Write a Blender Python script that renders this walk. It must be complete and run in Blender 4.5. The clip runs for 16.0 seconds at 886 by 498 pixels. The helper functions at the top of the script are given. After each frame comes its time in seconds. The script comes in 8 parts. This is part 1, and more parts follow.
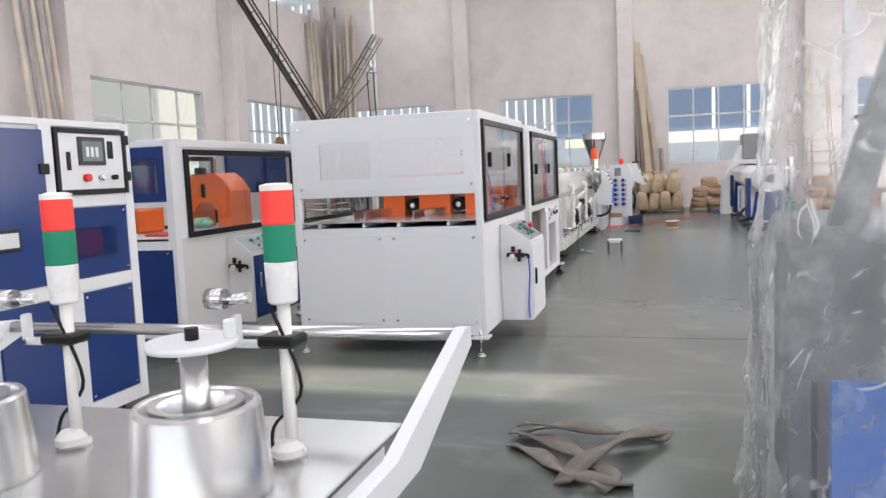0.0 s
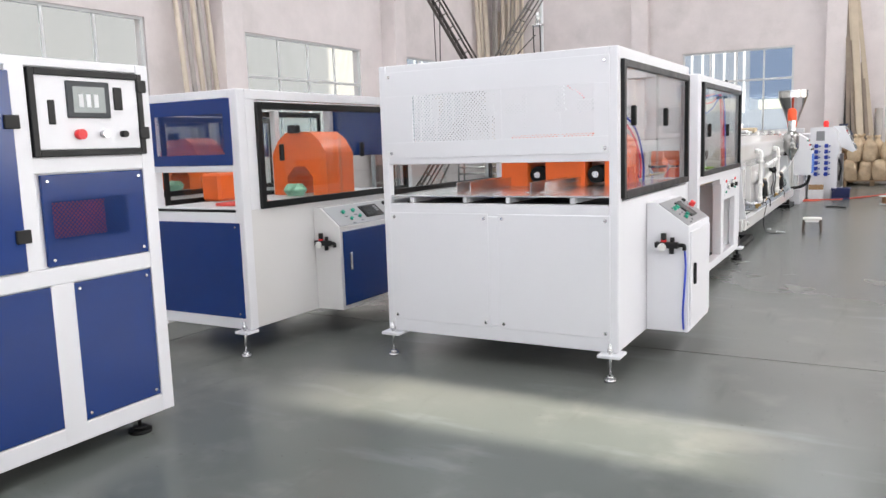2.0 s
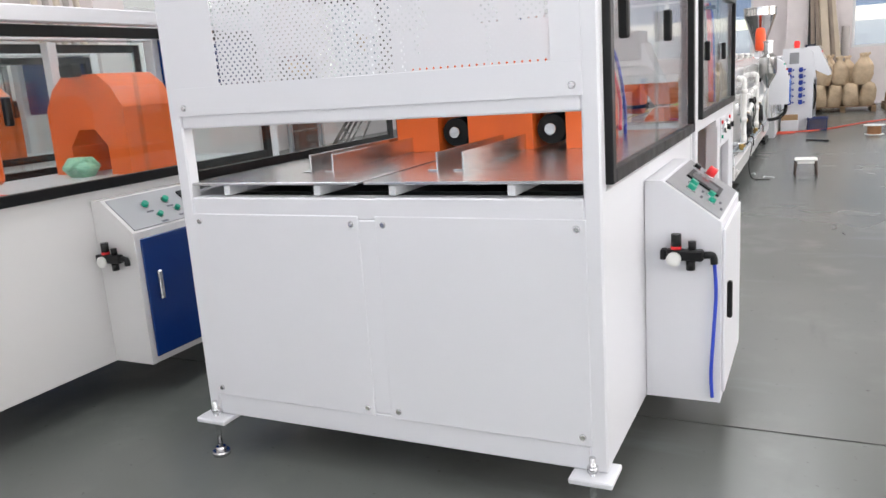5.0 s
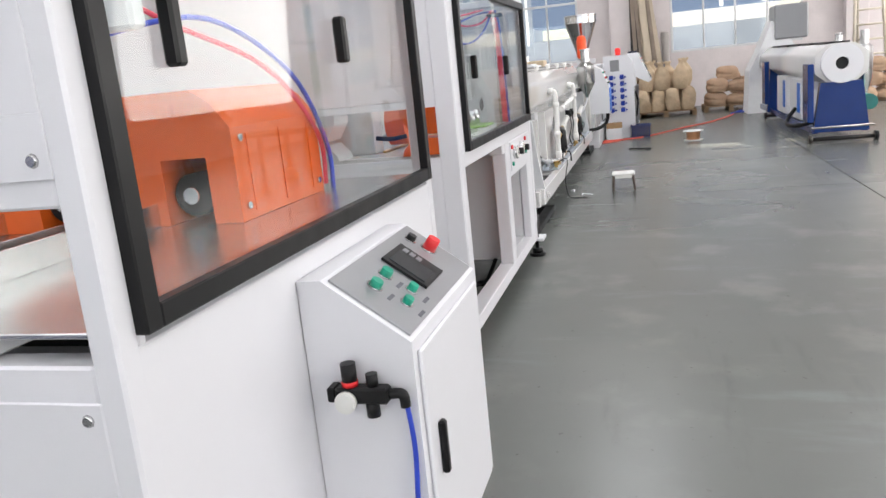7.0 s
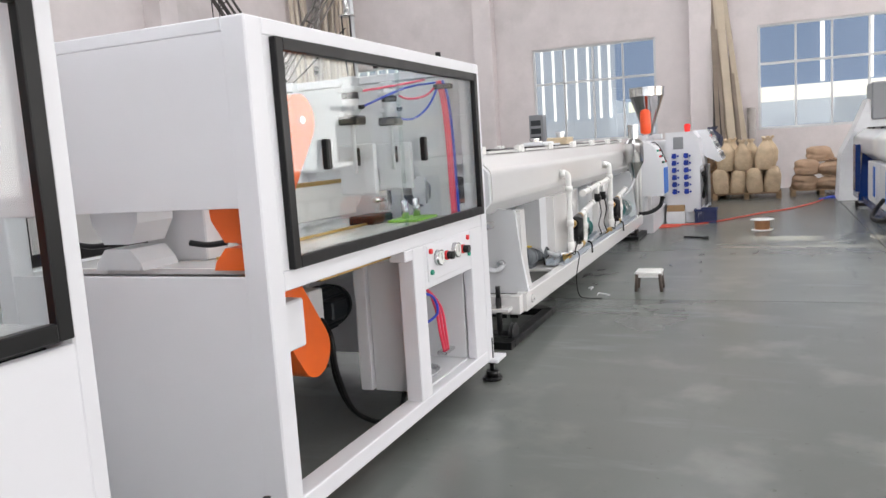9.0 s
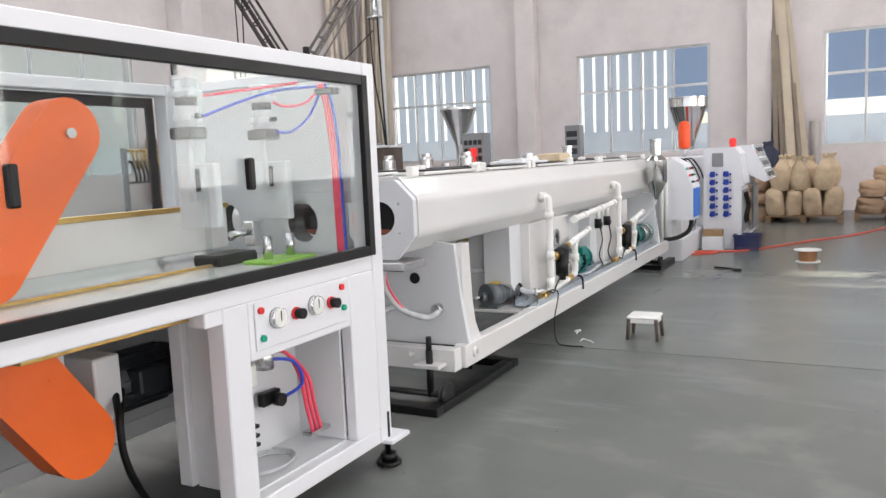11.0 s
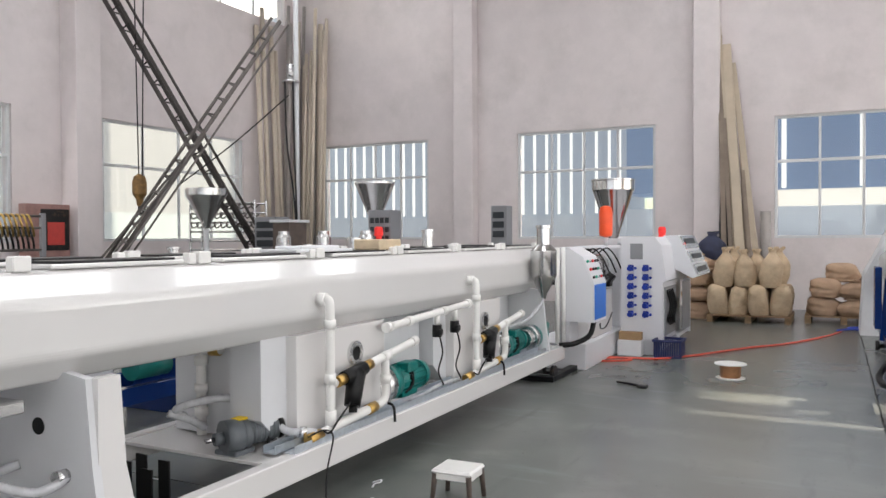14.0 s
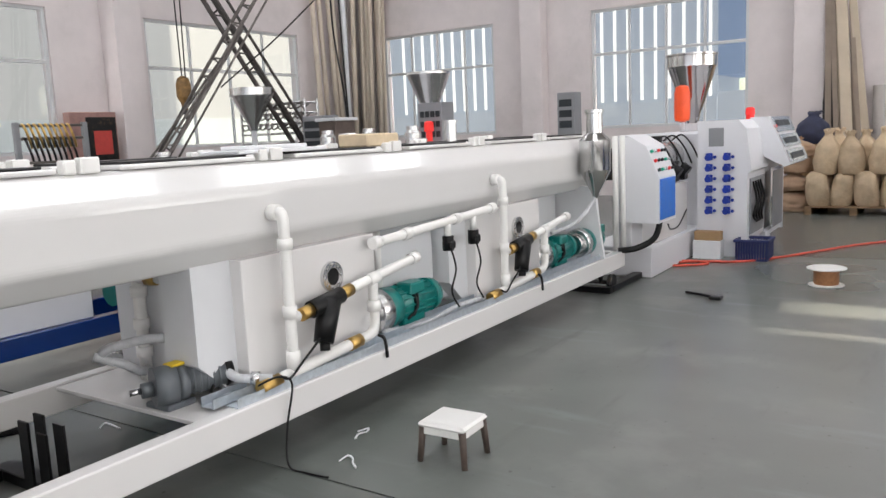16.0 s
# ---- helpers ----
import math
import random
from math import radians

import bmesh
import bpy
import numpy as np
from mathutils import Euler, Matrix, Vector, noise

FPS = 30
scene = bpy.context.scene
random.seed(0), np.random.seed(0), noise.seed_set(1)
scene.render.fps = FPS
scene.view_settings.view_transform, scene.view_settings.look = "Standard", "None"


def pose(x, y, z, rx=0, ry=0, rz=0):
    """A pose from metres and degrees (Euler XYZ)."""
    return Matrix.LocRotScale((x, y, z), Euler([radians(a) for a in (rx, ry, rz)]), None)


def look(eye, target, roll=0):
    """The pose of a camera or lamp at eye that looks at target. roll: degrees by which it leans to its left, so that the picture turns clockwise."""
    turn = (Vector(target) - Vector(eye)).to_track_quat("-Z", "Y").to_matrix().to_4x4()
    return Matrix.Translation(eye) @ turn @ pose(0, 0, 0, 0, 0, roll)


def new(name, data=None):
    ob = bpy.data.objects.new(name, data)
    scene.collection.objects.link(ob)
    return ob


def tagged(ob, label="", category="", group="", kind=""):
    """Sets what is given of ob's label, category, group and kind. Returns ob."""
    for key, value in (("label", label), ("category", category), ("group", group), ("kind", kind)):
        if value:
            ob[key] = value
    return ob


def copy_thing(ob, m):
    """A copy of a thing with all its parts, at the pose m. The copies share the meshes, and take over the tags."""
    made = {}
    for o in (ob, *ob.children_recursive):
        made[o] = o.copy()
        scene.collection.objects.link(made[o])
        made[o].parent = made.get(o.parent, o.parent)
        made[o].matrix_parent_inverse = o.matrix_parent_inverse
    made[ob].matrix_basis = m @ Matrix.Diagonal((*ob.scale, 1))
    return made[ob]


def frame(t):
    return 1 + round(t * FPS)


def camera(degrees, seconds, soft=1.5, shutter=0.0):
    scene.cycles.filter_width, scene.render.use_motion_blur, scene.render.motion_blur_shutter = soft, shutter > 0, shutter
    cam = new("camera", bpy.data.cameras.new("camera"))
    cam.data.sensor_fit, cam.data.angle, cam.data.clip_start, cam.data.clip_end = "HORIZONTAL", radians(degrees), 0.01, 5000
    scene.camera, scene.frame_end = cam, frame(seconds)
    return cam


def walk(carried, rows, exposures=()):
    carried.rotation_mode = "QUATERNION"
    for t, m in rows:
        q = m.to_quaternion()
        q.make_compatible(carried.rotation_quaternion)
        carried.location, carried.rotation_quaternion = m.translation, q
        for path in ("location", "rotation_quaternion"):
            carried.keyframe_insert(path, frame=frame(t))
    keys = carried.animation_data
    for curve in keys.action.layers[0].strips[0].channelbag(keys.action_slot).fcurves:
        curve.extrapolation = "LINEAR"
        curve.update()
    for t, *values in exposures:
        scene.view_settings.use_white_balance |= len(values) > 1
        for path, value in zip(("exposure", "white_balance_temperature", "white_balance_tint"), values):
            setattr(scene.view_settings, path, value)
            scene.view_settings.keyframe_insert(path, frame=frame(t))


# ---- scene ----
cam = camera(59.5, 16.0)
PATH = [
    (0, (1.419, -5.731, 1.461), (0.851, -3.823, 1.268), -2.5),
    (0.5, (1.384, -5.325, 1.459), (0.835, -3.41, 1.28), -1.1),
    (1, (1.356, -4.97, 1.461), (0.762, -3.07, 1.261), -1.4),
    (1.5, (1.389, -4.56, 1.453), (0.519, -2.773, 1.225), -1.1),
    (2, (1.316, -4.206, 1.435), (0.335, -2.485, 1.164), -1.9),
    (2.5, (1.229, -3.855, 1.428), (0.189, -2.174, 1.128), -2.0),
    (3, (1.141, -3.444, 1.439), (-0.011, -1.839, 1.127), -1.4),
    (3.5, (0.97, -3.063, 1.439), (0.028, -1.337, 1.078), -2.5),
    (6, (0.468, -1.445, 1.412), (-0.321, 0.337, 0.965), -5.1),
    (6.5, (0.536, -1.144, 1.426), (-0.087, 0.708, 1.002), -5.9),
    (7, (0.816, -0.813, 1.437), (0.277, 1.064, 1.005), -5.8),
    (7.5, (1.056, -0.514, 1.439), (0.652, 1.41, 1.07), -4.0),
    (8, (1.273, -0.119, 1.44), (0.622, 1.753, 1.174), -2.4),
    (10.5, (1.767, 1.603, 1.487), (0.914, 3.393, 1.231), -3.6),
    (11, (1.916, 1.959, 1.489), (0.983, 3.713, 1.262), -2.5),
    (11.5, (1.984, 2.294, 1.48), (1.012, 4.028, 1.26), -2.6),
    (12, (2.064, 2.669, 1.486), (1.126, 4.423, 1.28), -2.1),
    (12.5, (2.235, 3.014, 1.491), (1.263, 4.75, 1.285), -1.2),
    (13, (2.274, 3.383, 1.476), (1.329, 5.131, 1.253), -1.9),
    (13.5, (2.326, 3.731, 1.506), (1.423, 5.51, 1.366), -1.7),
    (14, (2.4, 4.075, 1.532), (1.499, 5.86, 1.498), -0.3),
    (14.5, (2.365, 4.383, 1.528), (1.474, 6.173, 1.515), -0.6),
    (15, (2.364, 4.675, 1.527), (1.396, 6.423, 1.454), -1.0),
    (15.5, (2.405, 4.99, 1.514), (1.325, 6.664, 1.334), -1.4),
    (16, (2.346, 5.259, 1.488), (1.249, 6.905, 1.195), -2.6),
]
walk(cam, [(t, look(eye, target, roll)) for t, eye, target, roll in PATH], [(0.0, 2.02), (2.5, 2.35), (6.0, 2.25), (8.0, 2.15), (10.5, 2.14), (13.0, 2.08), (14.5, 1.84), (16.0, 2.0)])

# ---------------------------------------------------------------- light
world = bpy.data.worlds.new("world")
scene.world = world
world.use_nodes = True
wt = world.node_tree
sky = wt.nodes.new("ShaderNodeTexSky")
sky.sky_type, sky.sun_disc = "NISHITA", False
sky.sun_elevation, sky.sun_rotation = radians(20), radians(90)
wt.links.new(sky.outputs[0], wt.nodes["Background"].inputs[0])
wt.nodes["Background"].inputs[1].default_value = 0.07

sun = new("sun", bpy.data.lights.new("sun", "SUN"))
sun.data.energy, sun.data.angle, sun.data.color = 5.0, radians(1.2), (1.0, 0.9, 0.74)
sun.matrix_world = look((40, 0.0, 14.56), (0, 0, 0))


def area(name, loc, target, sx, sy, watts, col=(1, 1, 1)):
    ob = new(name, bpy.data.lights.new(name, "AREA"))
    ob.data.shape, ob.data.size, ob.data.size_y, ob.data.energy, ob.data.color = "RECTANGLE", sx, sy, watts, col
    ob.matrix_world = look(loc, target)
    return ob


# lamps for roof skylight strips and west windows, plus added east and south fills
for sx in (-7.0, 0.1, 6.6):
    area("skylight_lamp", (sx, 4.5, 9.1), (sx, 4.5, 0), 1.8, 31.0, 225, (0.945, 0.962, 1.0))
# added fills before the closed east wall, brightening faces turned to the aisle
EAST = [(-11.0, -2.0), (1.0, 9.5), (12.9, 20.6)]
for a, b in EAST:
    area("window_lamp_east", (9.38, (a + b) / 2, 2.6), (0, (a + b) / 2, 1.9), b - a, 2.9, 9.5 * (b - a), (1.0, 0.975, 0.94))
# cool fill added behind the start for front faces
area("window_lamp_south", (0.0, -11.8, 2.9), (0.0, 0.0, 1.5), 17.0, 2.4, 58, (0.80, 0.89, 1.0))
area("window_lamp_west", (-10.7, 9.0, 2.8), (0, 9.0, 1.5), 20.0, 2.4, 14, (1.0, 0.97, 0.92))

# ---------------------------------------------------------------- materials


def mat(name, col, rough=0.5, metal=0.0, var=0.06, scale=3.0, bump=0.0, bscale=80.0, coat=0.0, stain=None, rvar=0.08, spec=0.5):
    m = bpy.data.materials.new(name)
    m.use_nodes = True
    nt = m.node_tree
    b = nt.nodes["Principled BSDF"]
    b.inputs["Metallic"].default_value = metal
    b.inputs["Coat Weight"].default_value = coat
    b.inputs["Specular IOR Level"].default_value = spec
    tc = nt.nodes.new("ShaderNodeTexCoord")
    n1 = nt.nodes.new("ShaderNodeTexNoise")
    n1.inputs["Scale"].default_value, n1.inputs["Detail"].default_value, n1.inputs["Roughness"].default_value = scale, 8, 0.62
    nt.links.new(tc.outputs["Object"], n1.inputs["Vector"])
    info = nt.nodes.new("ShaderNodeObjectInfo")
    r = nt.nodes.new("ShaderNodeValToRGB")
    r.color_ramp.elements[0].position, r.color_ramp.elements[1].position = 0.3, 0.72
    r.color_ramp.elements[0].color = (*[max(0, c * (1 - var)) for c in col], 1)
    r.color_ramp.elements[1].color = (*[min(1, c * (1 + var)) for c in col], 1)
    nt.links.new(n1.outputs[0], r.inputs[0])
    out = r.outputs[0]
    if stain:
        n2 = nt.nodes.new("ShaderNodeTexNoise")
        n2.inputs["Scale"].default_value, n2.inputs["Detail"].default_value, n2.inputs["Roughness"].default_value = stain[1], 9, 0.7
        nt.links.new(tc.outputs["Object"], n2.inputs["Vector"])
        r2 = nt.nodes.new("ShaderNodeValToRGB")
        r2.color_ramp.elements[0].position, r2.color_ramp.elements[1].position = stain[2], stain[3]
        r2.color_ramp.elements[0].color, r2.color_ramp.elements[1].color = (0, 0, 0, 1), (1, 1, 1, 1)
        nt.links.new(n2.outputs[0], r2.inputs[0])
        mx = nt.nodes.new("ShaderNodeMix")
        mx.data_type = "RGBA"
        nt.links.new(r2.outputs[0], mx.inputs[0])
        nt.links.new(out, mx.inputs[6])
        mx.inputs[7].default_value = (*stain[0], 1)
        out = mx.outputs[2]
    hv = nt.nodes.new("ShaderNodeHueSaturation")
    mm = nt.nodes.new("ShaderNodeMapRange")
    mm.inputs[3].default_value, mm.inputs[4].default_value = 1 - var * 0.6, 1 + var * 0.6
    nt.links.new(info.outputs["Random"], mm.inputs[0])
    nt.links.new(mm.outputs[0], hv.inputs["Value"])
    nt.links.new(out, hv.inputs["Color"])
    nt.links.new(hv.outputs[0], b.inputs["Base Color"])
    rr = nt.nodes.new("ShaderNodeMapRange")
    rr.inputs[1].default_value, rr.inputs[2].default_value = 0.3, 0.7
    rr.inputs[3].default_value, rr.inputs[4].default_value = max(0.02, rough - rvar), min(1, rough + rvar)
    nt.links.new(n1.outputs[0], rr.inputs[0])
    nt.links.new(rr.outputs[0], b.inputs["Roughness"])
    if bump:
        n3 = nt.nodes.new("ShaderNodeTexNoise")
        n3.inputs["Scale"].default_value, n3.inputs["Detail"].default_value = bscale, 5
        nt.links.new(tc.outputs["Object"], n3.inputs["Vector"])
        bp = nt.nodes.new("ShaderNodeBump")
        bp.inputs["Strength"].default_value, bp.inputs["Distance"].default_value = bump, 0.01
        nt.links.new(n3.outputs[0], bp.inputs["Height"])
        nt.links.new(bp.outputs[0], b.inputs["Normal"])
    return m


def clear(name, tint, rough=0.02, ior=1.45, cloud=0.0):
    m = bpy.data.materials.new(name)
    m.use_nodes = True
    nt = m.node_tree
    nt.nodes.remove(nt.nodes["Principled BSDF"])
    tr, gl, lw, pw, ma, mx = (nt.nodes.new("ShaderNode" + k) for k in ("BsdfTransparent", "BsdfGlossy", "LayerWeight", "Math", "Math", "MixShader"))
    tr.inputs[0].default_value = (*tint, 1)
    gl.inputs["Roughness"].default_value = rough
    # gloss rises towards grazing view on both faces of a pane alike
    lw.inputs[0].default_value = 0.5
    pw.operation, ma.operation = "POWER", "MULTIPLY_ADD"
    f0 = ((ior - 1) / (ior + 1)) ** 2
    pw.inputs[1].default_value = 4.5
    ma.inputs[1].default_value, ma.inputs[2].default_value = 0.55, f0
    nt.links.new(lw.outputs["Facing"], pw.inputs[0])
    nt.links.new(pw.outputs[0], ma.inputs[0])
    nt.links.new(ma.outputs[0], mx.inputs[0])
    nt.links.new(tr.outputs[0], mx.inputs[1])
    nt.links.new(gl.outputs[0], mx.inputs[2])
    out = mx
    if cloud:
        df, m2, nz, rp, tc = (nt.nodes.new("ShaderNode" + k) for k in ("BsdfTranslucent", "MixShader", "TexNoise", "ValToRGB", "TexCoord"))
        df.inputs[0].default_value = (0.85, 0.86, 0.88, 1)
        nz.inputs["Scale"].default_value, nz.inputs["Detail"].default_value = 7, 8
        rp.color_ramp.elements[0].position, rp.color_ramp.elements[1].position = 0.35, 0.75
        rp.color_ramp.elements[0].color = (cloud * 0.3, cloud * 0.3, cloud * 0.3, 1)
        rp.color_ramp.elements[1].color = (cloud, cloud, cloud, 1)
        nt.links.new(tc.outputs["Object"], nz.inputs["Vector"])
        nt.links.new(nz.outputs[0], rp.inputs[0])
        # white crease lines between clear facets, also painted in for the glints there
        wn, ad, vo, cr, mxv, dd, ms = (nt.nodes.new("ShaderNode" + k) for k in ("TexNoise", "VectorMath", "TexVoronoi", "ValToRGB", "Math", "BsdfDiffuse", "MixShader"))
        wn.inputs["Scale"].default_value = 2.2
        nt.links.new(tc.outputs["Object"], wn.inputs["Vector"])
        ad.operation = "MULTIPLY_ADD"
        ad.inputs[1].default_value = (0.55, 0.55, 0.9)
        nt.links.new(wn.outputs["Color"], ad.inputs[0])
        nt.links.new(tc.outputs["Object"], ad.inputs[2])
        vo.feature = "DISTANCE_TO_EDGE"
        vo.inputs["Scale"].default_value = 5.0
        sq, mk, mr, mu = (nt.nodes.new("ShaderNode" + k) for k in ("Mapping", "TexNoise", "MapRange", "Math"))
        sq.inputs["Scale"].default_value = (1.5, 1.5, 0.55)
        sq.inputs["Rotation"].default_value = (0.4, 0.3, 0)
        nt.links.new(ad.outputs[0], sq.inputs["Vector"])
        nt.links.new(sq.outputs[0], vo.inputs["Vector"])
        mk.inputs["Scale"].default_value, mk.inputs["Detail"].default_value = 6.5, 3
        nt.links.new(tc.outputs["Object"], mk.inputs["Vector"])
        mr.inputs[1].default_value, mr.inputs[2].default_value = 0.46, 0.62
        nt.links.new(mk.outputs[0], mr.inputs[0])
        mu.operation = "MULTIPLY"
        cr.color_ramp.elements[0].position, cr.color_ramp.elements[1].position = 0.0, 0.06
        cr.color_ramp.elements[0].color, cr.color_ramp.elements[1].color = (0.85, 0.85, 0.85, 1), (0, 0, 0, 1)
        nt.links.new(vo.outputs["Distance"], cr.inputs[0])
        mxv.operation = "MAXIMUM"
        nt.links.new(rp.outputs[0], mxv.inputs[0])
        nt.links.new(cr.outputs[0], mu.inputs[0])
        nt.links.new(mr.outputs[0], mu.inputs[1])
        nt.links.new(mu.outputs[0], mxv.inputs[1])
        dd.inputs[0].default_value = (0.9, 0.91, 0.92, 1)
        nt.links.new(df.outputs[0], ms.inputs[1])
        nt.links.new(dd.outputs[0], ms.inputs[2])
        ms.inputs[0].default_value = 0.55
        nt.links.new(mxv.outputs[0], m2.inputs[0])
        nt.links.new(mx.outputs[0], m2.inputs[1])
        nt.links.new(ms.outputs[0], m2.inputs[2])
        out = m2
    nt.links.new(out.outputs[0], nt.nodes["Material Output"].inputs[0])
    return m


def glow(name, col, strength, base=None):
    m = bpy.data.materials.new(name)
    m.use_nodes = True
    b = m.node_tree.nodes["Principled BSDF"]
    b.inputs["Base Color"].default_value = (*(base or col), 1)
    b.inputs["Emission Color"].default_value = (*col, 1)
    b.inputs["Emission Strength"].default_value = strength
    b.inputs["Roughness"].default_value = 0.6
    return m


WHITE = mat("white_powder_coat", (0.735, 0.735, 0.765), 0.36, var=0.015, scale=2, bump=0.03, bscale=260, rvar=0.05)
CREAM = mat("white_gloss_enamel", (0.71, 0.697, 0.69), 0.22, var=0.015, scale=2, bump=0.02, bscale=140, coat=0.25, rvar=0.0)
GREYW = mat("grey_white_steel", (0.66, 0.67, 0.69), 0.42, var=0.03, scale=3, bump=0.02, bscale=200)
PANELGREY = mat("light_grey_panel", (0.25, 0.255, 0.27), 0.4, var=0.03, scale=5)
SATIN = mat("satin_steel_sheet", (0.37, 0.375, 0.39), 0.36, 0.7, var=0.04, scale=5)
BLUE = mat("blue_enamel", (0.004, 0.030, 0.165), 0.18, var=0.10, scale=2, bump=0.02, bscale=120, spec=0.4, rvar=0.0)
SKYBLUE = mat("bright_blue_sheet", (0.02, 0.16, 0.62), 0.4, var=0.12, scale=5)
ORANGE = mat("orange_enamel", (0.86, 0.145, 0.018), 0.33, var=0.08, scale=3, bump=0.02, bscale=150, coat=0.15)
BLACK = mat("black_paint", (0.004, 0.004, 0.0045), 0.38, var=0.25, scale=9, spec=0.3)
RUBBER = mat("black_rubber", (0.004, 0.004, 0.0045), 0.55, var=0.3, scale=12, spec=0.3)
STEEL = mat("bright_steel", (0.66, 0.66, 0.67), 0.20, 1.0, var=0.03, scale=5, rvar=0.0)
POLISH = mat("polished_stainless", (0.46, 0.455, 0.45), 0.13, 1.0, var=0.03, scale=5, rvar=0.0)
ALU = mat("turned_aluminium", (0.80, 0.80, 0.80), 0.27, 1.0, var=0.04, scale=4, rvar=0.0)
BRUSHED = mat("brushed_stainless", (0.66, 0.66, 0.66), 0.27, 1.0, var=0.05, scale=6, rvar=0.0)
ZINC = mat("galvanised_steel", (0.58, 0.63, 0.68), 0.42, 0.75, var=0.14, scale=30)
IRON = mat("dark_iron", (0.012, 0.012, 0.013), 0.42, 0.3, var=0.3, scale=14, stain=((0.10, 0.06, 0.035), 6, 0.55, 0.75))
LATTICE = mat("weathered_steel", (0.15, 0.135, 0.125), 0.6, 0.3, var=0.3, scale=12)
MOTOR = mat("grey_cast_motor", (0.030, 0.035, 0.041), 0.42, 0.2, var=0.15, scale=10)
GREEN = mat("green_pump_enamel", (0.004, 0.17, 0.155), 0.35, var=0.15, scale=6, coat=0.15)
BRASS = mat("brass", (0.55, 0.36, 0.12), 0.35, 1.0, var=0.15, scale=20)
PVC = mat("white_pvc", (0.80, 0.79, 0.77), 0.34, var=0.03, scale=6)
RED = mat("red_plastic", (0.72, 0.02, 0.025), 0.35, var=0.08, scale=9)
BTN_GREEN = mat("green_button", (0.0, 0.30, 0.19), 0.35, var=0.08, scale=9)
YELLOW = mat("yellow_label", (0.75, 0.52, 0.02), 0.5, var=0.08, scale=9)
NAVY = mat("navy_socket", (0.012, 0.04, 0.33), 0.38, var=0.12, scale=9)
NAVYTUB = mat("navy_basket_plastic", (0.02, 0.03, 0.12), 0.5, var=0.15, scale=9)
PINKHOSE = mat("red_air_hose", (0.85, 0.07, 0.13), 0.35, var=0.08, scale=9)
BLUEHOSE = mat("blue_air_hose", (0.03, 0.07, 0.55), 0.35, var=0.08, scale=9)
SCREEN = mat("dark_screen", (0.03, 0.035, 0.04), 0.15, var=0.3, scale=5)
DIAL = mat("white_dial", (0.75, 0.75, 0.72), 0.4, var=0.05, scale=9)
SACK = mat("beige_woven_sack", (0.54, 0.415, 0.28), 0.85, var=0.16, scale=7, bump=0.5, bscale=55, stain=((0.36, 0.265, 0.165), 3, 0.5, 0.8))
SACK2 = mat("brown_woven_sack", (0.42, 0.285, 0.19), 0.85, var=0.2, scale=6, bump=0.5, bscale=55, stain=((0.24, 0.15, 0.09), 3, 0.5, 0.8))
SACKW = mat("white_woven_sack", (0.70, 0.68, 0.66), 0.8, var=0.08, scale=6, bump=0.5, bscale=50)
WOOD = mat("worn_pallet_wood", (0.24, 0.15, 0.08), 0.8, var=0.35, scale=16, bump=0.3, bscale=60)
TIMBER = mat("pale_timber", (0.50, 0.41, 0.31), 0.7, var=0.2, scale=5, bump=0.2, bscale=50)
TUBEWALL = mat("cream_plastic_pipe", (0.58, 0.50, 0.41), 0.45, var=0.14, scale=2)
TUBEGREY = mat("grey_plastic_pipe", (0.36, 0.33, 0.31), 0.5, var=0.18, scale=2)
CARD = mat("brown_cardboard", (0.36, 0.23, 0.12), 0.85, var=0.12, scale=8)
COPPER = mat("copper_wire", (0.52, 0.25, 0.12), 0.45, 0.5, var=0.2, scale=40)
CANVAS = mat("grey_canvas_strap", (0.20, 0.175, 0.155), 0.9, var=0.25, scale=14, bump=0.5, bscale=160)
PAPER = mat("white_paper", (0.75, 0.76, 0.78), 0.8, var=0.04, scale=9)
INK = mat("grey_print", (0.12, 0.12, 0.14), 0.7, var=0.1, scale=9)
PINKISH = mat("red_notice", (0.55, 0.06, 0.05), 0.5, var=0.12, scale=9)
GREENTAPE = mat("lime_plastic", (0.25, 0.5, 0.06), 0.5, var=0.12, scale=9)
GEAR = mat("grey_gear_motor", (0.13, 0.145, 0.16), 0.4, 0.1, var=0.12, scale=9)
GREYTUBE = mat("grey_hose", (0.50, 0.51, 0.53), 0.28, var=0.06, scale=14)
WALL = mat("painted_plaster_wall", (0.7038, 0.6448, 0.6432), 0.85, var=0.06, scale=1.6, bump=0.22, bscale=9, stain=((0.55, 0.51, 0.50), 0.7, 0.50, 0.85), rvar=0.05)
SKYSHEET = glow("translucent_roof_sheet", (1.0, 1.0, 1.0), 0.12, (0.8, 0.8, 0.8))
CEIL = mat("white_roof_sheet", (0.68, 0.67, 0.66), 0.8, var=0.05, scale=1.5)
FRAME = mat("pale_aluminium_frame", (0.62, 0.63, 0.64), 0.45, 0.2, var=0.05, scale=8)
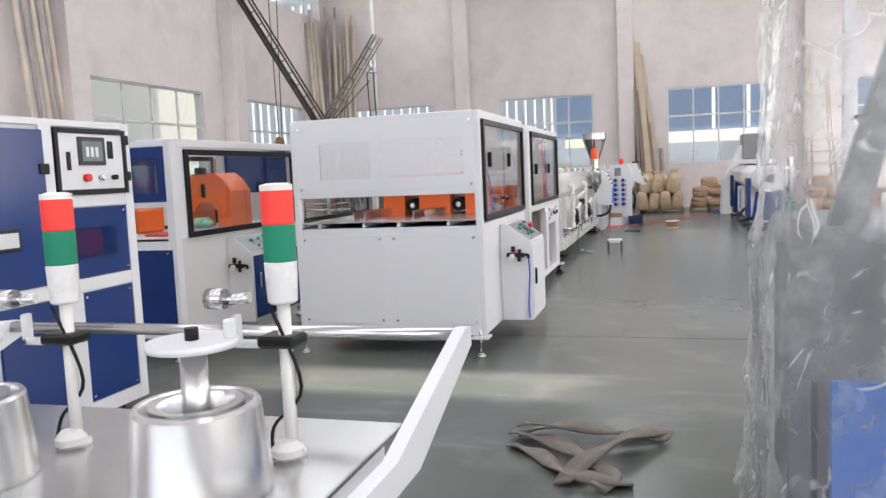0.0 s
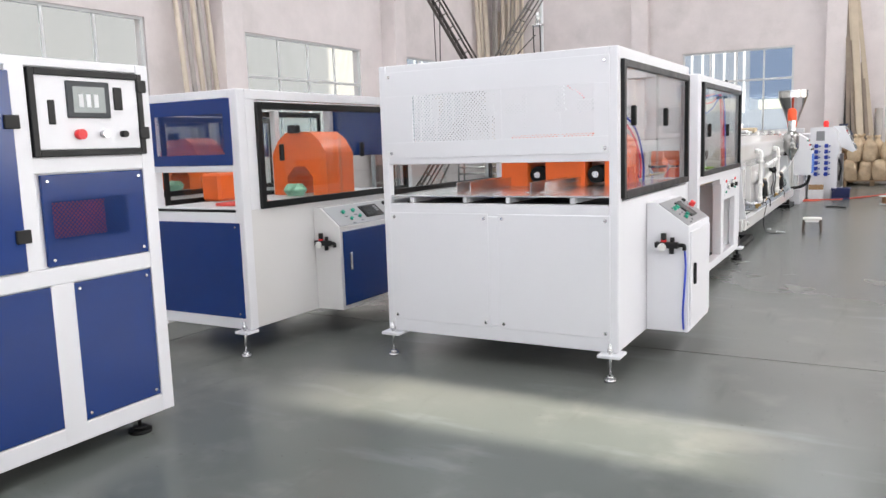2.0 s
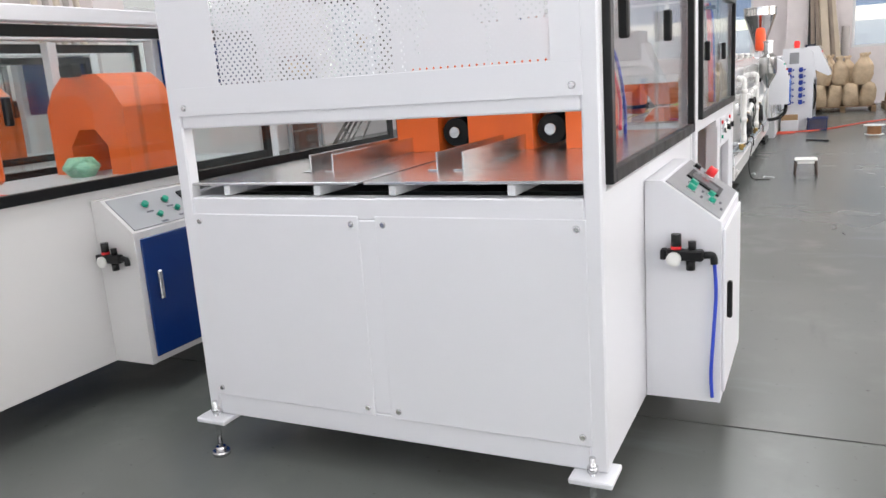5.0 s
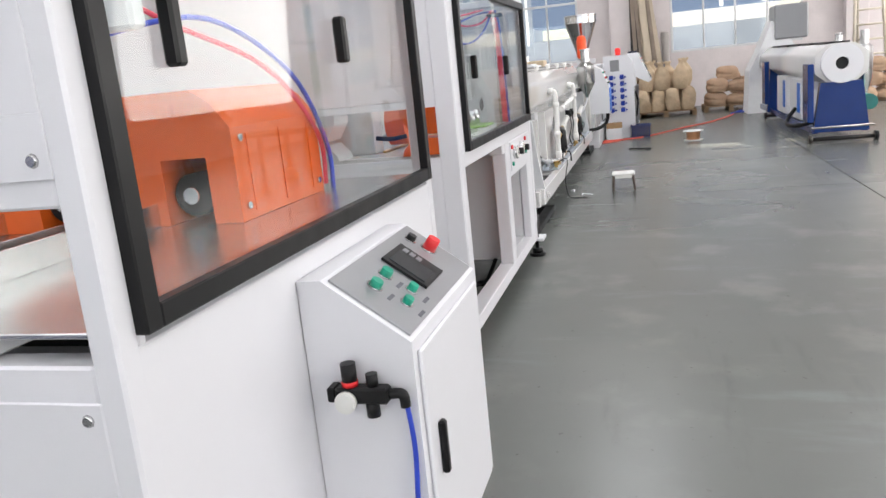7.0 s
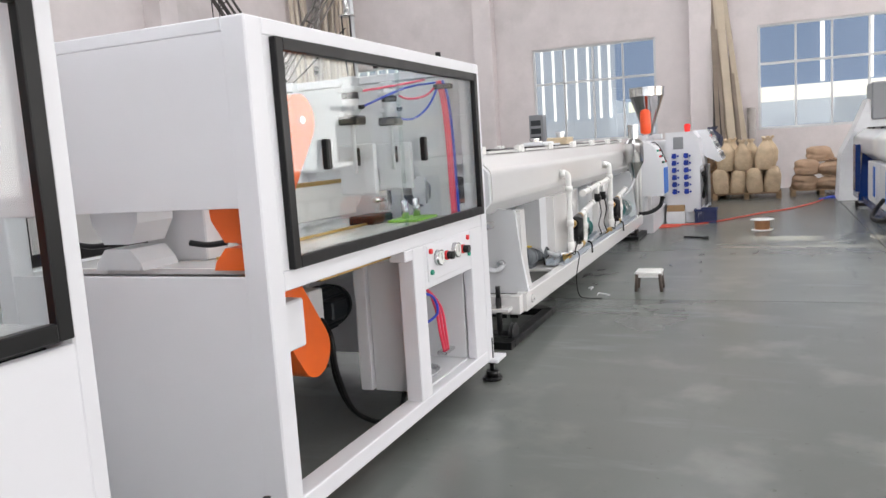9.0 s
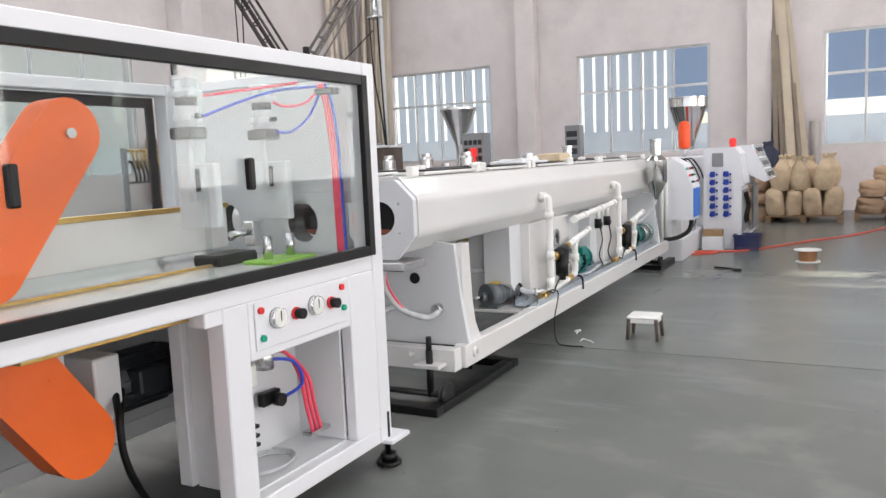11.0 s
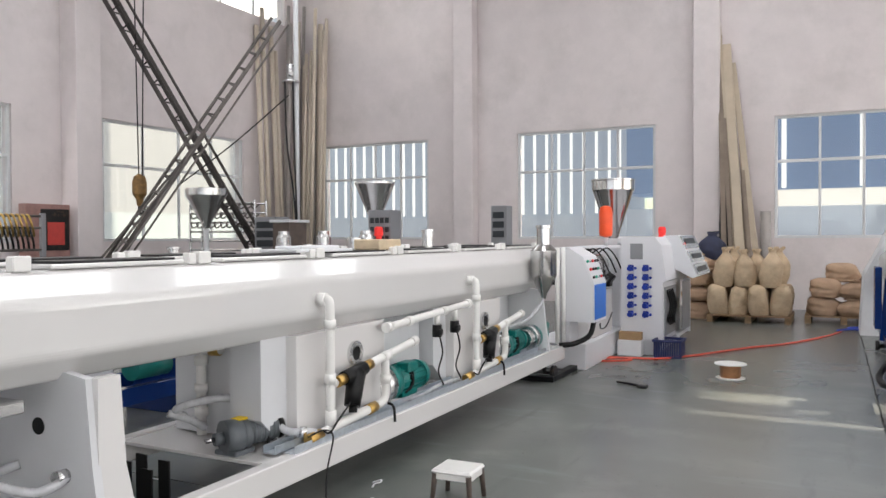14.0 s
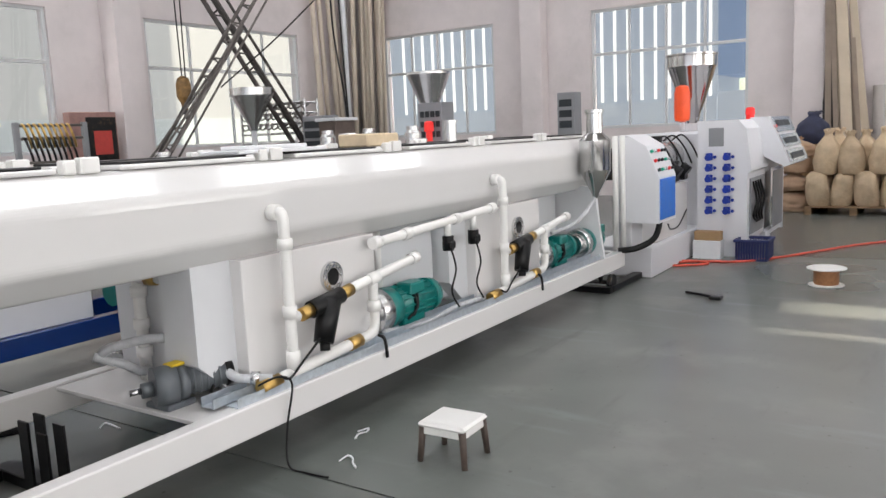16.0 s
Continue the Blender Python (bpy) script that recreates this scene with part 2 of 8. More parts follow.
def concrete():
    """Worn painted concrete: wide cloudy tone, scuffs drawn out one way, fine specks, uneven gloss."""
    m = mat("painted_concrete_floor", (0.160, 0.166, 0.157), 0.27, var=0.16, scale=0.45, stain=((0.096, 0.110, 0.102), 0.22, 0.40, 0.68), rvar=0.06)
    nt = m.node_tree
    b = nt.nodes["Principled BSDF"]
    for nd in nt.nodes:
        if nd.bl_idname == "ShaderNodeTexNoise":
            nd.inputs["Detail"].default_value, nd.inputs["Roughness"].default_value = 4, 0.45
        elif nd.bl_idname == "ShaderNodeValToRGB":
            nd.color_ramp.interpolation = "EASE"
        elif nd.bl_idname == "ShaderNodeMapRange":
            nd.interpolation_type = "SMOOTHSTEP"
    base = b.inputs["Base Color"].links[0].from_socket
    geo = nt.nodes.new("ShaderNodeNewGeometry")

    def layer(under, scale, stretch, turn, lo, hi, col, strength):
        mp, nz, mr, mx = (nt.nodes.new("ShaderNode" + k_) for k_ in ("Mapping", "TexNoise", "MapRange", "Mix"))
        mp.inputs["Scale"].default_value, mp.inputs["Rotation"].default_value = stretch, (0, 0, turn)
        nz.inputs["Scale"].default_value, nz.inputs["Detail"].default_value, nz.inputs["Roughness"].default_value = scale, 5, 0.55
        mr.inputs[1].default_value, mr.inputs[2].default_value, mr.inputs[4].default_value = lo, hi, strength
        mr.interpolation_type = "SMOOTHSTEP"
        mx.data_type = "RGBA"
        mx.inputs[7].default_value = (*col, 1)
        nt.links.new(geo.outputs["Position"], mp.inputs["Vector"])
        nt.links.new(mp.outputs[0], nz.inputs["Vector"])
        nt.links.new(nz.outputs[0], mr.inputs[0])
        nt.links.new(mr.outputs[0], mx.inputs[0])
        nt.links.new(under, mx.inputs[6])
        return mx.outputs[2]
    out = layer(base, 1.6, (1, 1, 1), 0.4, 0.50, 0.72, (0.235, 0.236, 0.222), 0.34)
    out = layer(out, 2.4, (0.35, 1.6, 1), 0.9, 0.56, 0.74, (0.25, 0.275, 0.285), 0.24)
    out = layer(out, 3.1, (1.5, 0.3, 1), 0.5, 0.58, 0.76, (0.085, 0.092, 0.086), 0.34)
    out = layer(out, 26.0, (1, 1, 1), 0.0, 0.66, 0.74, (0.07, 0.07, 0.064), 0.6)
    nt.links.new(out, b.inputs["Base Color"])
    nt.links.remove(b.inputs["Roughness"].links[0])
    b.inputs["Roughness"].default_value = 0.27
    return m


FLOOR = concrete()
JOINT = mat("dark_joint_filler", (0.05, 0.05, 0.048), 0.8, var=0.2, scale=9)
GLASS = clear("guard_glass", (0.93, 0.955, 0.95))
PANE = clear("window_pane", (0.96, 0.98, 0.985))
FILM = clear("plastic_film", (0.95, 0.955, 0.96), 0.10, 1.5, cloud=0.44)
LAMPRED = glow("red_lamp", (1.0, 0.05, 0.03), 0.06, (0.8, 0.03, 0.03))
TOWER_RED = glow("red_lens", (1.0, 0.06, 0.03), 0.03, (0.85, 0.05, 0.04))
TOWER_GREEN = glow("green_lens", (0.0, 0.25, 0.12), 0.005, (0.0, 0.22, 0.12))
TOWER_CLEAR = mat("clear_lens", (0.75, 0.74, 0.74), 0.25, var=0.03, scale=9)

# ---------------------------------------------------------------- mesh helpers


def B():
    return bmesh.new()


def bx(bm, x0, x1, y0, y1, z0, z1, bev=0.003):
    r = bmesh.ops.create_cube(bm, size=1, matrix=Matrix.LocRotScale(((x0 + x1) / 2, (y0 + y1) / 2, (z0 + z1) / 2), None, (abs(x1 - x0), abs(y1 - y0), abs(z1 - z0))))
    if bev:
        edges = list({e for v in r["verts"] for e in v.link_edges})
        bmesh.ops.bevel(bm, geom=edges, offset=bev, segments=1, affect="EDGES")
    return bm


def frame_of(d):
    d = d.normalized()
    a = Vector((0, 0, 1)) if abs(d.z) < 0.9 else Vector((1, 0, 0))
    u = d.cross(a).normalized()
    return u, d.cross(u).normalized()


def cy(bm, p0, p1, r, seg=16, r2=None, cap=True):
    p0, p1 = Vector(p0), Vector(p1)
    u, v = frame_of(p1 - p0)
    r2 = r if r2 is None else r2
    ra = [bm.verts.new(p0 + (u * math.cos(a) + v * math.sin(a)) * r) for a in [2 * math.pi * i / seg for i in range(seg)]]
    rb = [bm.verts.new(p1 + (u * math.cos(a) + v * math.sin(a)) * r2) for a in [2 * math.pi * i / seg for i in range(seg)]]
    for i in range(seg):
        f = bm.faces.new((ra[i], ra[(i + 1) % seg], rb[(i + 1) % seg], rb[i]))
        f.smooth = True
    if cap:
        bm.faces.new(ra[::-1])
        bm.faces.new(rb)
    return bm


def lathe(bm, c, prof, axis="z", seg=24):
    """Turned body: prof is a list of (radius, height along the axis)."""
    rings = []
    for r, h in prof:
        ring = []
        for i in range(seg):
            a = 2 * math.pi * i / seg
            q = {"z": (r * math.cos(a), r * math.sin(a), h), "y": (r * math.cos(a), h, r * math.sin(a)), "x": (h, r * math.cos(a), r * math.sin(a))}[axis]
            ring.append(bm.verts.new((c[0] + q[0], c[1] + q[1], c[2] + q[2])))
        rings.append(ring)
    for a, b in zip(rings, rings[1:]):
        for i in range(seg):
            f = bm.faces.new((a[i], a[(i + 1) % seg], b[(i + 1) % seg], b[i]))
            f.smooth = True
    for k_ in range(1, len(prof) - 1):
        d0 = Vector(prof[k_]) - Vector(prof[k_ - 1])
        d1 = Vector(prof[k_ + 1]) - Vector(prof[k_])
        if d0.length > 1e-6 and d1.length > 1e-6 and d0.angle(d1) > 0.35:
            for i in range(seg):
                e = bm.edges.get((rings[k_][i], rings[k_][(i + 1) % seg]))
                if e:
                    e.smooth = False
    bm.faces.new(rings[0][::-1])
    bm.faces.new(rings[-1])
    return bm


def smooth_line(pts, n=6):
    pts = [Vector(p) for p in pts]
    if len(pts) < 3:
        return pts
    out = []
    for i in range(len(pts) - 1):
        p0, p1, p2, p3 = pts[max(0, i - 1)], pts[i], pts[i + 1], pts[min(len(pts) - 1, i + 2)]
        for k in range(n):
            t = k / n
            out.append(0.5 * (2 * p1 + (p2 - p0) * t + (2 * p0 - 5 * p1 + 4 * p2 - p3) * t * t + (3 * p1 - p0 - 3 * p2 + p3) * t ** 3))
    out.append(pts[-1])
    return out


def tube(bm, pts, r, seg=8, n=6):
    line = smooth_line(pts, n)
    rings, u = [], None
    for i, p in enumerate(line):
        d = (line[min(i + 1, len(line) - 1)] - line[max(i - 1, 0)]).normalized()
        if u is None:
            u, v = frame_of(d)
        else:
            u = (u - d * u.dot(d)).normalized()
            v = d.cross(u)
        rings.append([bm.verts.new(p + (u * math.cos(a) + v * math.sin(a)) * r) for a in [2 * math.pi * k / seg for k in range(seg)]])
    for a, b in zip(rings, rings[1:]):
        for i in range(seg):
            f = bm.faces.new((a[i], a[(i + 1) % seg], b[(i + 1) % seg], b[i]))
            f.smooth = True
    bm.faces.new(rings[0][::-1])
    bm.faces.new(rings[-1])
    return bm


def prism(bm, poly, axis, a0, a1, smooth=False):
    """A flat outline pushed along an axis. Outline in the two other axes, in the order x, y, z."""
    def at(p, h):
        return {"x": (h, p[0], p[1]), "y": (p[0], h, p[1]), "z": (p[0], p[1], h)}[axis]
    ra, rb = [bm.verts.new(at(p, a0)) for p in poly], [bm.verts.new(at(p, a1)) for p in poly]
    n = len(poly)
    for i in range(n):
        f = bm.faces.new((ra[i], ra[(i + 1) % n], rb[(i + 1) % n], rb[i]))
        f.smooth = smooth
    bm.faces.new(ra[::-1])
    bm.faces.new(rb)
    return bm


def plate_with_hole(bm, axis, h0, h1, outer, c, r, seg=32):
    """A plate between h0 and h1 whose outline is outer(angle), with a round hole through it."""
    rows = []
    for rad in (outer, lambda a: r):
        for h in (h0, h1):
            row = []
            for i in range(seg):
                a = 2 * math.pi * i / seg
                p = (c[0] + rad(a) * math.cos(a), c[1] + rad(a) * math.sin(a))
                row.append(bm.verts.new({"x": (h, p[0], p[1]), "y": (p[0], h, p[1]), "z": (p[0], p[1], h)}[axis]))
            rows.append(row)
    oa, ob_, ia, ib = rows
    for i in range(seg):
        j = (i + 1) % seg
        for q in ((oa[i], oa[j], ob_[j], ob_[i]), (ia[i], ib[i], ib[j], ia[j]), (oa[i], ia[i], ia[j], oa[j]), (ob_[i], ob_[j], ib[j], ib[i])):
            bm.faces.new(q)
    return bm


def perforated(bm, axis, h, u0, u1, v0, v1, pitch, hole, thick=0.002):
    """Sheet with staggered diamond holes; axis is its normal, u and v its two other axes."""
    nu, nv = max(1, round((u1 - u0) / pitch)), max(1, round((v1 - v0) / (pitch * 0.5)))
    du, dv = (u1 - u0) / nu, (v1 - v0) / nv

    def at(u, v):
        return bm.verts.new({"x": (h, u, v), "y": (u, h, v), "z": (u, v, h)}[axis])
    for j in range(nv):
        off = 0.5 * du if j % 2 else 0.0
        for i in range(nu):
            a, b = u0 + i * du + off, v0 + j * dv
            if a + du > u1 + 1e-6:
                continue
            cu, cv = a + du / 2, b + dv / 2
            o = [at(a, b), at(a + du, b), at(a + du, b + dv), at(a, b + dv)]
            q = [at(cu, cv - hole), at(cu + hole, cv), at(cu, cv + hole), at(cu - hole, cv)]
            bm.faces.new((o[0], o[1], q[1], q[0]))
            bm.faces.new((o[1], o[2], q[2], q[1]))
            bm.faces.new((o[2], o[3], q[3], q[2]))
            bm.faces.new((o[3], o[0], q[0], q[3]))
    return bm


ORIGIN = {}


def thing(name, loc, label, category, group=""):
    ob = new(name)
    ob.empty_display_size = 0.1
    ob.location = loc
    ORIGIN[ob.name] = Vector(loc)
    return tagged(ob, label, category, group)


def part(name, bm, material, parent=None, label=""):
    """Links a bmesh, made in world places, as one mesh object under a thing or under a part."""
    bmesh.ops.recalc_face_normals(bm, faces=bm.faces)
    me = bpy.data.meshes.new(name)
    bm.to_mesh(me)
    bm.free()
    me.materials.append(material)
    ob = new(name, me)
    if parent is not None:
        ob.parent = parent
        if parent.name in ORIGIN:
            ob.matrix_parent_inverse = Matrix.Translation(-ORIGIN[parent.name])
    if label:
        ob["label"] = label
    return ob


def solo(name, bm, material, label, category, group="", kind=""):
    return tagged(part(name, bm, material), label, category, group, kind)


def structure(name, bm, material, label=""):
    ob = part(name, bm, material)
    return tagged(ob, label, "", "", "structure")


def boxp(name, parent, material, x0, x1, y0, y1, z0, z1, bev=0.003, label=""):
    return part(name, bx(B(), x0, x1, y0, y1, z0, z1, bev), material, parent, label)


def share(ob, parent, shift, name=None):
    """Another part on the same mesh, shifted."""
    o = new(name or ob.name.split(".")[0], ob.data)
    o.parent = parent
    if parent.name in ORIGIN:
        o.matrix_parent_inverse = Matrix.Translation(-ORIGIN[parent.name])
    o.location = shift
    return o


# ---------------------------------------------------------------- the hall
X0, X1, Y0, Y1, H = -10.82, 9.5, -12.0, 21.35, 9.0


def wall_with_openings(name, axis, h0, h1, u0, u1, z0, z1, holes):
    """A wall whose openings go right through it. holes: (u0, u1, z0, z1), in order along u."""
    bm = B()

    def blk(a, b, c, d):
        if b - a > 1e-4 and d - c > 1e-4:
            bx(bm, *((h0, h1, a, b) if axis == "x" else (a, b, h0, h1)), c, d, 0)
    cur = u0
    for a, b, *spans in holes:
        blk(cur, a, z0, z1)
        low = z0
        for c, d in zip(spans[::2], spans[1::2]):
            blk(a, b, low, c)
            low = d
        blk(a, b, low, z1)
        cur = b
    blk(cur, u1, z0, z1)
    return structure(name, bm, WALL, "off-white painted plaster wall of a tall hall")


WZ0, WZ1 = 1.45, 3.95
NORTH = [(-9.91, -6.72), (-4.33, -1.10), (1.30, 4.54), (6.95, 9.15)]
WEST = [(-4.5, -0.4), (2.0, 6.1), (8.75, 13.06), (15.0, 19.2)]
wall_with_openings("wall_north", "y", Y1, Y1 + 0.28, X0 - 0.28, X1 + 0.28, 0, H, [(a, b, WZ0, WZ1) for a, b in NORTH])
wall_with_openings("wall_west", "x", X0 - 0.28, X0, Y0, Y1, 0, H, [(a, b, WZ0, WZ1) for a, b in WEST[:3]] + [(15.0, 17.3, WZ0, WZ1), (17.3, 19.2, WZ0, WZ1, 7.2, 8.6), (19.2, 20.9, 7.2, 8.6)])
# unseen east wall; its slits are added to shape the sun streaks
wall_with_openings("wall_east", "x", X1, X1 + 0.28, Y0, Y1, 0, H, [(-0.95, -0.32, 3.16, 4.12), (10.97, 11.06, 2.40, 3.10), (11.38, 11.45, 2.45, 2.92), (11.60, 12.02, 2.40, 3.09)])
wall_with_openings("wall_south", "y", Y0 - 0.28, Y0, X0 - 0.28, X1 + 0.28, 0, H, [])

bm = B()
STRIPS = [(-7.9, -6.1), (-0.8, 1.0), (5.7, 7.5)]
for a, b in ((X0 - 0.28, -7.9), (-6.1, -0.8), (1.0, 5.7), (7.5, X1 + 0.28)):
    bx(bm, a, b, Y0, Y1, H, H + 0.12, 0)
for a, b in STRIPS:
    bx(bm, a, b, Y0, -11.0, H, H + 0.12, 0)
    bx(bm, a, b, 20.0, Y1, H, H + 0.12, 0)
    # unseen solid sheets added to cut each skylight lamp into separate reflected panels
    for k_ in range(7):
        bx(bm, a, b, -8.2 + k_ * 4.2, -6.8 + k_ * 4.2, H, H + 0.06, 0)
structure("ceiling", bm, CEIL, "pale sheet roof with long skylights")
for i, (a, b) in enumerate(STRIPS):
    structure("skylight_%d" % (i + 1), bx(B(), a, b, -11.0, 20.0, H + 0.12, H + 0.13, 0), SKYSHEET, "long translucent skylight strip in the roof")

# pilasters
for i, px in enumerate((-5.61, 0.01, 5.71)):
    structure("pilaster_%d" % (i + 1), bx(B(), px - 0.26, px + 0.26, Y1 - 0.32, Y1, 0, H, 0.01), WALL, "painted plaster pilaster on the end wall")
for i, py in enumerate((0.85, 7.95, 14.34)):
    structure("pilaster_%d" % (i + 4), bx(B(), X0, X0 + 0.45, py - 0.28, py + 0.28, 0, H, 0.01), WALL, "painted plaster pilaster on the side wall")

# floor slabs with joints
bm = bx(B(), X0 - 0.3, X1 + 0.3, Y0 - 0.3, Y1 + 0.3, -0.3, -0.012, 0)
structure("floor_base", bm, JOINT, "dark joints between the floor slabs")
floor = new("floor")
tagged(floor, "grey-green painted concrete floor, worn and glossy", "", "", "structure")
xs, ys = [X0, -3.4, 2.76, X1], [Y0, -5.73, 0.96, 7.65, 14.34, Y1]
for i in range(3):
    for j in range(5):
        g = 0.007
        part("floor_slab", bx(B(), xs[i] + g, xs[i + 1] - g, ys[j] + g, ys[j + 1] - g, -0.1, 0, 0.0), FLOOR, floor)


def window(idx, axis, h, a, b, cols, low_rows=1, inward=1):
    ob = new("window_%d" % idx)
    tagged(ob, "wide aluminium window with a %d-column grid of panes" % cols, "", "", "structure")
    t, w = 0.03, 0.055

    def blk(nm, u0, u1, z0, z1, m, th=t):
        d = (h - th, h + th, u0, u1) if axis == "x" else (u0, u1, h - th, h + th)
        p = part(nm, bx(B(), *d, z0, z1, 0.004 if nm != "pane" else 0), m, ob)
        if nm == "pane":
            p.visible_shadow = False
        return p
    blk("window_frame", a, a + w, WZ0, WZ1, FRAME)
    blk("window_frame", b - w, b, WZ0, WZ1, FRAME)
    blk("window_frame", a + w, b - w, WZ0, WZ0 + w, FRAME)
    blk("window_frame", a + w, b - w, WZ1 - w, WZ1, FRAME)
    zt = WZ1 - 0.37 * (WZ1 - WZ0)
    blk("transom", a + w, b - w, zt - 0.03, zt + 0.03, FRAME, 0.026)
    cw = (b - a - 2 * w) / cols
    for i in range(cols):
        u = a + w + i * cw
        if i:
            blk("mullion", u - 0.025, u + 0.025, WZ0 + w, zt - 0.03, FRAME, 0.024)
            blk("mullion", u - 0.025, u + 0.025, zt + 0.03, WZ1 - w, FRAME, 0.024)
        blk("pane", u + 0.025, u + cw - 0.025, WZ0 + w, zt - 0.03, PANE, 0.003)
        blk("pane", u + 0.025, u + cw - 0.025, zt + 0.03, WZ1 - w, PANE, 0.003)
    return ob


k = 1
for a, b in NORTH:
    window(k, "y", Y1 + 0.07, a + 0.005, b - 0.005, 4)
    k += 1
for a, b in WEST:
    window(k, "x", X0 - 0.07, a + 0.005, b - 0.005, 4)
    k += 1

cw = structure("window_9", bx(B(), X0 - 0.08, X0 - 0.07, 17.3, 20.9, 7.2, 8.6, 0), PANE, "high window near the corner under the roof")
cw.visible_shadow = False
for yy in (18.5, 19.7):
    part("mullion", bx(B(), X0 - 0.1, X0 - 0.05, yy - 0.03, yy + 0.03, 7.2, 8.6, 0.004), FRAME, cw)

# unseen frosted ribbon windows added on closed walls, east and behind the start
def added_ribbon_window(idx, axis, h, a, b, z0=1.1, z1=4.1):
    def blk(u0, u1, c, d, th):
        return bx(B(), *((h - th, h, u0, u1) if axis == "x" else (u0, u1, h, h + th)), c, d, 0)
    ob = structure("window_%d" % idx, blk(a, b, z0, z1, 0.01), SKYSHEET, "long frosted ribbon window")
    n = int((b - a) / 1.5)
    for i in range(n + 1):
        u = a + (b - a - 0.06) * i / n
        part("mullion", blk(u, u + 0.06, z0 + 0.06, z1 - 0.06, 0.03), FRAME, ob)
    part("window_frame", blk(a, b, z0, z0 + 0.06, 0.04), FRAME, ob)
    part("window_frame", blk(a, b, z1 - 0.06, z1, 0.04), FRAME, ob)


for i, (a, b) in enumerate(EAST):
    added_ribbon_window(10 + i, "x", X1 - 0.002, a, b)
added_ribbon_window(13, "y", Y0 + 0.002, -8.5, 8.5, 1.7)

# outside: ground, the next hall with its ribbed cladding, and the yard wall
gr = glow("yard_concrete", (0.62, 0.60, 0.56), 0.25, (0.4, 0.39, 0.37))
bm = B()
for a, b, c, d in ((-2500, X0 - 0.3, -2500, 2500), (X1 + 0.3, 2500, -2500, 2500), (X0 - 0.3, X1 + 0.3, Y1 + 0.3, 2500), (X0 - 0.3, X1 + 0.3, -2500, Y0 - 0.3)):
    bx(bm, a, b, c, d, -0.5, -0.15, 0)
structure("ground", bm, mat("yard_ground", (0.3, 0.29, 0.27), 0.9, var=0.15, scale=0.5), "pale concrete yard around the hall")

# facade materials emit so the walls outside look daylit; none is a lamp
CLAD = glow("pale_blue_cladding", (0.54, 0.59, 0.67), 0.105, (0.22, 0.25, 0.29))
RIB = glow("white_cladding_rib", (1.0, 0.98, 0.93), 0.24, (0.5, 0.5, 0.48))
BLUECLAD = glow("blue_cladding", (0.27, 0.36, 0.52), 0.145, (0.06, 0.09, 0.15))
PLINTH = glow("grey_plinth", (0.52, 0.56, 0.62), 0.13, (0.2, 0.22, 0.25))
# cream wall and white band emit, standing in for sunlight on them
CREAM_GLOW = glow("sunlit_cream_wall", (1.0, 0.975, 0.93), 0.125, (0.05, 0.048, 0.045))
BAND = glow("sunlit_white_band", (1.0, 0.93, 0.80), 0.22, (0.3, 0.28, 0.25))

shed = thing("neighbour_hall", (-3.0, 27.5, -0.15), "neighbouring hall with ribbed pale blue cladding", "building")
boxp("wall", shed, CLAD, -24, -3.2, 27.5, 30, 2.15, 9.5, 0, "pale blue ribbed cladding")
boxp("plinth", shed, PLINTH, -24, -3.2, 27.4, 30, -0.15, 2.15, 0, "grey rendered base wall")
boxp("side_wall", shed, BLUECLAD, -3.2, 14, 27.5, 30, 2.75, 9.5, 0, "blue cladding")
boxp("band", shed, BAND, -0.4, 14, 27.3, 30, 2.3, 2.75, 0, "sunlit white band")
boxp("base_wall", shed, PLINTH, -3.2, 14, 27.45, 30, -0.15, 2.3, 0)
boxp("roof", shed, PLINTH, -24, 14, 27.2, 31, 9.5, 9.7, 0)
# ribs and downpipes glow in place of light caught on the ridges
rib = boxp("rib", shed, RIB, -0.035, 0.035, 27.42, 27.5, 2.2, 9.4, 0.01, "white rib with daylight glow in its material")
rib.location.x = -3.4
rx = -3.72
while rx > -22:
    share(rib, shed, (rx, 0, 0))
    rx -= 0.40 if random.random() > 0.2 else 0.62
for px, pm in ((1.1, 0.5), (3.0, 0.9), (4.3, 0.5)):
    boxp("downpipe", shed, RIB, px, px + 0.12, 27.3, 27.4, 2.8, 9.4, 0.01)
yard = thing("yard_building", (-18.5, 8, -0.15), "cream building across the yard with glowing walls", "building")
# strong emission for an added parapet that whites out the high window
PARAPET_GLOW = glow("bright_sunlit_render", (1.0, 0.98, 0.93), 0.6, (0.3, 0.29, 0.27))
boxp("wall", yard, CREAM_GLOW, -20, -18.5, -14, 34, 2.35, 9.0, 0, "cream wall glowing in place of daylight")
# base wall glows too, daylight put into its material
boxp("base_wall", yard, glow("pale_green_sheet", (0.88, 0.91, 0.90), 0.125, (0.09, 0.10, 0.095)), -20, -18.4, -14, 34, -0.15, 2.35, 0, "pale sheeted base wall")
boxp("parapet", yard, PARAPET_GLOW, -20, -18.5, -14, 34, 9.0, 12, 0, "glowing white parapet, added to fill the high window")
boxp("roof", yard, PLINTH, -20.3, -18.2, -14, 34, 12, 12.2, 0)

# ---------------------------------------------------------------- machine parts shared by several machines


def levelling_foot(parent, x, y, top, material=STEEL, r=0.035, name="levelling_foot"):
    bm = B()
    cy(bm, (x, y, 0.0), (x, y, 0.018), r, 14)
    cy(bm, (x, y, 0.018), (x, y, 0.035), r * 0.6, 12)
    cy(bm, (x, y, 0.03), (x, y, top), 0.010, 10)
    cy(bm, (x, y, top - 0.05), (x, y, top - 0.03), 0.018, 6)
    return part(name, bm, material, parent)


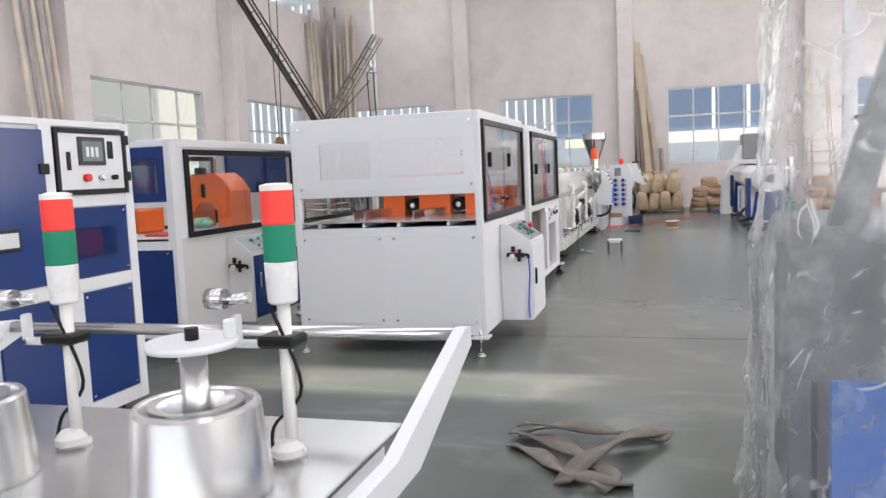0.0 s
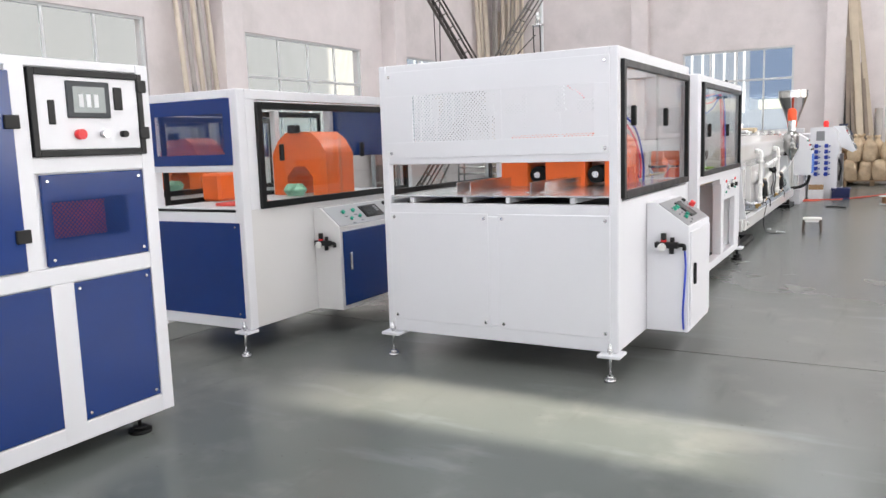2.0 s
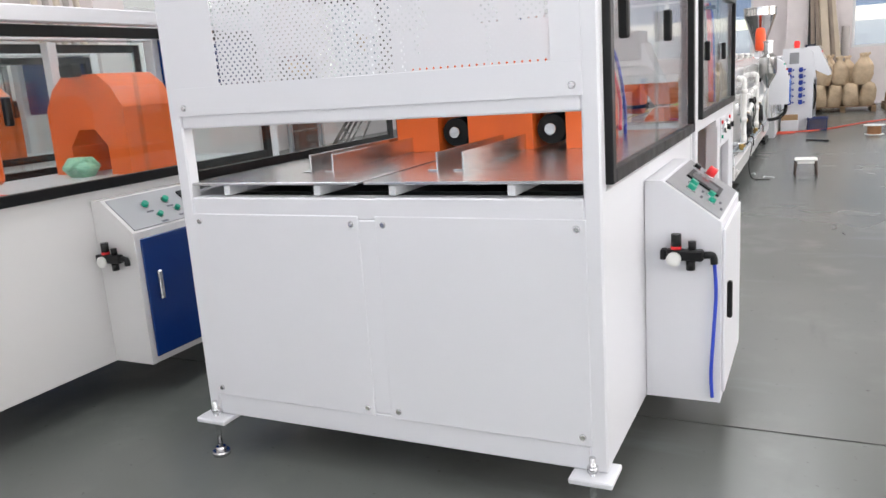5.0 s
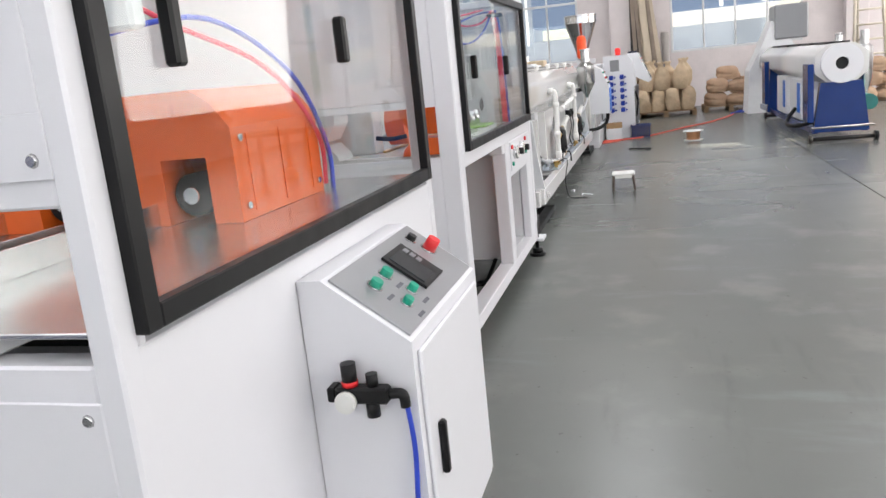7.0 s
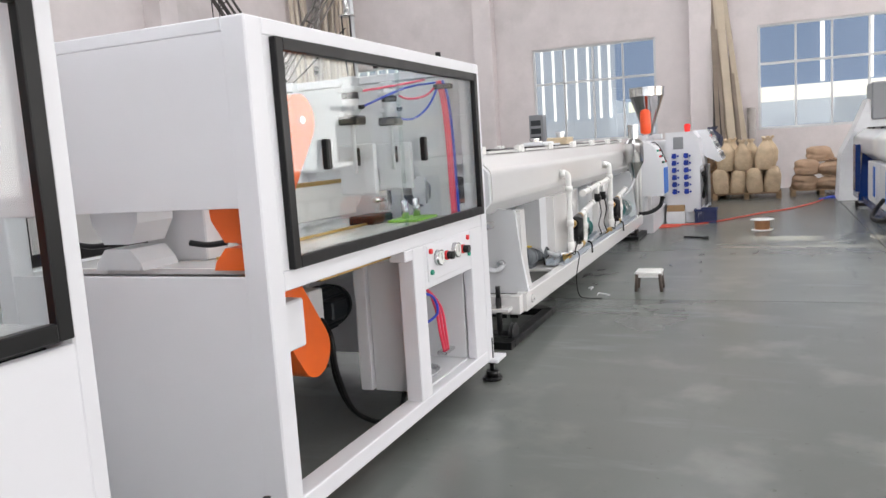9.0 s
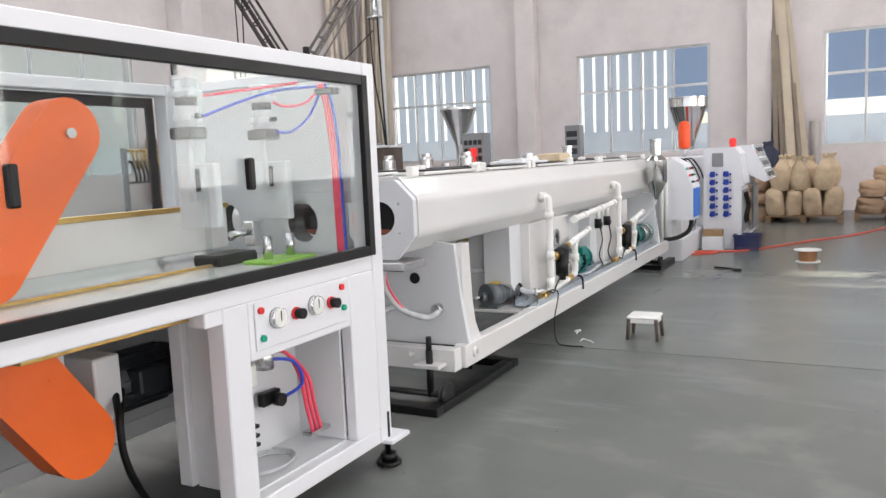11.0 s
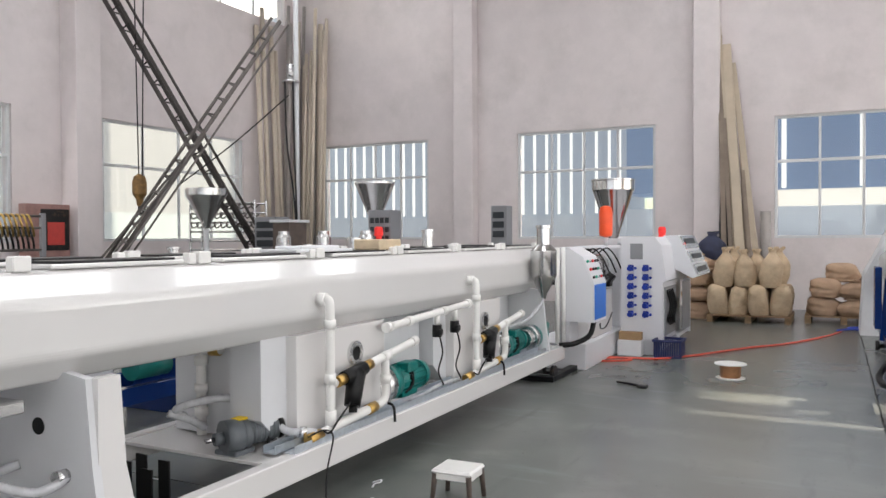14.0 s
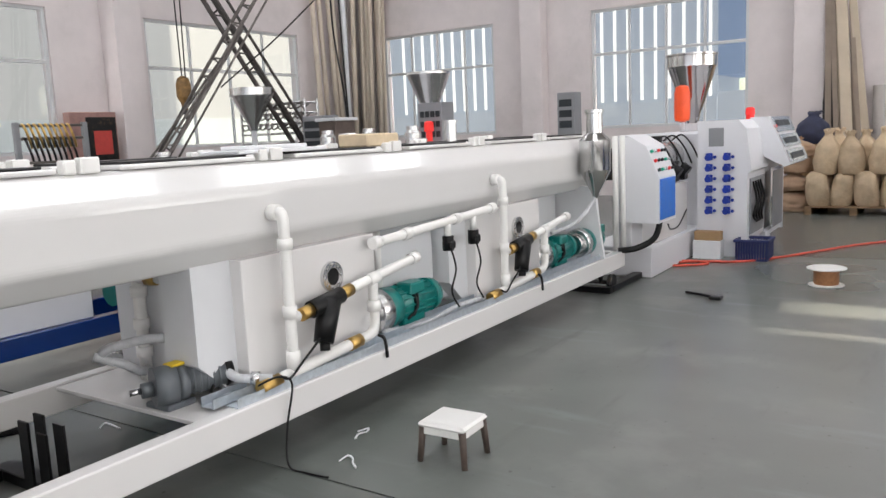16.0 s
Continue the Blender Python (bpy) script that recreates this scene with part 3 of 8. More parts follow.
def screws(parent, pts, axis, r=0.012):
    """Round-head screws; they stand proud along the axis sign."""
    first = None
    for p in pts:
        d = {"-y": (0, -0.005, 0), "x": (0.005, 0, 0)}[axis]
        if first is None:
            first = part("screw", cy(B(), p, Vector(p) + Vector(d), r, 8, r * 0.7), STEEL, parent)
            base = Vector(p)
        else:
            share(first, parent, Vector(p) - base)


def black_window(parent, x, y0, y1, z0, z1, w=0.05, sash=2, handles=(), side=1):
    """A guard window in the plane x: black frame, glass sashes, pull handles."""
    d = 0.022 * side
    fr = part("window_frame", bx(bx(bx(bx(B(), x - 0.008, x + d, y0, y0 + w, z0, z1), x - 0.008, x + d, y1 - w, y1, z0, z1), x - 0.008, x + d, y0 + w, y1 - w, z0, z0 + w), x - 0.008, x + d, y0 + w, y1 - w, z1 - w, z1), BLACK, parent, "black window frame")
    n = sash
    step = (y1 - y0 - 2 * w) / n
    for i in range(n):
        p = part("glass_pane", bx(B(), x - 0.004, x + 0.001, y0 + w + i * step - (0.02 if i else 0), y0 + w + (i + 1) * step, z0 + w, z1 - w, 0), GLASS, fr)
        p.location.x = -0.008 * i
        p.visible_shadow = False
    for hy, hz in handles:
        part("handle", bx(B(), x - 0.004, x + 0.028 * side, hy - 0.016, hy + 0.016, hz - 0.06, hz + 0.06, 0.006), BLACK, fr)
    return fr


def regulator(parent, x, y, z):
    """Air filter regulator with a dial, on a face that looks to -y."""
    r = part("air_regulator", bx(cy(cy(bx(B(), x - 0.055, x + 0.075, y - 0.05, y - 0.012, z - 0.02, z + 0.02, 0.006), (x - 0.02, y - 0.03, z + 0.015), (x - 0.02, y - 0.03, z + 0.075), 0.018, 12), (x + 0.035, y - 0.03, z + 0.015), (x + 0.035, y - 0.03, z + 0.05), 0.014, 10), x - 0.075, x - 0.055, y - 0.045, y - 0.002, z - 0.018, z + 0.018, 0.003), BLACK, parent, "black air regulator")
    part("collar", cy(B(), (x - 0.02, y - 0.03, z + 0.02), (x - 0.02, y - 0.03, z + 0.032), 0.0195, 12), RED, r, "red collar")
    part("bowl", cy(B(), (x + 0.03, y - 0.03, z - 0.055), (x + 0.03, y - 0.03, z - 0.018), 0.016, 10), BLACK, r)
    part("dial", cy(cy(B(), (x - 0.025, y - 0.062, z - 0.012), (x - 0.025, y - 0.05, z - 0.012), 0.026, 16), (x - 0.025, y - 0.064, z - 0.012), (x - 0.025, y - 0.061, z - 0.012), 0.022, 16), DIAL, r, "round white pressure dial")
    part("elbow", tube(B(), [(x + 0.075, y - 0.03, z), (x + 0.105, y - 0.03, z), (x + 0.11, y - 0.03, z - 0.03)], 0.013, 8), BLACK, r)
    return r


def console(parent, x, y0, y1, z0, zt, depth, body, door):
    """Side-hung control box: sloped top with buttons and a small screen. Its back lies on the plane x."""
    zf = zt - 0.15
    prof = [(x, z0), (x + depth, z0), (x + depth, zf), (x + 0.06, zt), (x, zt)]
    con = part("control_box", prism(B(), prof, "y", y0, y1), body, parent, "control box with a sloped panel")
    part("door", bx(B(), x + depth, x + depth + 0.012, y0 + 0.03, y1 - 0.03, z0 + 0.03, zf - 0.03, 0.004), door, con)
    part("handle", bx(B(), x + depth + 0.012, x + depth + 0.03, y0 + 0.09, y0 + 0.115, z0 + 0.30, z0 + 0.44, 0.005), BLACK if door is WHITE else STEEL, con)
    run, rise = depth - 0.06, zt - zf
    ln = math.hypot(run, rise)
    sx, sz, nx, nz = run / ln, -rise / ln, rise / ln, run / ln

    def sl(s, h):
        return (x + 0.06 + sx * s + nx * h, zt + sz * s + nz * h)

    def tile(nm, s0, s1, a, b, h0, h1, m, label=""):
        return part(nm, prism(B(), [sl(s0, h0), sl(s1, h0), sl(s1, h1), sl(s0, h1)], "y", a, b), m, con, label)

    def knob(nm, s, y, r, h, m, label=""):
        a, b = sl(s, 0.006), sl(s, h)
        ring = part(nm, cy(B(), (a[0], y, a[1]), (b[0], y, b[1]), r, 14, r * 0.9), m, con, label)
        c = sl(s, 0.010)
        part("collar", cy(B(), (a[0], y, a[1]), (c[0], y, c[1]), r * 1.25, 14), STEEL, ring)
    w = y1 - y0
    tile("panel", 0.012, ln - 0.012, y0 + 0.02, y1 - 0.02, 0.001, 0.006, SATIN, "satin steel control panel")
    scr = tile("screen", 0.05, ln - 0.06, y0 + w * 0.45, y0 + w * 0.70, 0.006, 0.014, BLACK, "black touch screen")
    tile("display", 0.065, ln - 0.075, y0 + w * 0.475, y0 + w * 0.62, 0.014, 0.016, SCREEN)
    for i in range(3):
        tile("key", 0.07 + i * 0.022, 0.085 + i * 0.022, y0 + w * 0.635, y0 + w * 0.67, 0.014, 0.017, PANELGREY)
    for s, u, r, m in ((ln * 0.36, 0.34, 0.017, BTN_GREEN), (ln * 0.38, 0.20, 0.017, BTN_GREEN), (ln * 0.66, 0.36, 0.014, BTN_GREEN), (ln * 0.72, 0.23, 0.014, BTN_GREEN)):
        knob("button", s, y0 + w * u, r, 0.026, m)
    knob("emergency_stop", ln * 0.45, y0 + w * 0.86, 0.021, 0.045, RED, "red emergency stop button")
    knob("key_switch", ln * 0.22, y0 + w * 0.83, 0.015, 0.024, BLACK)
    for s, u in ((ln * 0.52, 0.34), (ln * 0.55, 0.20), (ln * 0.82, 0.36), (ln * 0.88, 0.23)):
        tile("caption", s, s + 0.01, y0 + w * u - 0.02, y0 + w * u + 0.02, 0.006, 0.007, INK)
    return con


def frame_posts(parent, x0, x1, y0, y1, z0, z1, s, material):
    p = part("post", bx(B(), x0, x0 + s, y0, y0 + s, z0, z1, 0.006), material, parent)
    for dx, dy in ((x1 - x0 - s, 0), (0, y1 - y0 - s), (x1 - x0 - s, y1 - y0 - s)):
        share(p, parent, (dx, dy, 0))


# ---------------------------------------------------------------- white haul-off beside the aisle
def haul_off():
    x0, x1, y0, y1, zb, zt = -1.615, 0.0, 0.15, 1.97, 0.17, 1.945
    ob = thing("haul_off_machine", (-0.8, 1.0, 0), "white twin pipe haul-off machine with perforated guard", "machine")
    s = 0.055
    frame_posts(ob, x0, x1, y0, y1, zb, zt, s, WHITE)
    for nm, a in (("rail", (x0 + s, x1 - s, y0 + 0.002, y0 + s, zt - 0.05, zt)), ("rail", (x0 + s, x1 - s, y1 - s, y1 - 0.002, zt - 0.06, zt)),
                  ("rail", (x0 + 0.002, x0 + s, y0 + s, y1 - s, zt - 0.06, zt)), ("rail", (x1 - s, x1 - 0.002, y0 + s, y1 - s, zt - 0.07, zt)),
                  ("rail", (x0 + s, x1 - s, y0 + 0.002, y0 + 0.06, 1.30, 1.355)), ("rail", (x0 + s, x1 - s, y0 + 0.002, y0 + 0.07, 0.97, 1.045)),
                  ("rail", (x0 + s, x1 - s, y0 + 0.002, y0 + 0.07, zb, 0.265)), ("rail", (-0.84, -0.765, y0 + 0.0005, y0 + 0.06, 0.265, 0.97))):
        boxp(nm, ob, WHITE, *a, 0.005)
    for a, b in ((x0 + 0.05, -0.835), (-0.77, x1 - 0.048)):
        boxp("front_panel", ob, WHITE, a, b, y0 - 0.004, y0 + 0.002, 0.255, 0.985, 0.003, "white screwed-on sheet panel")
        screws(ob, [(u, y0 - 0.004, z) for u in (a + 0.03, b - 0.03) for z in (0.285, 0.955)], "-y")
    # perforated guard sheet
    ux0, ux1, uz0, uz1 = x0 + 0.05, x1 - 0.048, 1.345, 1.90
    guard = part("guard_sheet", bx(bx(bx(bx(B(), ux0, ux1, y0 - 0.005, y0 + 0.0, uz0, 1.445, 0.001), ux0, ux1, y0 - 0.005, y0 + 0.0, 1.745, uz1, 0.001), ux0, -1.36, y0 - 0.005, y0, 1.445, 1.745, 0.001), -0.14, ux1, y0 - 0.005, y0, 1.445, 1.745, 0.001), WHITE, ob, "white perforated guard sheet")
    tagged(part("perforation", perforated(B(), "y", y0 - 0.003, -1.36, -0.14, 1.445, 1.745, 0.024, 0.0043), WHITE, guard), "small round holes punched in sheet metal", "", "", "stuff")
    screws(ob, [(u, y0 - 0.005, z) for u in (ux0 + 0.03, ux1 - 0.03) for z in (uz0 + 0.03, uz1 - 0.03)], "-y")
    for hx in (-1.25, -0.62):
        part("hook", cy(bx(B(), hx - 0.02, hx + 0.02, y0 + 0.1, y0 + 0.12, 1.60, 1.72, 0.004), (hx, y0 + 0.11, 1.5), (hx, y0 + 0.11, 1.62), 0.008, 8), GREYW, ob)
    # sides
    boxp("side_panel", ob, WHITE, x1 - 0.03, x1 - 0.003, y0 + s - 0.005, y1 - s + 0.005, zb + 0.005, 1.06, 0.003)
    boxp("side_panel", ob, WHITE, x0 + 0.003, x0 + 0.03, y0 + s, y1 - s, zb + 0.005, 1.06, 0.003)
    boxp("lower_rail", ob, WHITE, x1 - 0.085, x1 - 0.032, y0 + s, y1 - s, zb, 0.25, 0.004)
    boxp("rear_panel", ob, WHITE, x0 + s, x1 - s, y1 - 0.03, y1 - 0.004, 1.36, zt - 0.06, 0.003)
    boxp("rear_panel", ob, WHITE, x0 + s, x1 - s, y1 - 0.03, y1 - 0.004, zb, 1.08, 0.003)
    black_window(ob, x1 + 0.002, 0.2, 1.90, 1.08, 1.875, 0.043, 2, ((0.42, 1.56), (1.20, 1.56)))
    boxp("corner_filler", ob, WHITE, x1 - 0.05, x1 - 0.002, y0 + s, 0.225, 1.06, zt - 0.07, 0.003)
    black_window(ob, x0 - 0.002, 0.2, 1.86, 1.08, 1.86, 0.05, 2, ((0.9, 1.5),), -1)
    # bed with guide angles
    boxp("bed_plate", ob, BRUSHED, x0 + 0.03, -0.83, y0 + 0.012, 1.93, 1.088, 1.098, 0.002, "stainless bed plate")
    boxp("bed_plate", ob, BRUSHED, -0.81, x1 - 0.04, y0 + 0.012, 1.93, 1.088, 1.098, 0.002, "stainless bed plate")
    for u in (-1.42, -1.02, -0.72, -0.30):
        boxp("bearer", ob, GREYW, u, u + 0.028, y0 + 0.02, 1.9, 1.05, 1.086, 0.003)
    # black sheet below the bed stands in for shade in the gap
    boxp("bed_lining", ob, BLACK, x0 + 0.1, x1 - 0.1, y0 + 0.14, 1.92, 1.03, 1.046, 0)
    for u in (-1.20, -1.10, -0.66, -0.56):
        boxp("guide_angle", ob, BRUSHED, u, u + 0.006, 0.42, 1.52, 1.098, 1.165, 0.001)
        boxp("guide_foot", ob, BRUSHED, u - 0.035, u, 0.42, 1.52, 1.0985, 1.104, 0.001)
    # orange drive housings with cylinders
    bm = prism(B(), [(-1.17, 1.285), (-0.29, 1.285), (-0.29, 1.36), (-0.34, 1.43), (-0.40, 1.47), (-1.06, 1.47), (-1.12, 1.43), (-1.17, 1.36)], "y", 1.08, 1.64)
    for a, b in ((-1.17, -0.962), (-0.818, -0.522), (-0.378, -0.29)):
        bx(bm, a, b, 1.08, 1.64, 1.099, 1.285, 0)
    h = part("drive_housing", bm, ORANGE, ob, "orange drive housing with two openings")
    # black rollers and hubs added so the openings look dark inside
    for u in (-0.89, -0.45):
        part("roller", cy(B(), (u, 1.11, 1.18), (u, 1.60, 1.18), 0.062, 20), RUBBER, h, "black roller, added to darken the housing opening")
        part("hub", cy(B(), (u, 1.09, 1.18), (u, 1.11, 1.18), 0.024, 12), STEEL, h)
    for yy in (1.16, 1.36, 1.56):
        part("seam", bx(B(), -0.291, -0.286, yy - 0.004, yy + 0.004, 1.12, 1.34, 0), ORANGE, h)
    for yy, zz in ((1.12, 1.14), (1.60, 1.14), (1.12, 1.33), (1.60, 1.33)):
        part("bolt", cy(B(), (-0.29, yy, zz), (-0.282, yy, zz), 0.011, 6), STEEL, h)
    for u in (-1.15, -0.62):
        c = part("air_cylinder", cy(cy(bx(bx(B(), u - 0.05, u + 0.05, 0.83, 0.90, 1.80, 1.84, 0.006), u - 0.045, u + 0.045, 0.84, 0.90, 1.62, 1.66, 0.006), (u, 0.87, 1.64), (u, 0.87, 1.82), 0.03, 14), (u, 0.87, 1.30), (u, 0.87, 1.64), 0.011, 10), GREYW, ob, "pneumatic cylinder")
        part("cap", bx(B(), u - 0.055, u + 0.055, 0.825, 0.905, 1.84, 1.87, 0.006), BLACK, c)
        part("valve_block", bx(B(), u + 0.12, u + 0.26, 0.84, 0.90, 1.62, 1.70, 0.01), GREYW, c)
    boxp("cross_beam", ob, GREYW, x0 + 0.09, x1 - 0.09, 0.82, 0.90, 1.875, 1.915, 0.004)
    tb = part("hose", tube(B(), [(-0.6, 0.88, 1.82), (-0.45, 1.1, 1.66), (-0.30, 1.35, 1.52), (-0.28, 1.62, 1.30), (-0.28, 1.64, 1.12)], 0.008, 7), PINKHOSE, ob, "red air hose")
    part("hose", tube(B(), [(-0.5, 0.9, 1.62), (-0.38, 1.2, 1.66), (-0.27, 1.45, 1.50), (-0.26, 1.64, 1.26), (-0.26, 1.65, 1.10)], 0.008, 7), BLUEHOSE, ob, "blue air hose")
    console(ob, 0.0, 0.77, 1.42, 0.18, 1.008, 0.265, WHITE, WHITE)
    regulator(ob, 0.135, 0.77, 0.745)
    part("air_hose", tube(B(), [(0.245, 0.75, 0.71), (0.25, 0.755, 0.6), (0.243, 0.75, 0.45), (0.235, 0.755, 0.3), (0.238, 0.765, 0.2)], 0.0065, 8), BLUEHOSE, ob, "blue air hose")
    for fx, fy in ((x0 + 0.045, y0 - 0.01), (x1 - 0.045, y0 - 0.01), (x0 + 0.045, y1 - 0.05), (x1 - 0.045, y1 - 0.05)):
        boxp("foot_bracket", ob, WHITE, fx - 0.07, fx + 0.07, fy - 0.05, fy + 0.09, zb - 0.022, zb - 0.002, 0.004)
        levelling_foot(ob, fx, fy - 0.01, zb + 0.06)
    return ob


haul_off()


# ---------------------------------------------------------------- white and blue haul-off of the next line
def blue_haul_off():
    x0, x1, y0, y1, zb, zt = -3.37, -2.425, -0.46, 1.75, 0.19, 1.86
    ob = thing("haul_off_machine", (-2.95, 0.6, 0), "white haul-off machine with dark blue panels", "machine", "blue panelled haul-off machines")
    s = 0.08
    frame_posts(ob, x0, x1, y0, y1, zb, zt, s, WHITE)
    for a in ((x0 + s, x1 - s, y0 + 0.002, y0 + s, zt - 0.06, zt), (x0 + s, x1 - s, y1 - s, y1, zt - 0.06, zt), (x0 + 0.002, x0 + s, y0 + s, y1 - s, zt - 0.07, zt), (x1 - s, x1 - 0.002, y0 + s, y1 - s, zt - 0.07, zt),
              (x0 + s, x1 - s, y0 + 0.002, y0 + 0.06, 1.30, 1.35), (x0 + s, x1 - s, y0 + 0.002, y0 + 0.06, 0.935, 1.015), (x0 + s, x1 - s, y0 + 0.002, y0 + 0.06, zb, 0.28)):
        boxp("rail", ob, WHITE, *a, 0.005)
    boxp("front_panel", ob, BLUE, x0 + 0.06, x1 - 0.045, y0 - 0.004, y0 + 0.002, 0.27, 0.945, 0.003, "dark blue sheet panel")
    screws(ob, [(u, y0 - 0.004, z) for u in (x0 + 0.09, x1 - 0.09) for z in (0.30, 0.915)], "-y", 0.009)
    a, b = x0 + 0.065, x1 - 0.065
    g = part("guard_sheet", bx(bx(bx(bx(B(), a, b, y0 - 0.004, y0, 1.345, 1.42, 0.001), a, b, y0 - 0.004, y0, 1.70, 1.80, 0.001), a, a + 0.07, y0 - 0.004, y0, 1.42, 1.70, 0.001), b - 0.07, b, y0 - 0.004, y0, 1.42, 1.70, 0.001), BLUE, ob, "dark blue perforated guard sheet")
    tagged(part("perforation", perforated(B(), "y", y0 - 0.002, a + 0.07, b - 0.07, 1.42, 1.70, 0.024, 0.0080), BLUE, g), "small round holes punched in sheet metal", "", "", "stuff")
    boxp("side_panel", ob, CREAM, x1 - 0.03, x1 - 0.003, y0 + s - 0.005, y1 - s, zb + 0.005, 1.03, 0.003)
    boxp("side_panel", ob, WHITE, x0 + 0.003, x0 + 0.03, y0 + s, y1 - s, zb + 0.005, 1.03, 0.003)
    boxp("rear_panel", ob, BLUE, x0 + s, x1 - s, y1 - 0.03, y1 - 0.004, 1.36, zt - 0.06, 0.003, "dark blue rear panel")
    boxp("rear_panel", ob, WHITE, x0 + s, x1 - s, y1 - 0.03, y1 - 0.004, zb, 1.05, 0.003)
    black_window(ob, x1 + 0.002, -0.29, 1.65, 1.03, 1.775, 0.05, 2, ((-0.05, 1.42), (0.95, 1.42)))
    boxp("corner_filler", ob, WHITE, x1 - 0.05, x1 - 0.002, y0 + s, -0.285, 1.03, zt - 0.07, 0.003)
    black_window(ob, x0 - 0.002, -0.29, 1.65, 1.03, 1.775, 0.05, 2, (), -1)
    boxp("bed_plate", ob, GREYW, x0 + 0.03, x1 - 0.04, y0 + 0.01, 1.7, 1.035, 1.045, 0.002)
    # same black sheet, darkening the slit under this bed
    boxp("bed_lining", ob, BLACK, x0 + 0.085, x1 - 0.085, y0 + 0.01, 1.7, 1.018, 1.034, 0)
    bm = prism(B(), [(-3.24, 1.29), (-2.66, 1.29), (-2.66, 1.40), (-2.73, 1.51), (-2.82, 1.58), (-3.08, 1.58), (-3.17, 1.51), (-3.24, 1.40)], "y", 0.78, 1.16)
    bx(bm, -3.24, -3.09, 0.78, 1.16, 1.046, 1.29, 0)
    bx(bm, -2.81, -2.66, 0.78, 1.16, 1.046, 1.29, 0)
    for s_ in (-1, 1):
        prism(bm, [(-2.95 + s_ * 0.14, 1.29), (-2.95 + s_ * 0.14, 1.20), (-2.95 + s_ * 0.06, 1.29)], "y", 0.78, 1.16)
    h = part("drive_housing", bm, ORANGE, ob, "orange drive housing with an arched opening")
    part("clamp", bx(B(), -3.0, -2.9, 0.7, 0.77, 1.57, 1.64, 0.01), BLACK, h)
    boxp("clamp_carriage", ob, ORANGE, -3.36, -3.16, 0.05, 0.42, 1.05, 1.27, 0.02, "orange clamp carriage")
    part("plastic_bag", bx(B(), -3.04, -2.84, 0.62, 0.775, 1.046, 1.15, 0.045), mat("green_film", (0.25, 0.52, 0.36), 0.3, var=0.3, scale=16), ob, "crumpled green plastic film")
    boxp("red_cloth", ob, mat("red_cloth", (0.75, 0.10, 0.08), 0.8, var=0.2, scale=8), -2.86, -2.52, -0.30, -0.02, 1.046, 1.068, 0.008, "folded red cloth on the bed")
    boxp("post_inner", ob, GREYW, -3.36, -3.30, 0.9, 0.96, 1.05, 1.78, 0.004)
    console(ob, x1, 0.29, 1.25, 0.20, 0.985, 0.24, CREAM, BLUE)
    regulator(ob, x1 + 0.10, 0.29, 0.72)
    for fx, fy in ((x0 + 0.045, y0 - 0.01), (x1 - 0.045, y0 - 0.01), (x0 + 0.045, y1 - 0.05), (x1 - 0.045, y1 - 0.05)):
        boxp("foot_bracket", ob, WHITE, fx - 0.06, fx + 0.06, fy - 0.05, fy + 0.07, zb - 0.022, zb - 0.002, 0.004)
        levelling_foot(ob, fx, fy - 0.01, zb + 0.06)
    return ob


bh = blue_haul_off()
bh.location += Vector((-0.03, 0.15, 0))
bh.scale = (0.99, 0.99, 0.99)
bpy.context.view_layer.update()
bh_far = copy_thing(bh, Matrix.Translation((-2.95 - 2.1, 1.31, 0)))


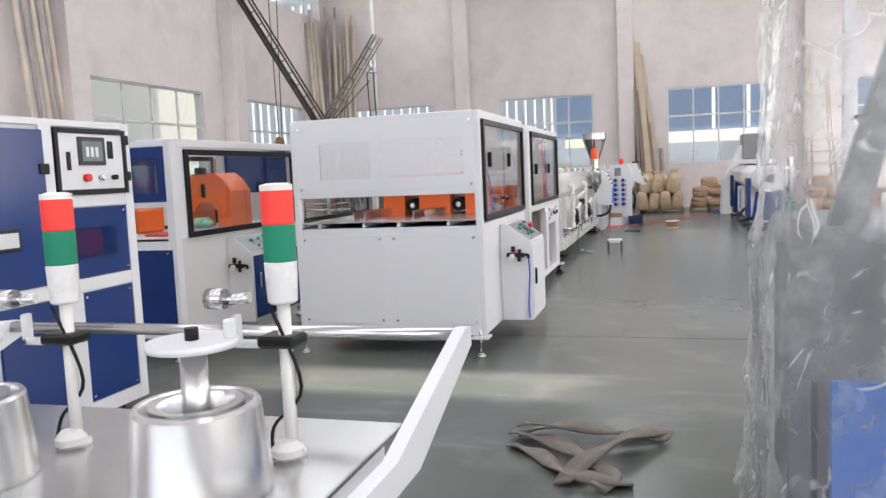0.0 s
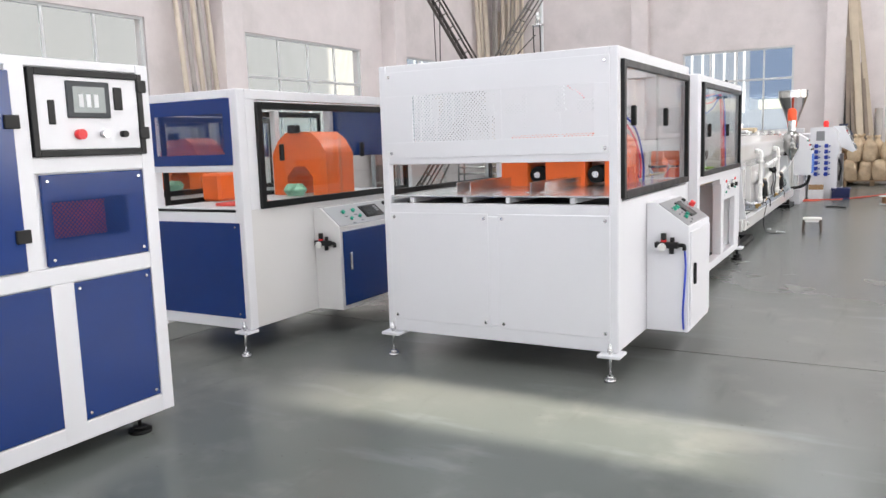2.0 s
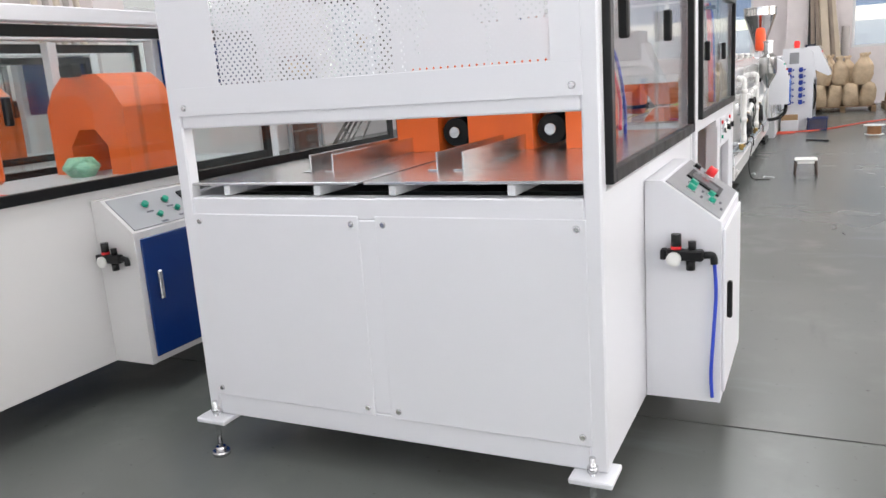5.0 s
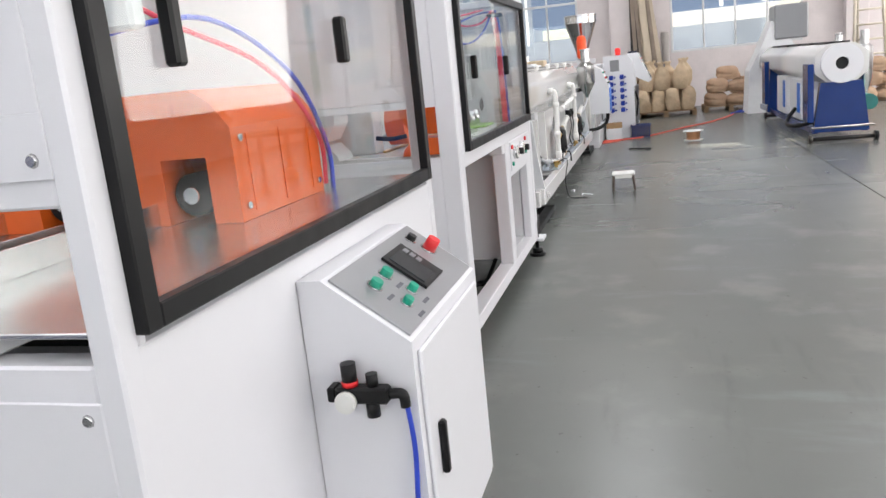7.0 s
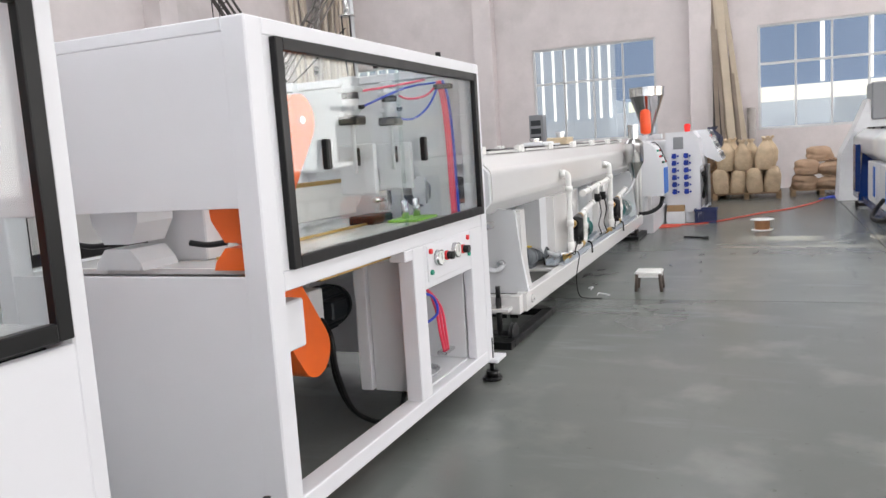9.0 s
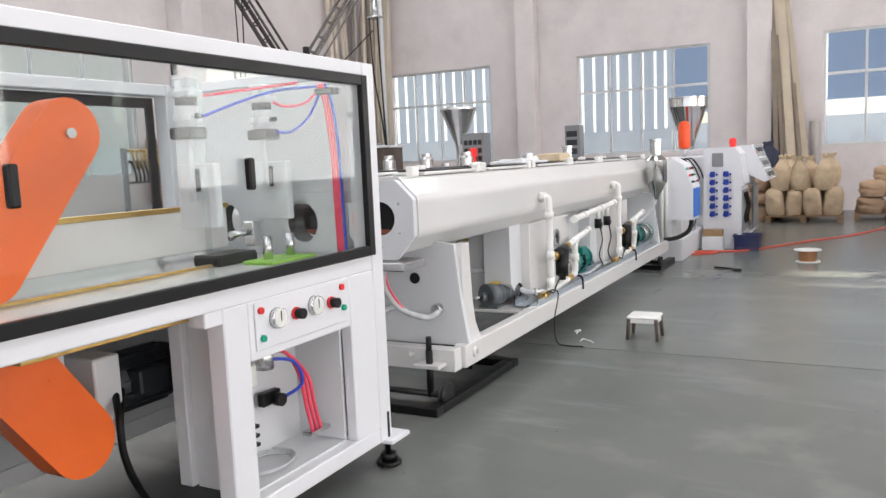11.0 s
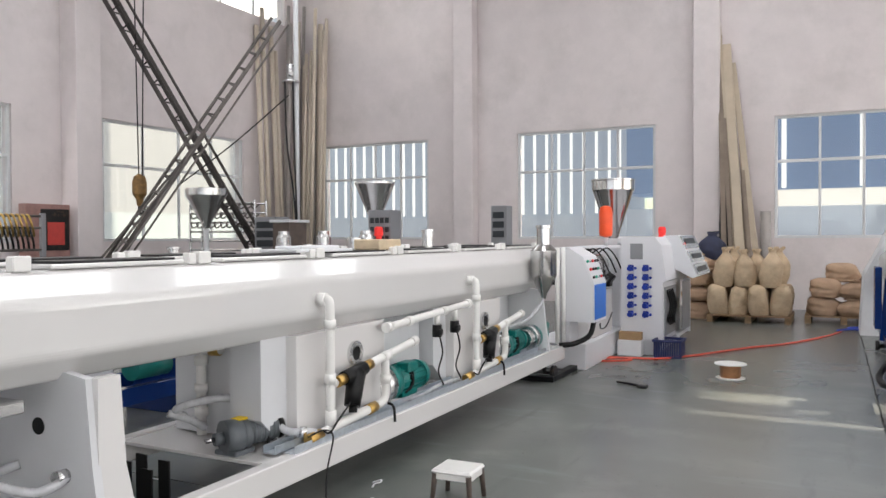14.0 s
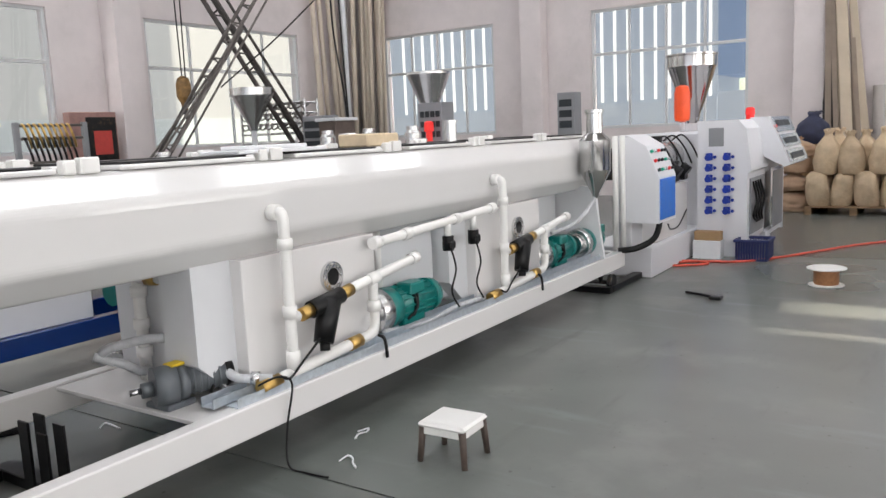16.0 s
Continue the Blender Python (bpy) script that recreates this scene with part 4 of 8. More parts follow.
# ---------------------------------------------------------------- tall blue and white control cabinet
def control_cabinet():
    xf, y0, y1, zt = -1.80, -3.5, -1.665, 1.885
    ob = thing("control_cabinet", (-2.25, -2.6, 0), "tall white control cabinet with glossy dark blue doors", "cabinet")
    boxp("body", ob, WHITE, -2.7, xf - 0.02, y0, y1, 0.09, zt, 0.006)

    def f(nm, a, b, c, d, m=WHITE, p=0.02, label="", bev=0.004):
        return boxp(nm, ob, m, xf - 0.02, xf - 0.02 + p, a, b, c, d, bev, label)
    f("stile", y1 - 0.075, y1, 0.09, zt)
    f("stile", -2.415, -2.325, 0.94, zt)
    f("stile", -2.305, -2.185, 0.09, 0.86)
    for c, d in ((1.37, 1.44), (0.86, 0.94), (0.09, 0.18)):
        f("rail", y0, y1 - 0.075, c, d, p=0.0195)
    f("rail", y0, y1 - 0.075, zt - 0.04, zt, p=0.0195)
    f("blue_panel", -2.30, -1.745, 0.945, 1.365, BLUE, 0.018, "glossy dark blue sheet panel")
    f("blue_panel", -2.19, -1.745, 0.185, 0.855, BLUE, 0.018, "glossy dark blue sheet panel")
    f("blue_panel", -2.80, -2.30, 0.185, 0.855, BLUE, 0.018, "glossy dark blue sheet panel")
    f("blue_door", -3.2, -2.40, 0.945, 1.82, BLUE, 0.024, "glossy dark blue door")
    screws(ob, [(xf - 0.002, u, z) for u in (-2.27, -1.775) for z in (0.975, 1.335)] + [(xf - 0.002, u, z) for u in (-2.16, -1.775) for z in (0.215, 0.825)], "x", 0.01)
    lb = f("label_frame", -2.92, -2.62, 1.16, 1.28, BLACK, 0.034, "black framed name plate")
    part("plate", bx(B(), xf + 0.0135, xf + 0.0155, -2.90, -2.64, 1.18, 1.26, 0), GREYW, lb)
    for c in (1.60, 1.10):
        f("hinge", -2.445, -2.375, c - 0.03, c + 0.03, BLACK, 0.035, "black hinge")
    # screen window with black surround
    fr = part("panel_frame", bx(bx(bx(bx(B(), xf - 0.02, xf + 0.012, -2.32, -2.29, 1.445, 1.84), xf - 0.02, xf + 0.012, -1.745, -1.715, 1.445, 1.84), xf - 0.02, xf + 0.012, -2.29, -1.745, 1.445, 1.475), xf - 0.02, xf + 0.012, -2.29, -1.745, 1.81, 1.84), BLACK, ob, "black panel surround")
    f("panel", -2.29, -1.745, 1.475, 1.81, WHITE, 0.024)
    scr = f("screen", -2.14, -1.91, 1.62, 1.79, MOTOR, 0.034, "grey touch screen")
    part("display", bx(B(), xf + 0.014, xf + 0.016, -2.11, -1.94, 1.645, 1.765, 0), mat("lcd_grey", (0.22, 0.25, 0.25), 0.2, var=0.1, scale=6), scr)
    for u in (-2.07, -2.03, -1.99):
        part("digit", bx(B(), xf + 0.016, xf + 0.017, u - 0.012, u + 0.012, 1.67, 1.73, 0), PAPER, scr)
    f("slot", -2.235, -2.20, 1.59, 1.70, BLACK, 0.03)
    f("slot", -1.885, -1.835, 1.66, 1.77, BLACK, 0.03)
    for u, m, r in ((-2.09, RED, 0.024), (-1.96, STEEL, 0.018), (-1.85, BLACK, 0.016)):
        part("button", cy(B(), (xf, u, 1.545), (xf + 0.035, u, 1.545), r, 14), m, ob)
    for c in (1.78, 1.55):
        f("hinge", -1.75, -1.695, c - 0.03, c + 0.03, BLACK, 0.04, "black hinge")
    # vent pattern
    vent = f("vent_backing", -2.26, -1.98, 1.07, 1.24, mat("dark_vent", (0.20, 0.012, 0.05), 0.6, var=0.4, scale=9), 0.0185)
    tagged(part("perforation", perforated(B(), "x", xf + 0.0045, -2.27, -1.85, 1.06, 1.25, 0.021, 0.0075), BLUE, vent), "small round holes punched in sheet metal", "", "", "stuff")
    for fy in (-1.85, -3.3):
        levelling_foot(ob, xf - 0.06, fy, 0.12, RUBBER, 0.06)
        levelling_foot(ob, -2.62, fy, 0.12, RUBBER, 0.06)
    return ob


cc = control_cabinet()
cc.location += Vector((-0.13, 0.22, 0))
cc.scale = (0.99, 0.99, 0.99)


# ---------------------------------------------------------------- white cutting machine
def cutter():
    x0, x1, y0, y1, zb, zt = -1.46, -0.10, 2.83, 5.125, 0.13, 1.955
    ob = thing("pipe_cutting_machine", (-0.8, 4.0, 0), "white pipe cutting machine with orange belt guards", "machine")
    s = 0.10
    frame_posts(ob, x0, x1, y0, y1, zb, zt, s, WHITE)
    for a in ((x0 + s, x1 - s, y0 + 0.002, y0 + 0.05, zt - 0.05, zt), (x0 + s, x1 - s, y1 - 0.05, y1 - 0.002, zt - 0.05, zt), (x1 - s, x1 - 0.002, y0 + s, y1 - s, zt - 0.06, zt), (x0 + 0.002, x0 + s, y0 + s, y1 - s, zt - 0.06, zt),
              (x1 - s, x1 - 0.002, y0 + s, y1 - s, 0.985, 1.06), (x0 + 0.002, x0 + s, y0 + s, y1 - s, 0.985, 1.06), (x1 - s, x1 - 0.002, y0 + s, y1 - s, zb, 0.205), (x0 + 0.002, x0 + s, y0 + s, y1 - s, zb, 0.22),
              (x1 - 0.09, x1 - 0.003, 4.03, 4.16, 0.205, 0.985), (x1 - 0.06, x1 - 0.003, 4.16, 4.83, 0.755, 0.985), (x1 - 0.06, x1 - 0.003, 4.83, 5.03, 0.205, 0.985)):
        boxp("rail", ob, WHITE, *a, 0.005)
    boxp("sloped_gusset", ob, WHITE, x1 - 0.09, x1 - 0.004, 3.94, 4.03, 0.93, 0.985, 0.004)
    # end sheets with the pipe slot
    for yy in (y0, y1 - 0.02):
        boxp("end_sheet", ob, WHITE, x0 + 0.09, x1 - 0.09, yy + 0.004, yy + 0.016, 1.30, zt - 0.05, 0.002)
        boxp("end_sheet", ob, WHITE, x0 + 0.09, x1 - 0.09, yy + 0.004, yy + 0.016, zb, 1.055, 0.002)
    for yy in (y0 + 0.12,):
        for u in (-0.30, -0.9):
            m, say = (ORANGE, "orange clamp half") if u > -0.5 else (GREYW, "grey V-shaped clamp half")
            part("clamp_block", prism(B(), [(u - 0.125, 1.30), (u + 0.125, 1.30), (u + 0.12, 1.25), (u + 0.065, 1.165), (u - 0.065, 1.165), (u - 0.12, 1.25)], "y", yy, yy + 0.2), m, ob, say)
            part("clamp_block", prism(B(), [(u - 0.125, 1.06), (u + 0.125, 1.06), (u + 0.115, 1.09), (u + 0.065, 1.145), (u - 0.065, 1.145), (u - 0.115, 1.09)], "y", yy, yy + 0.2), m, ob, say)
            part("clamp_lever", tube(B(), [(u - 0.28, yy + 0.06, 1.16), (u - 0.20, yy + 0.07, 1.15), (u - 0.12, yy + 0.08, 1.158)], 0.012, 8), IRON, ob)
    # end plate with the two pipe openings
    plate = part("inner_plate", bx(B(), x0 + 0.1, x1 - 0.1, y1 - 0.06, y1 - 0.03, 1.36, zt - 0.06, 0.002), GREYW, ob)
    for u in (-0.54, -1.04):
        part("pipe_plate", plate_with_hole(B(), "y", y1 - 0.06, y1 - 0.03, lambda a: min(0.235 / max(1e-6, abs(math.cos(a))), 0.15 / max(1e-6, abs(math.sin(a)))), (u, 1.21), 0.105), GREYW, ob, "grey plate with a round pipe opening")
        part("opening_lining", cy(B(), (u, y1 - 0.03, 1.21), (u, y1 + 0.10, 1.21), 0.104, 24, cap=False), BLACK, ob)
    boxp("window_front", ob, WHITE, x1 - 0.045, x1 - 0.004, y0 + s, 3.0, 1.06, zt - 0.06, 0.003)
    black_window(ob, x1 + 0.002, 2.97, 5.03, 1.06, 1.893, 0.046, 2, ((3.27, 1.47), (4.21, 1.47)))
    black_window(ob, x0 - 0.002, 2.97, 5.03, 1.06, 1.893, 0.055, 2, ((4.2, 1.5),), -1)
    # bed and saw carriage
    boxp("bed", ob, CREAM, x0 + 0.10, x1 - 0.12, 3.0, 5.0, 1.035, 1.06, 0.003)
    boxp("rear_beam", ob, CREAM, -1.02, -0.90, 3.55, 4.93, 1.10, 1.32, 0.006, "pale beam with a toothed lower rail")
    boxp("toothed_rail", ob, BRASS, -0.90, -0.885, 3.55, 4.93, 1.30, 1.325, 0.002, "brass-coloured rail")
    boxp("toothed_rail", ob, BRASS, -0.62, -0.60, 3.2, 4.7, 1.062, 1.075, 0.002, "brass-coloured rail")
    for yy in (4.42, 4.90):
        c = part("air_cylinder", cy(cy(bx(bx(bx(B(), -0.66, -0.54, yy - 0.045, yy + 0.045, 1.80, 1.83, 0.006), -0.65, -0.55, yy - 0.04, yy + 0.04, 1.70, 1.73, 0.006), -0.645, -0.555, yy - 0.04, yy + 0.04, 1.84, 1.885, 0.006), (-0.6, yy, 1.66), (-0.6, yy, 1.87), 0.044, 16), (-0.6, yy, 1.36), (-0.6, yy, 1.70), 0.013, 10), GREYW, ob, "pneumatic clamp cylinder")
        part("cylinder_foot", bx(B(), -0.66, -0.54, yy - 0.055, yy + 0.055, 1.625, 1.675, 0.008), BLACK, c)
        part("band", cy(B(), (-0.6, yy, 1.765), (-0.6, yy, 1.80), 0.047, 16), BLACK, c)
        part("fitting", cy(B(), (-0.56, yy, 1.72), (-0.52, yy, 1.72), 0.012, 8), BLACK, c)
        part("clamp_plate", bx(B(), -0.72, -0.50, yy + 0.03, yy + 0.07, 1.24, 1.52, 0.004), GREYW, c)
        part("slot", bx(B(), -0.62, -0.58, yy + 0.02, yy + 0.03, 1.40, 1.50, 0.003), BLACK, c)
    boxp("sensor_block", ob, STEEL, -0.66, -0.60, 4.78, 4.84, 1.12, 1.24, 0.004)
    part("sensor", cy(B(), (-0.63, 4.66, 1.19), (-0.63, 4.80, 1.19), 0.016, 10), STEEL, ob)
    for yy in (4.70, 4.86):
        part("pin", cy(B(), (-0.45, yy, 1.06), (-0.45, yy, 1.18), 0.022, 12), STEEL, ob)
    boxp("tool_tray", ob, GREENTAPE, -0.52, -0.34, 4.60, 4.92, 1.06, 1.075, 0.004, "lime green strip on the bed")
    boxp("clutter_box", ob, BLACK, -0.72, -0.56, 4.50, 4.76, 1.06, 1.11, 0.01)

    def capsule(p, q, r, x_a, x_b):
        (ya, za), (yb, zb_) = p, q
        ang = math.atan2(zb_ - za, yb - ya)
        poly = [(yb + r * math.cos(ang + a), zb_ + r * math.sin(ang + a)) for a in [math.pi * (i / 14 - 0.5) for i in range(15)]]
        poly += [(ya + r * math.cos(ang + a), za + r * math.sin(ang + a)) for a in [math.pi * (i / 14 + 0.5) for i in range(15)]]
        return prism(B(), poly, "x", x_a, x_b)
    part("belt_guard", capsule((3.455, 1.207), (3.793, 1.641), 0.125, -0.64, -0.53), ORANGE, ob, "orange belt guard arm")
    part("belt_guard", capsule((3.469, 0.885), (3.711, 0.544), 0.13, -0.62, -0.50), ORANGE, ob, "orange belt guard arm")
    part("guard_bolt", cy(B(), (-0.53, 3.793, 1.641), (-0.515, 3.793, 1.641), 0.02, 6), STEEL, ob)

    def motor(yc, zc, x_, ln, r):
        m = part("motor", cy(cy(B(), (x_, yc, zc), (x_, yc + ln, zc), r, 20), (x_, yc + ln, zc), (x_, yc + ln + 0.07, zc), r * 1.06, 20, r * 0.92), MOTOR, ob, "dark grey electric motor")
        fin = part("cooling_fin", bx(B(), x_ - 0.003, x_ + 0.003, yc + 0.03, yc + ln - 0.02, zc + r - 0.005, zc + r + 0.014, 0), MOTOR, m)
        for i in range(1, 14):
            a = math.pi * 2 * i / 14
            o = share(fin, m, (0, 0, 0))
            o.matrix_local = Matrix.Translation((x_, 0, zc)) @ Matrix.Rotation(a, 4, "Y") @ Matrix.Translation((-x_, 0, -zc))
        part("terminal_box", bx(B(), x_ + r * 0.6, x_ + r + 0.06, yc + ln * 0.25, yc + ln * 0.7, zc - 0.03, zc + 0.07, 0.008), MOTOR, m)
        return m
    motor(3.98, 0.63, -0.78, 0.34, 0.115)
    motor(3.35, 1.50, -0.85, 0.36, 0.115)
    boxp("motor_mount", ob, GREYW, -0.95, -0.6, 3.85, 3.97, 0.45, 0.80, 0.006)
    boxp("motor_mount", ob, GREYW, -0.98, -0.66, 3.2, 3.34, 1.06, 1.62, 0.006)
    boxp("motor_bracket", ob, GREYW, -0.66, -0.62, 3.5, 3.75, 0.70, 0.92, 0.004)
    boxp("saw_base", ob, WHITE, -0.44, -0.24, 2.96, 3.25, 0.70, 0.90, 0.008)
    boxp("inner_cabinet", ob, WHITE, -0.515, -0.445, 4.14, 4.9, 0.21, 0.98, 0.004)
    boxp("rear_panel", ob, GREYW, -1.40, -1.37, 2.95, 5.0, 0.22, 0.985, 0.003)
    boxp("chute", ob, BRASS, -0.62, -0.18, 3.3, 4.02, 0.955, 0.97, 0.002)
    boxp("socket", ob, NAVY, -0.70, -0.62, 4.12, 4.2, 0.86, 0.93, 0.01)
    # niche with valves
    nb = boxp("niche_back", ob, GREYW, -0.44, -0.425, 4.17, 4.83, 0.215, 0.90, 0, "back of the open valve niche")
    boxp("niche_side", ob, GREYW, -0.425, -0.195, 4.17, 4.185, 0.215, 0.90, 0)
    boxp("niche_side", ob, GREYW, -0.425, -0.165, 4.815, 4.83, 0.215, 0.755, 0)
    boxp("niche_floor", ob, GREYW, -0.44, -0.165, 4.17, 4.83, 0.205, 0.213, 0)
    part("valve_island", bx(bx(bx(B(), -0.40, -0.33, 4.24, 4.44, 0.56, 0.66, 0.006), -0.40, -0.32, 4.22, 4.38, 0.47, 0.54, 0.006), -0.40, -0.33, 4.28, 4.40, 0.37, 0.45, 0.006), DIAL, nb, "cream valve block")
    part("valve_row", bx(bx(bx(B(), -0.40, -0.32, 4.26, 4.42, 0.385, 0.40, 0.002), -0.40, -0.32, 4.26, 4.42, 0.345, 0.36, 0.002), -0.40, -0.32, 4.26, 4.42, 0.305, 0.32, 0.002), BLACK, nb)
    part("label", bx(B(), -0.33, -0.328, 4.26, 4.30, 0.50, 0.53, 0), YELLOW, nb)
    part("filter", cy(cy(B(), (-0.34, 4.50, 0.62), (-0.34, 4.50, 0.72), 0.04, 14), (-0.34, 4.50, 0.72), (-0.34, 4.50, 0.752), 0.03, 14), BRUSHED, nb)
    part("pressure_gauge", cy(bx(B(), -0.40, -0.36, 4.50, 4.62, 0.44, 0.50, 0.006), (-0.36, 4.58, 0.46), (-0.32, 4.58, 0.46), 0.03, 14), BLACK, nb)
    for k_ in range(3):
        part("hose", tube(B(), [(-0.34, 4.53, 0.69), (-0.30, 4.60, 0.67), (-0.28 + k_ * 0.012, 4.66 + k_ * 0.012, 0.55), (-0.27 + k_ * 0.012, 4.68 + k_ * 0.015, 0.40), (-0.26, 4.70 + k_ * 0.03, 0.29)], 0.0085, 7), PINKHOSE, nb, "red air hose")
    part("hose", tube(B(), [(-0.34, 4.51, 0.66), (-0.28, 4.62, 0.63), (-0.27, 4.66, 0.52), (-0.34, 4.60, 0.46)], 0.008, 7), BLUEHOSE, nb, "blue air hose")
    part("hose_end", bx(B(), -0.29, -0.23, 4.66, 4.80, 0.27, 0.29, 0.003), STEEL, nb)
    part("coiled_tube", tube(B(), [(-0.3 + 0.09 * math.cos(a) * (1 + a * 0.02), 4.42 + 0.14 * math.sin(a), 0.222 + a * 0.0015) for a in [i * 0.7 for i in range(22)]], 0.006, 6, 3), GREYTUBE, nb)
    # gauge plate
    gp = boxp("gauge_plate", ob, WHITE, x1 - 0.003, x1 + 0.004, 4.19, 4.80, 0.79, 0.975, 0.002)
    for yy, zz, r, m in ((4.31, 0.90, 0.042, DIAL), (4.555, 0.905, 0.042, DIAL)):
        d = part("pressure_gauge", cy(B(), (x1 + 0.004, yy, zz), (x1 + 0.03, yy, zz), r, 20), STEEL, gp, "round pressure gauge")
        part("dial", cy(B(), (x1 + 0.03, yy, zz), (x1 + 0.032, yy, zz), r * 0.86, 20), DIAL, d)
        part("needle", bx(B(), x1 + 0.032, x1 + 0.034, yy - 0.002, yy + 0.002, zz - 0.01, zz + 0.028, 0), BLACK, d)
    for yy in (4.43, 4.67):
        d = part("knob", cy(B(), (x1 + 0.004, yy, 0.895), (x1 + 0.05, yy, 0.895), 0.022, 14), BLACK, gp, "black regulator knob")
        part("ring", cy(B(), (x1 + 0.006, yy, 0.895), (x1 + 0.018, yy, 0.895), 0.026, 14), RED, d)
    for yy, zz, m in ((4.22, 0.945, RED), (4.225, 0.835, BTN_GREEN), (4.755, 0.95, RED), (4.765, 0.855, BTN_GREEN)):
        part("indicator", cy(B(), (x1 + 0.004, yy, zz), (x1 + 0.016, yy, zz), 0.014, 12), m, gp)
    # hose bundle at the far post
    for i in range(4):
        o = (i - 1.5) * 0.014
        part("hose", tube(B(), [(-0.30 + o, 4.98, 1.87), (-0.28 + o, 5.0, 1.78), (-0.27 + o, 5.02, 1.55), (-0.265 + o, 5.02, 1.3), (-0.26 + o, 5.02, 1.06)], 0.0085, 7), PINKHOSE if i < 3 else BLUEHOSE, ob)
    part("hose", tube(B(), [(-0.6, 4.42, 1.80), (-0.45, 4.6, 1.83), (-0.34, 4.85, 1.87)], 0.007, 7), PINKHOSE, ob)
    part("hose", tube(B(), [(-0.6, 4.44, 1.70), (-0.5, 4.55, 1.76), (-0.40, 4.75, 1.83), (-0.32, 4.97, 1.86)], 0.007, 7), BLUEHOSE, ob)
    part("hose", tube(B(), [(-0.6, 4.92, 1.84), (-0.5, 4.93, 1.78), (-0.38, 4.96, 1.79), (-0.30, 4.99, 1.87)], 0.007, 7), PINKHOSE, ob)
    part("hose", tube(B(), [(-0.6, 4.92, 1.68), (-0.48, 4.94, 1.655), (-0.38, 4.97, 1.72), (-0.30, 4.99, 1.86)], 0.007, 7), BLUEHOSE, ob)
    part("hose_clip", bx(B(), -0.34, -0.23, 4.97, 5.03, 1.82, 1.85, 0.006), BLACK, ob)
    part("power_cable", tube(B(), [(-0.66, 3.98, 0.66), (-0.52, 3.88, 0.58), (-0.50, 3.88, 0.40), (-0.50, 4.0, 0.16), (-0.46, 4.16, 0.03), (-0.40, 4.26, 0.02), (-0.33, 4.2, 0.06), (-0.24, 4.1, 0.22)], 0.014, 8), RUBBER, ob, "black power cable")
    part("power_cable", tube(B(), [(-0.64, 4.0, 0.64), (-0.54, 3.9, 0.5), (-0.53, 3.92, 0.32), (-0.52, 4.05, 0.12), (-0.46, 4.2, 0.016), (-0.36, 4.24, 0.016), (-0.26, 4.12, 0.18)], 0.011, 8), RUBBER, ob, "black power cable")
    part("power_cable", tube(B(), [(-0.6, 3.2, 0.62), (-0.5, 3.15, 0.4), (-0.42, 3.2, 0.16), (-0.35, 3.3, 0.03), (-0.2, 3.1, 0.16)], 0.012, 8), RUBBER, ob, "black power cable")
    for i in range(3):
        part("top_fitting", cy(B(), (x1 - 0.1 - 0.4 * i, 4.75, zt), (x1 - 0.1 - 0.4 * i, 4.75, zt + 0.05), 0.016, 8), BLACK, ob)
    for fx, fy in ((x0 + 0.05, y0 - 0.06), (x1 - 0.05, y0 - 0.06), (x0 + 0.05, y1 + 0.03), (x1 - 0.01, y1 - 0.03)):
        boxp("foot_bracket", ob, WHITE, fx - 0.06, fx + 0.06, fy - 0.05, fy + 0.12, zb - 0.01, zb + 0.012, 0.004)
        bm = cy(cy(cy(B(), (fx, fy, 0), (fx, fy, 0.022), 0.062, 18), (fx, fy, 0.022), (fx, fy, 0.06), 0.04, 14), (fx, fy, 0.06), (fx, fy, 0.27), 0.015, 10)
        part("levelling_foot", bm, BLACK, ob, "black rubber levelling foot")
    return ob


cutter()

# ---------------------------------------------------------------- twin vacuum tank of the near line


def octagon(cx, cz, rx_, rz_):
    """Rounded octagon outline about a centre."""
    ch = 0.52
    cor = [(1, 1 - ch), (1 - ch, 1), (-1 + ch, 1), (-1, 1 - ch), (-1, -1 + ch), (-1 + ch, -1), (1 - ch, -1), (1, -1 + ch)]
    pts, n = [], len(cor)
    for i in range(n):
        p0, p1, p2 = Vector(cor[i - 1]), Vector(cor[i]), Vector(cor[(i + 1) % n])
        a, b = p1 + (p0 - p1) * 0.16, p1 + (p2 - p1) * 0.16
        for k in range(6):
            t = k / 5
            q = a * (1 - t) ** 2 + p1 * 2 * t * (1 - t) + b * t * t
            pts.append((cx + rx_ * q.x, cz + rz_ * q.y))
    return pts


def pipe_fitting(bm, p, d, r=0.034, ln=0.05):
    d = Vector(d).normalized() * ln
    p = Vector(p)
    return cy(bm, p - d / 2, p + d / 2, r, 14)


